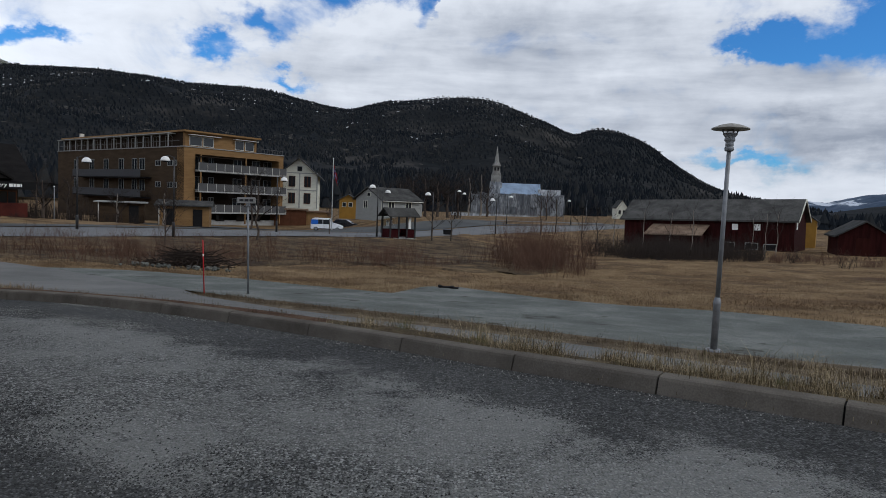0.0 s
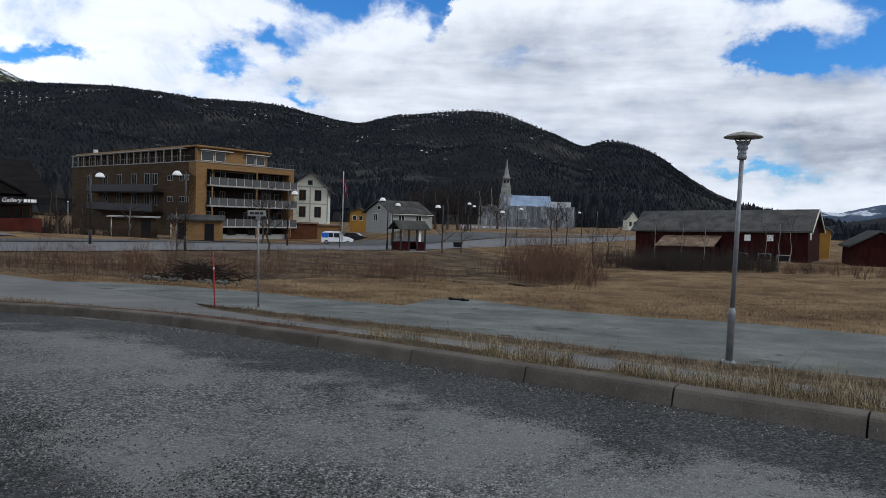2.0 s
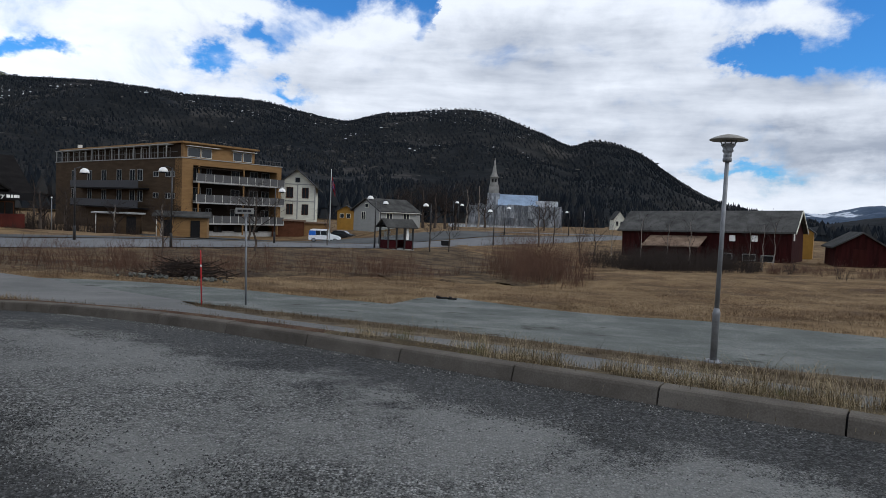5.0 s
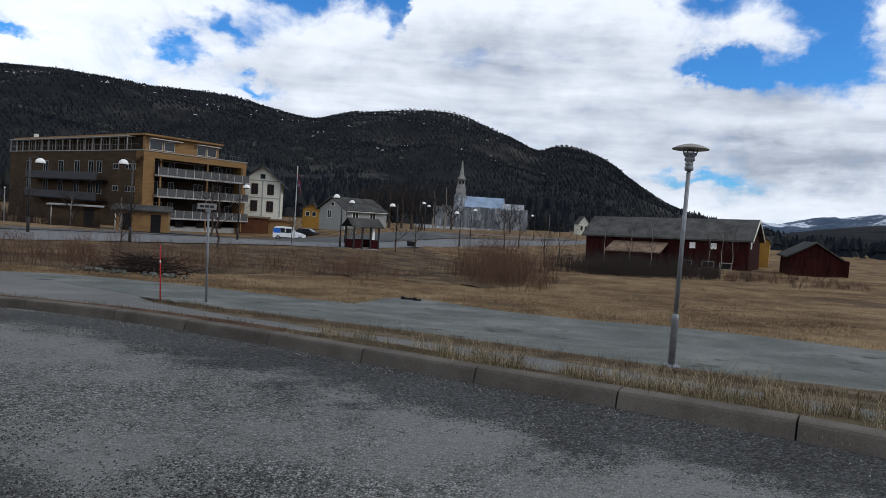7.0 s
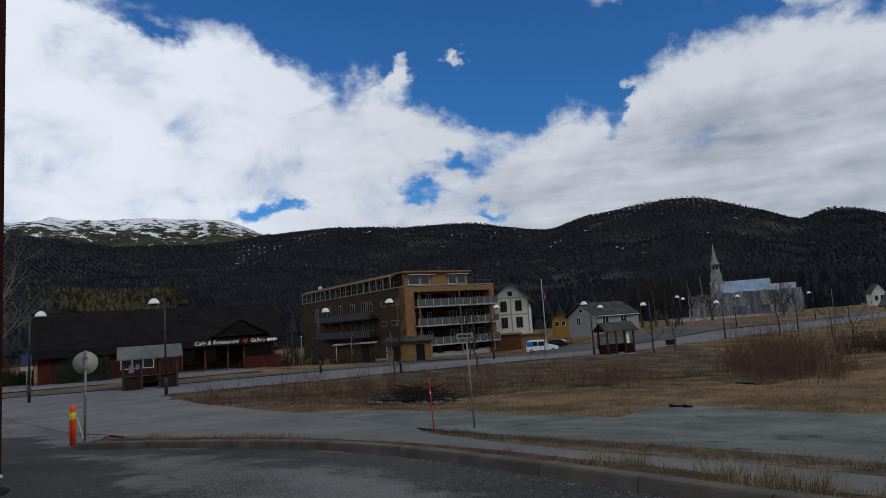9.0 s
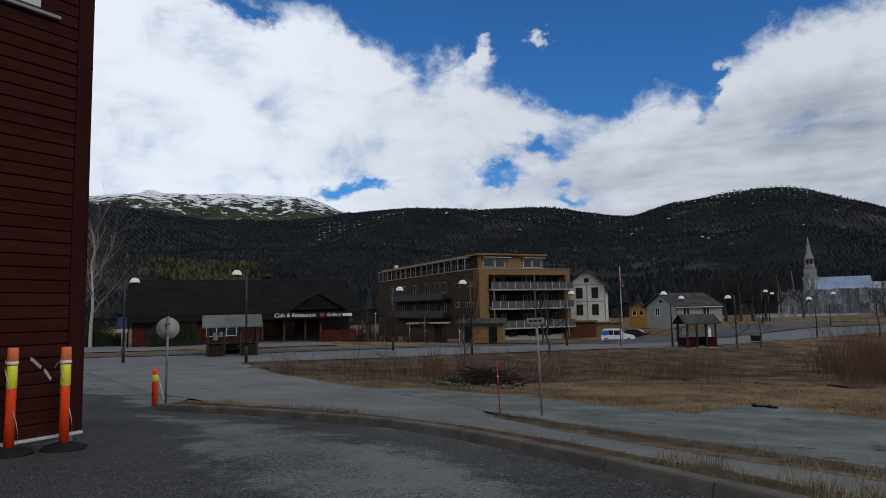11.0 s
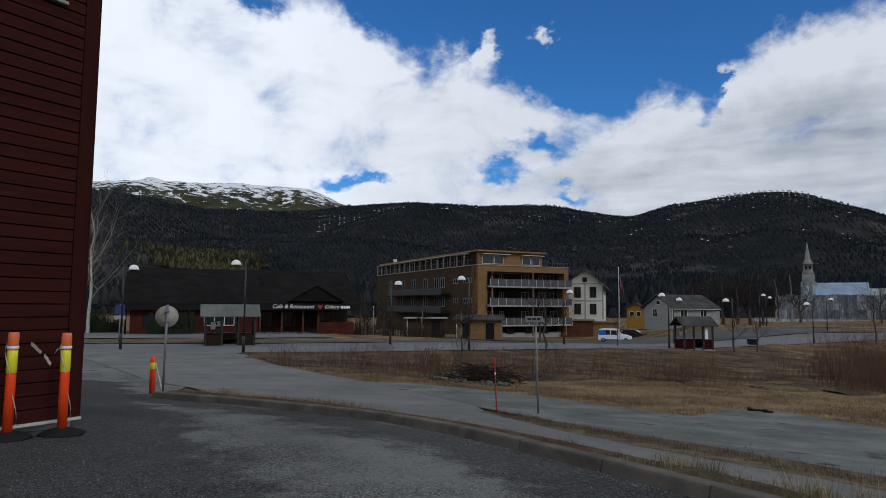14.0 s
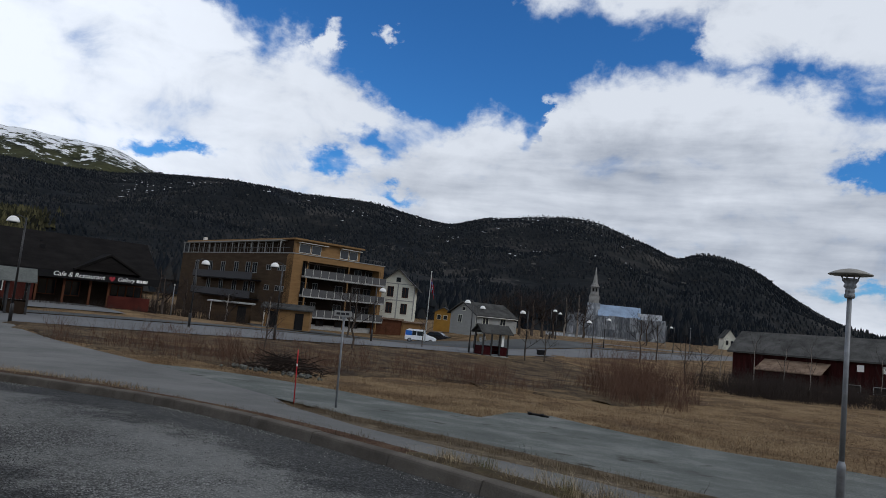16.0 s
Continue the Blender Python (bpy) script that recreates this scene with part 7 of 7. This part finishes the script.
# crumbled asphalt: coarse chips in ragged drifts
cv, cf = [], []
for line, half, amount in (([(-2.9, 3.6), (-1.98, 3.05), (-1.5, 2.85), (-1.0, 2.6), (-0.5, 2.35), (0.4, 2.05)], 0.3, 3400), ([(-5.5, 7.6), (-4.35, 6.96), (-3.25, 6.43), (-2.1, 5.57)], 0.22, 2400),
                           ([(-0.8, 4.5), (-0.05, 4.11), (0.8, 3.6), (1.6, 3.1)], 0.1, 500), ([(-7.6, 7.4), (-6.0, 6.2), (-4.6, 5.2), (-3.6, 4.2)], 0.3, 2200)):
    for px0, py0 in along(line, amount * 3, -half, half):
        if noise.fractal((px0 * 1.6, py0 * 1.6, 7.0), 0.8, 2.0, 4) < -0.1:
            continue
        px0, py0, s = px0 + rng.normal(0, 0.1), py0 + rng.normal(0, 0.1), rng.uniform(0.004, 0.0105)
        z0, t, o = gz(px0, py0), rng.uniform(0, 6.28), len(cv)
        for k in range(4):
            cv.append((px0 + s * math.cos(t + k * 1.57) * rng.uniform(0.7, 1.3), py0 + s * math.sin(t + k * 1.57) * rng.uniform(0.7, 1.3), z0 - 0.002))
        cv.append((px0 + rng.normal(0, 0.3) * s, py0 + rng.normal(0, 0.3) * s, z0 + s * rng.uniform(0.35, 0.8)))
        cf += [(o + k, o + (k + 1) % 4, o + 4) for k in range(4)]
tagged(raw("asphalt_chips", cv, cf, "chips"), "coarse dark chips of crumbled asphalt on the lot", "chips", kind="stuff")

# dark boards lying at the edge of the gravel, dry weed stalks
for wx_, wy_, tn, ln in ((-0.15, 19.0, 12, 0.34), (0.15, 18.8, -6, 0.24)):
    bd = thing("board", at(wx_, wy_, tn, 0.005), "dark weathered board lying on the gravel edge", "board", "loose boards")
    part("plank", bx(-ln / 2, ln / 2, -0.09, 0.09, 0.0, 0.04, bevel=0.006), "dark", bd)
    part("batten", bx(-ln / 2, -ln / 2 + 0.1, -0.12, 0.12, 0.04, 0.07, bevel=0.005), "dark", bd)
stems("weed_stalks", [(-0.15, 9.95), (0.35, 9.6), (2.0, 8.95), (-3.9, 11.4)], 0.22, 5, 0.1, 0.004, "twig", "dry dark weed stalks beside the lane")
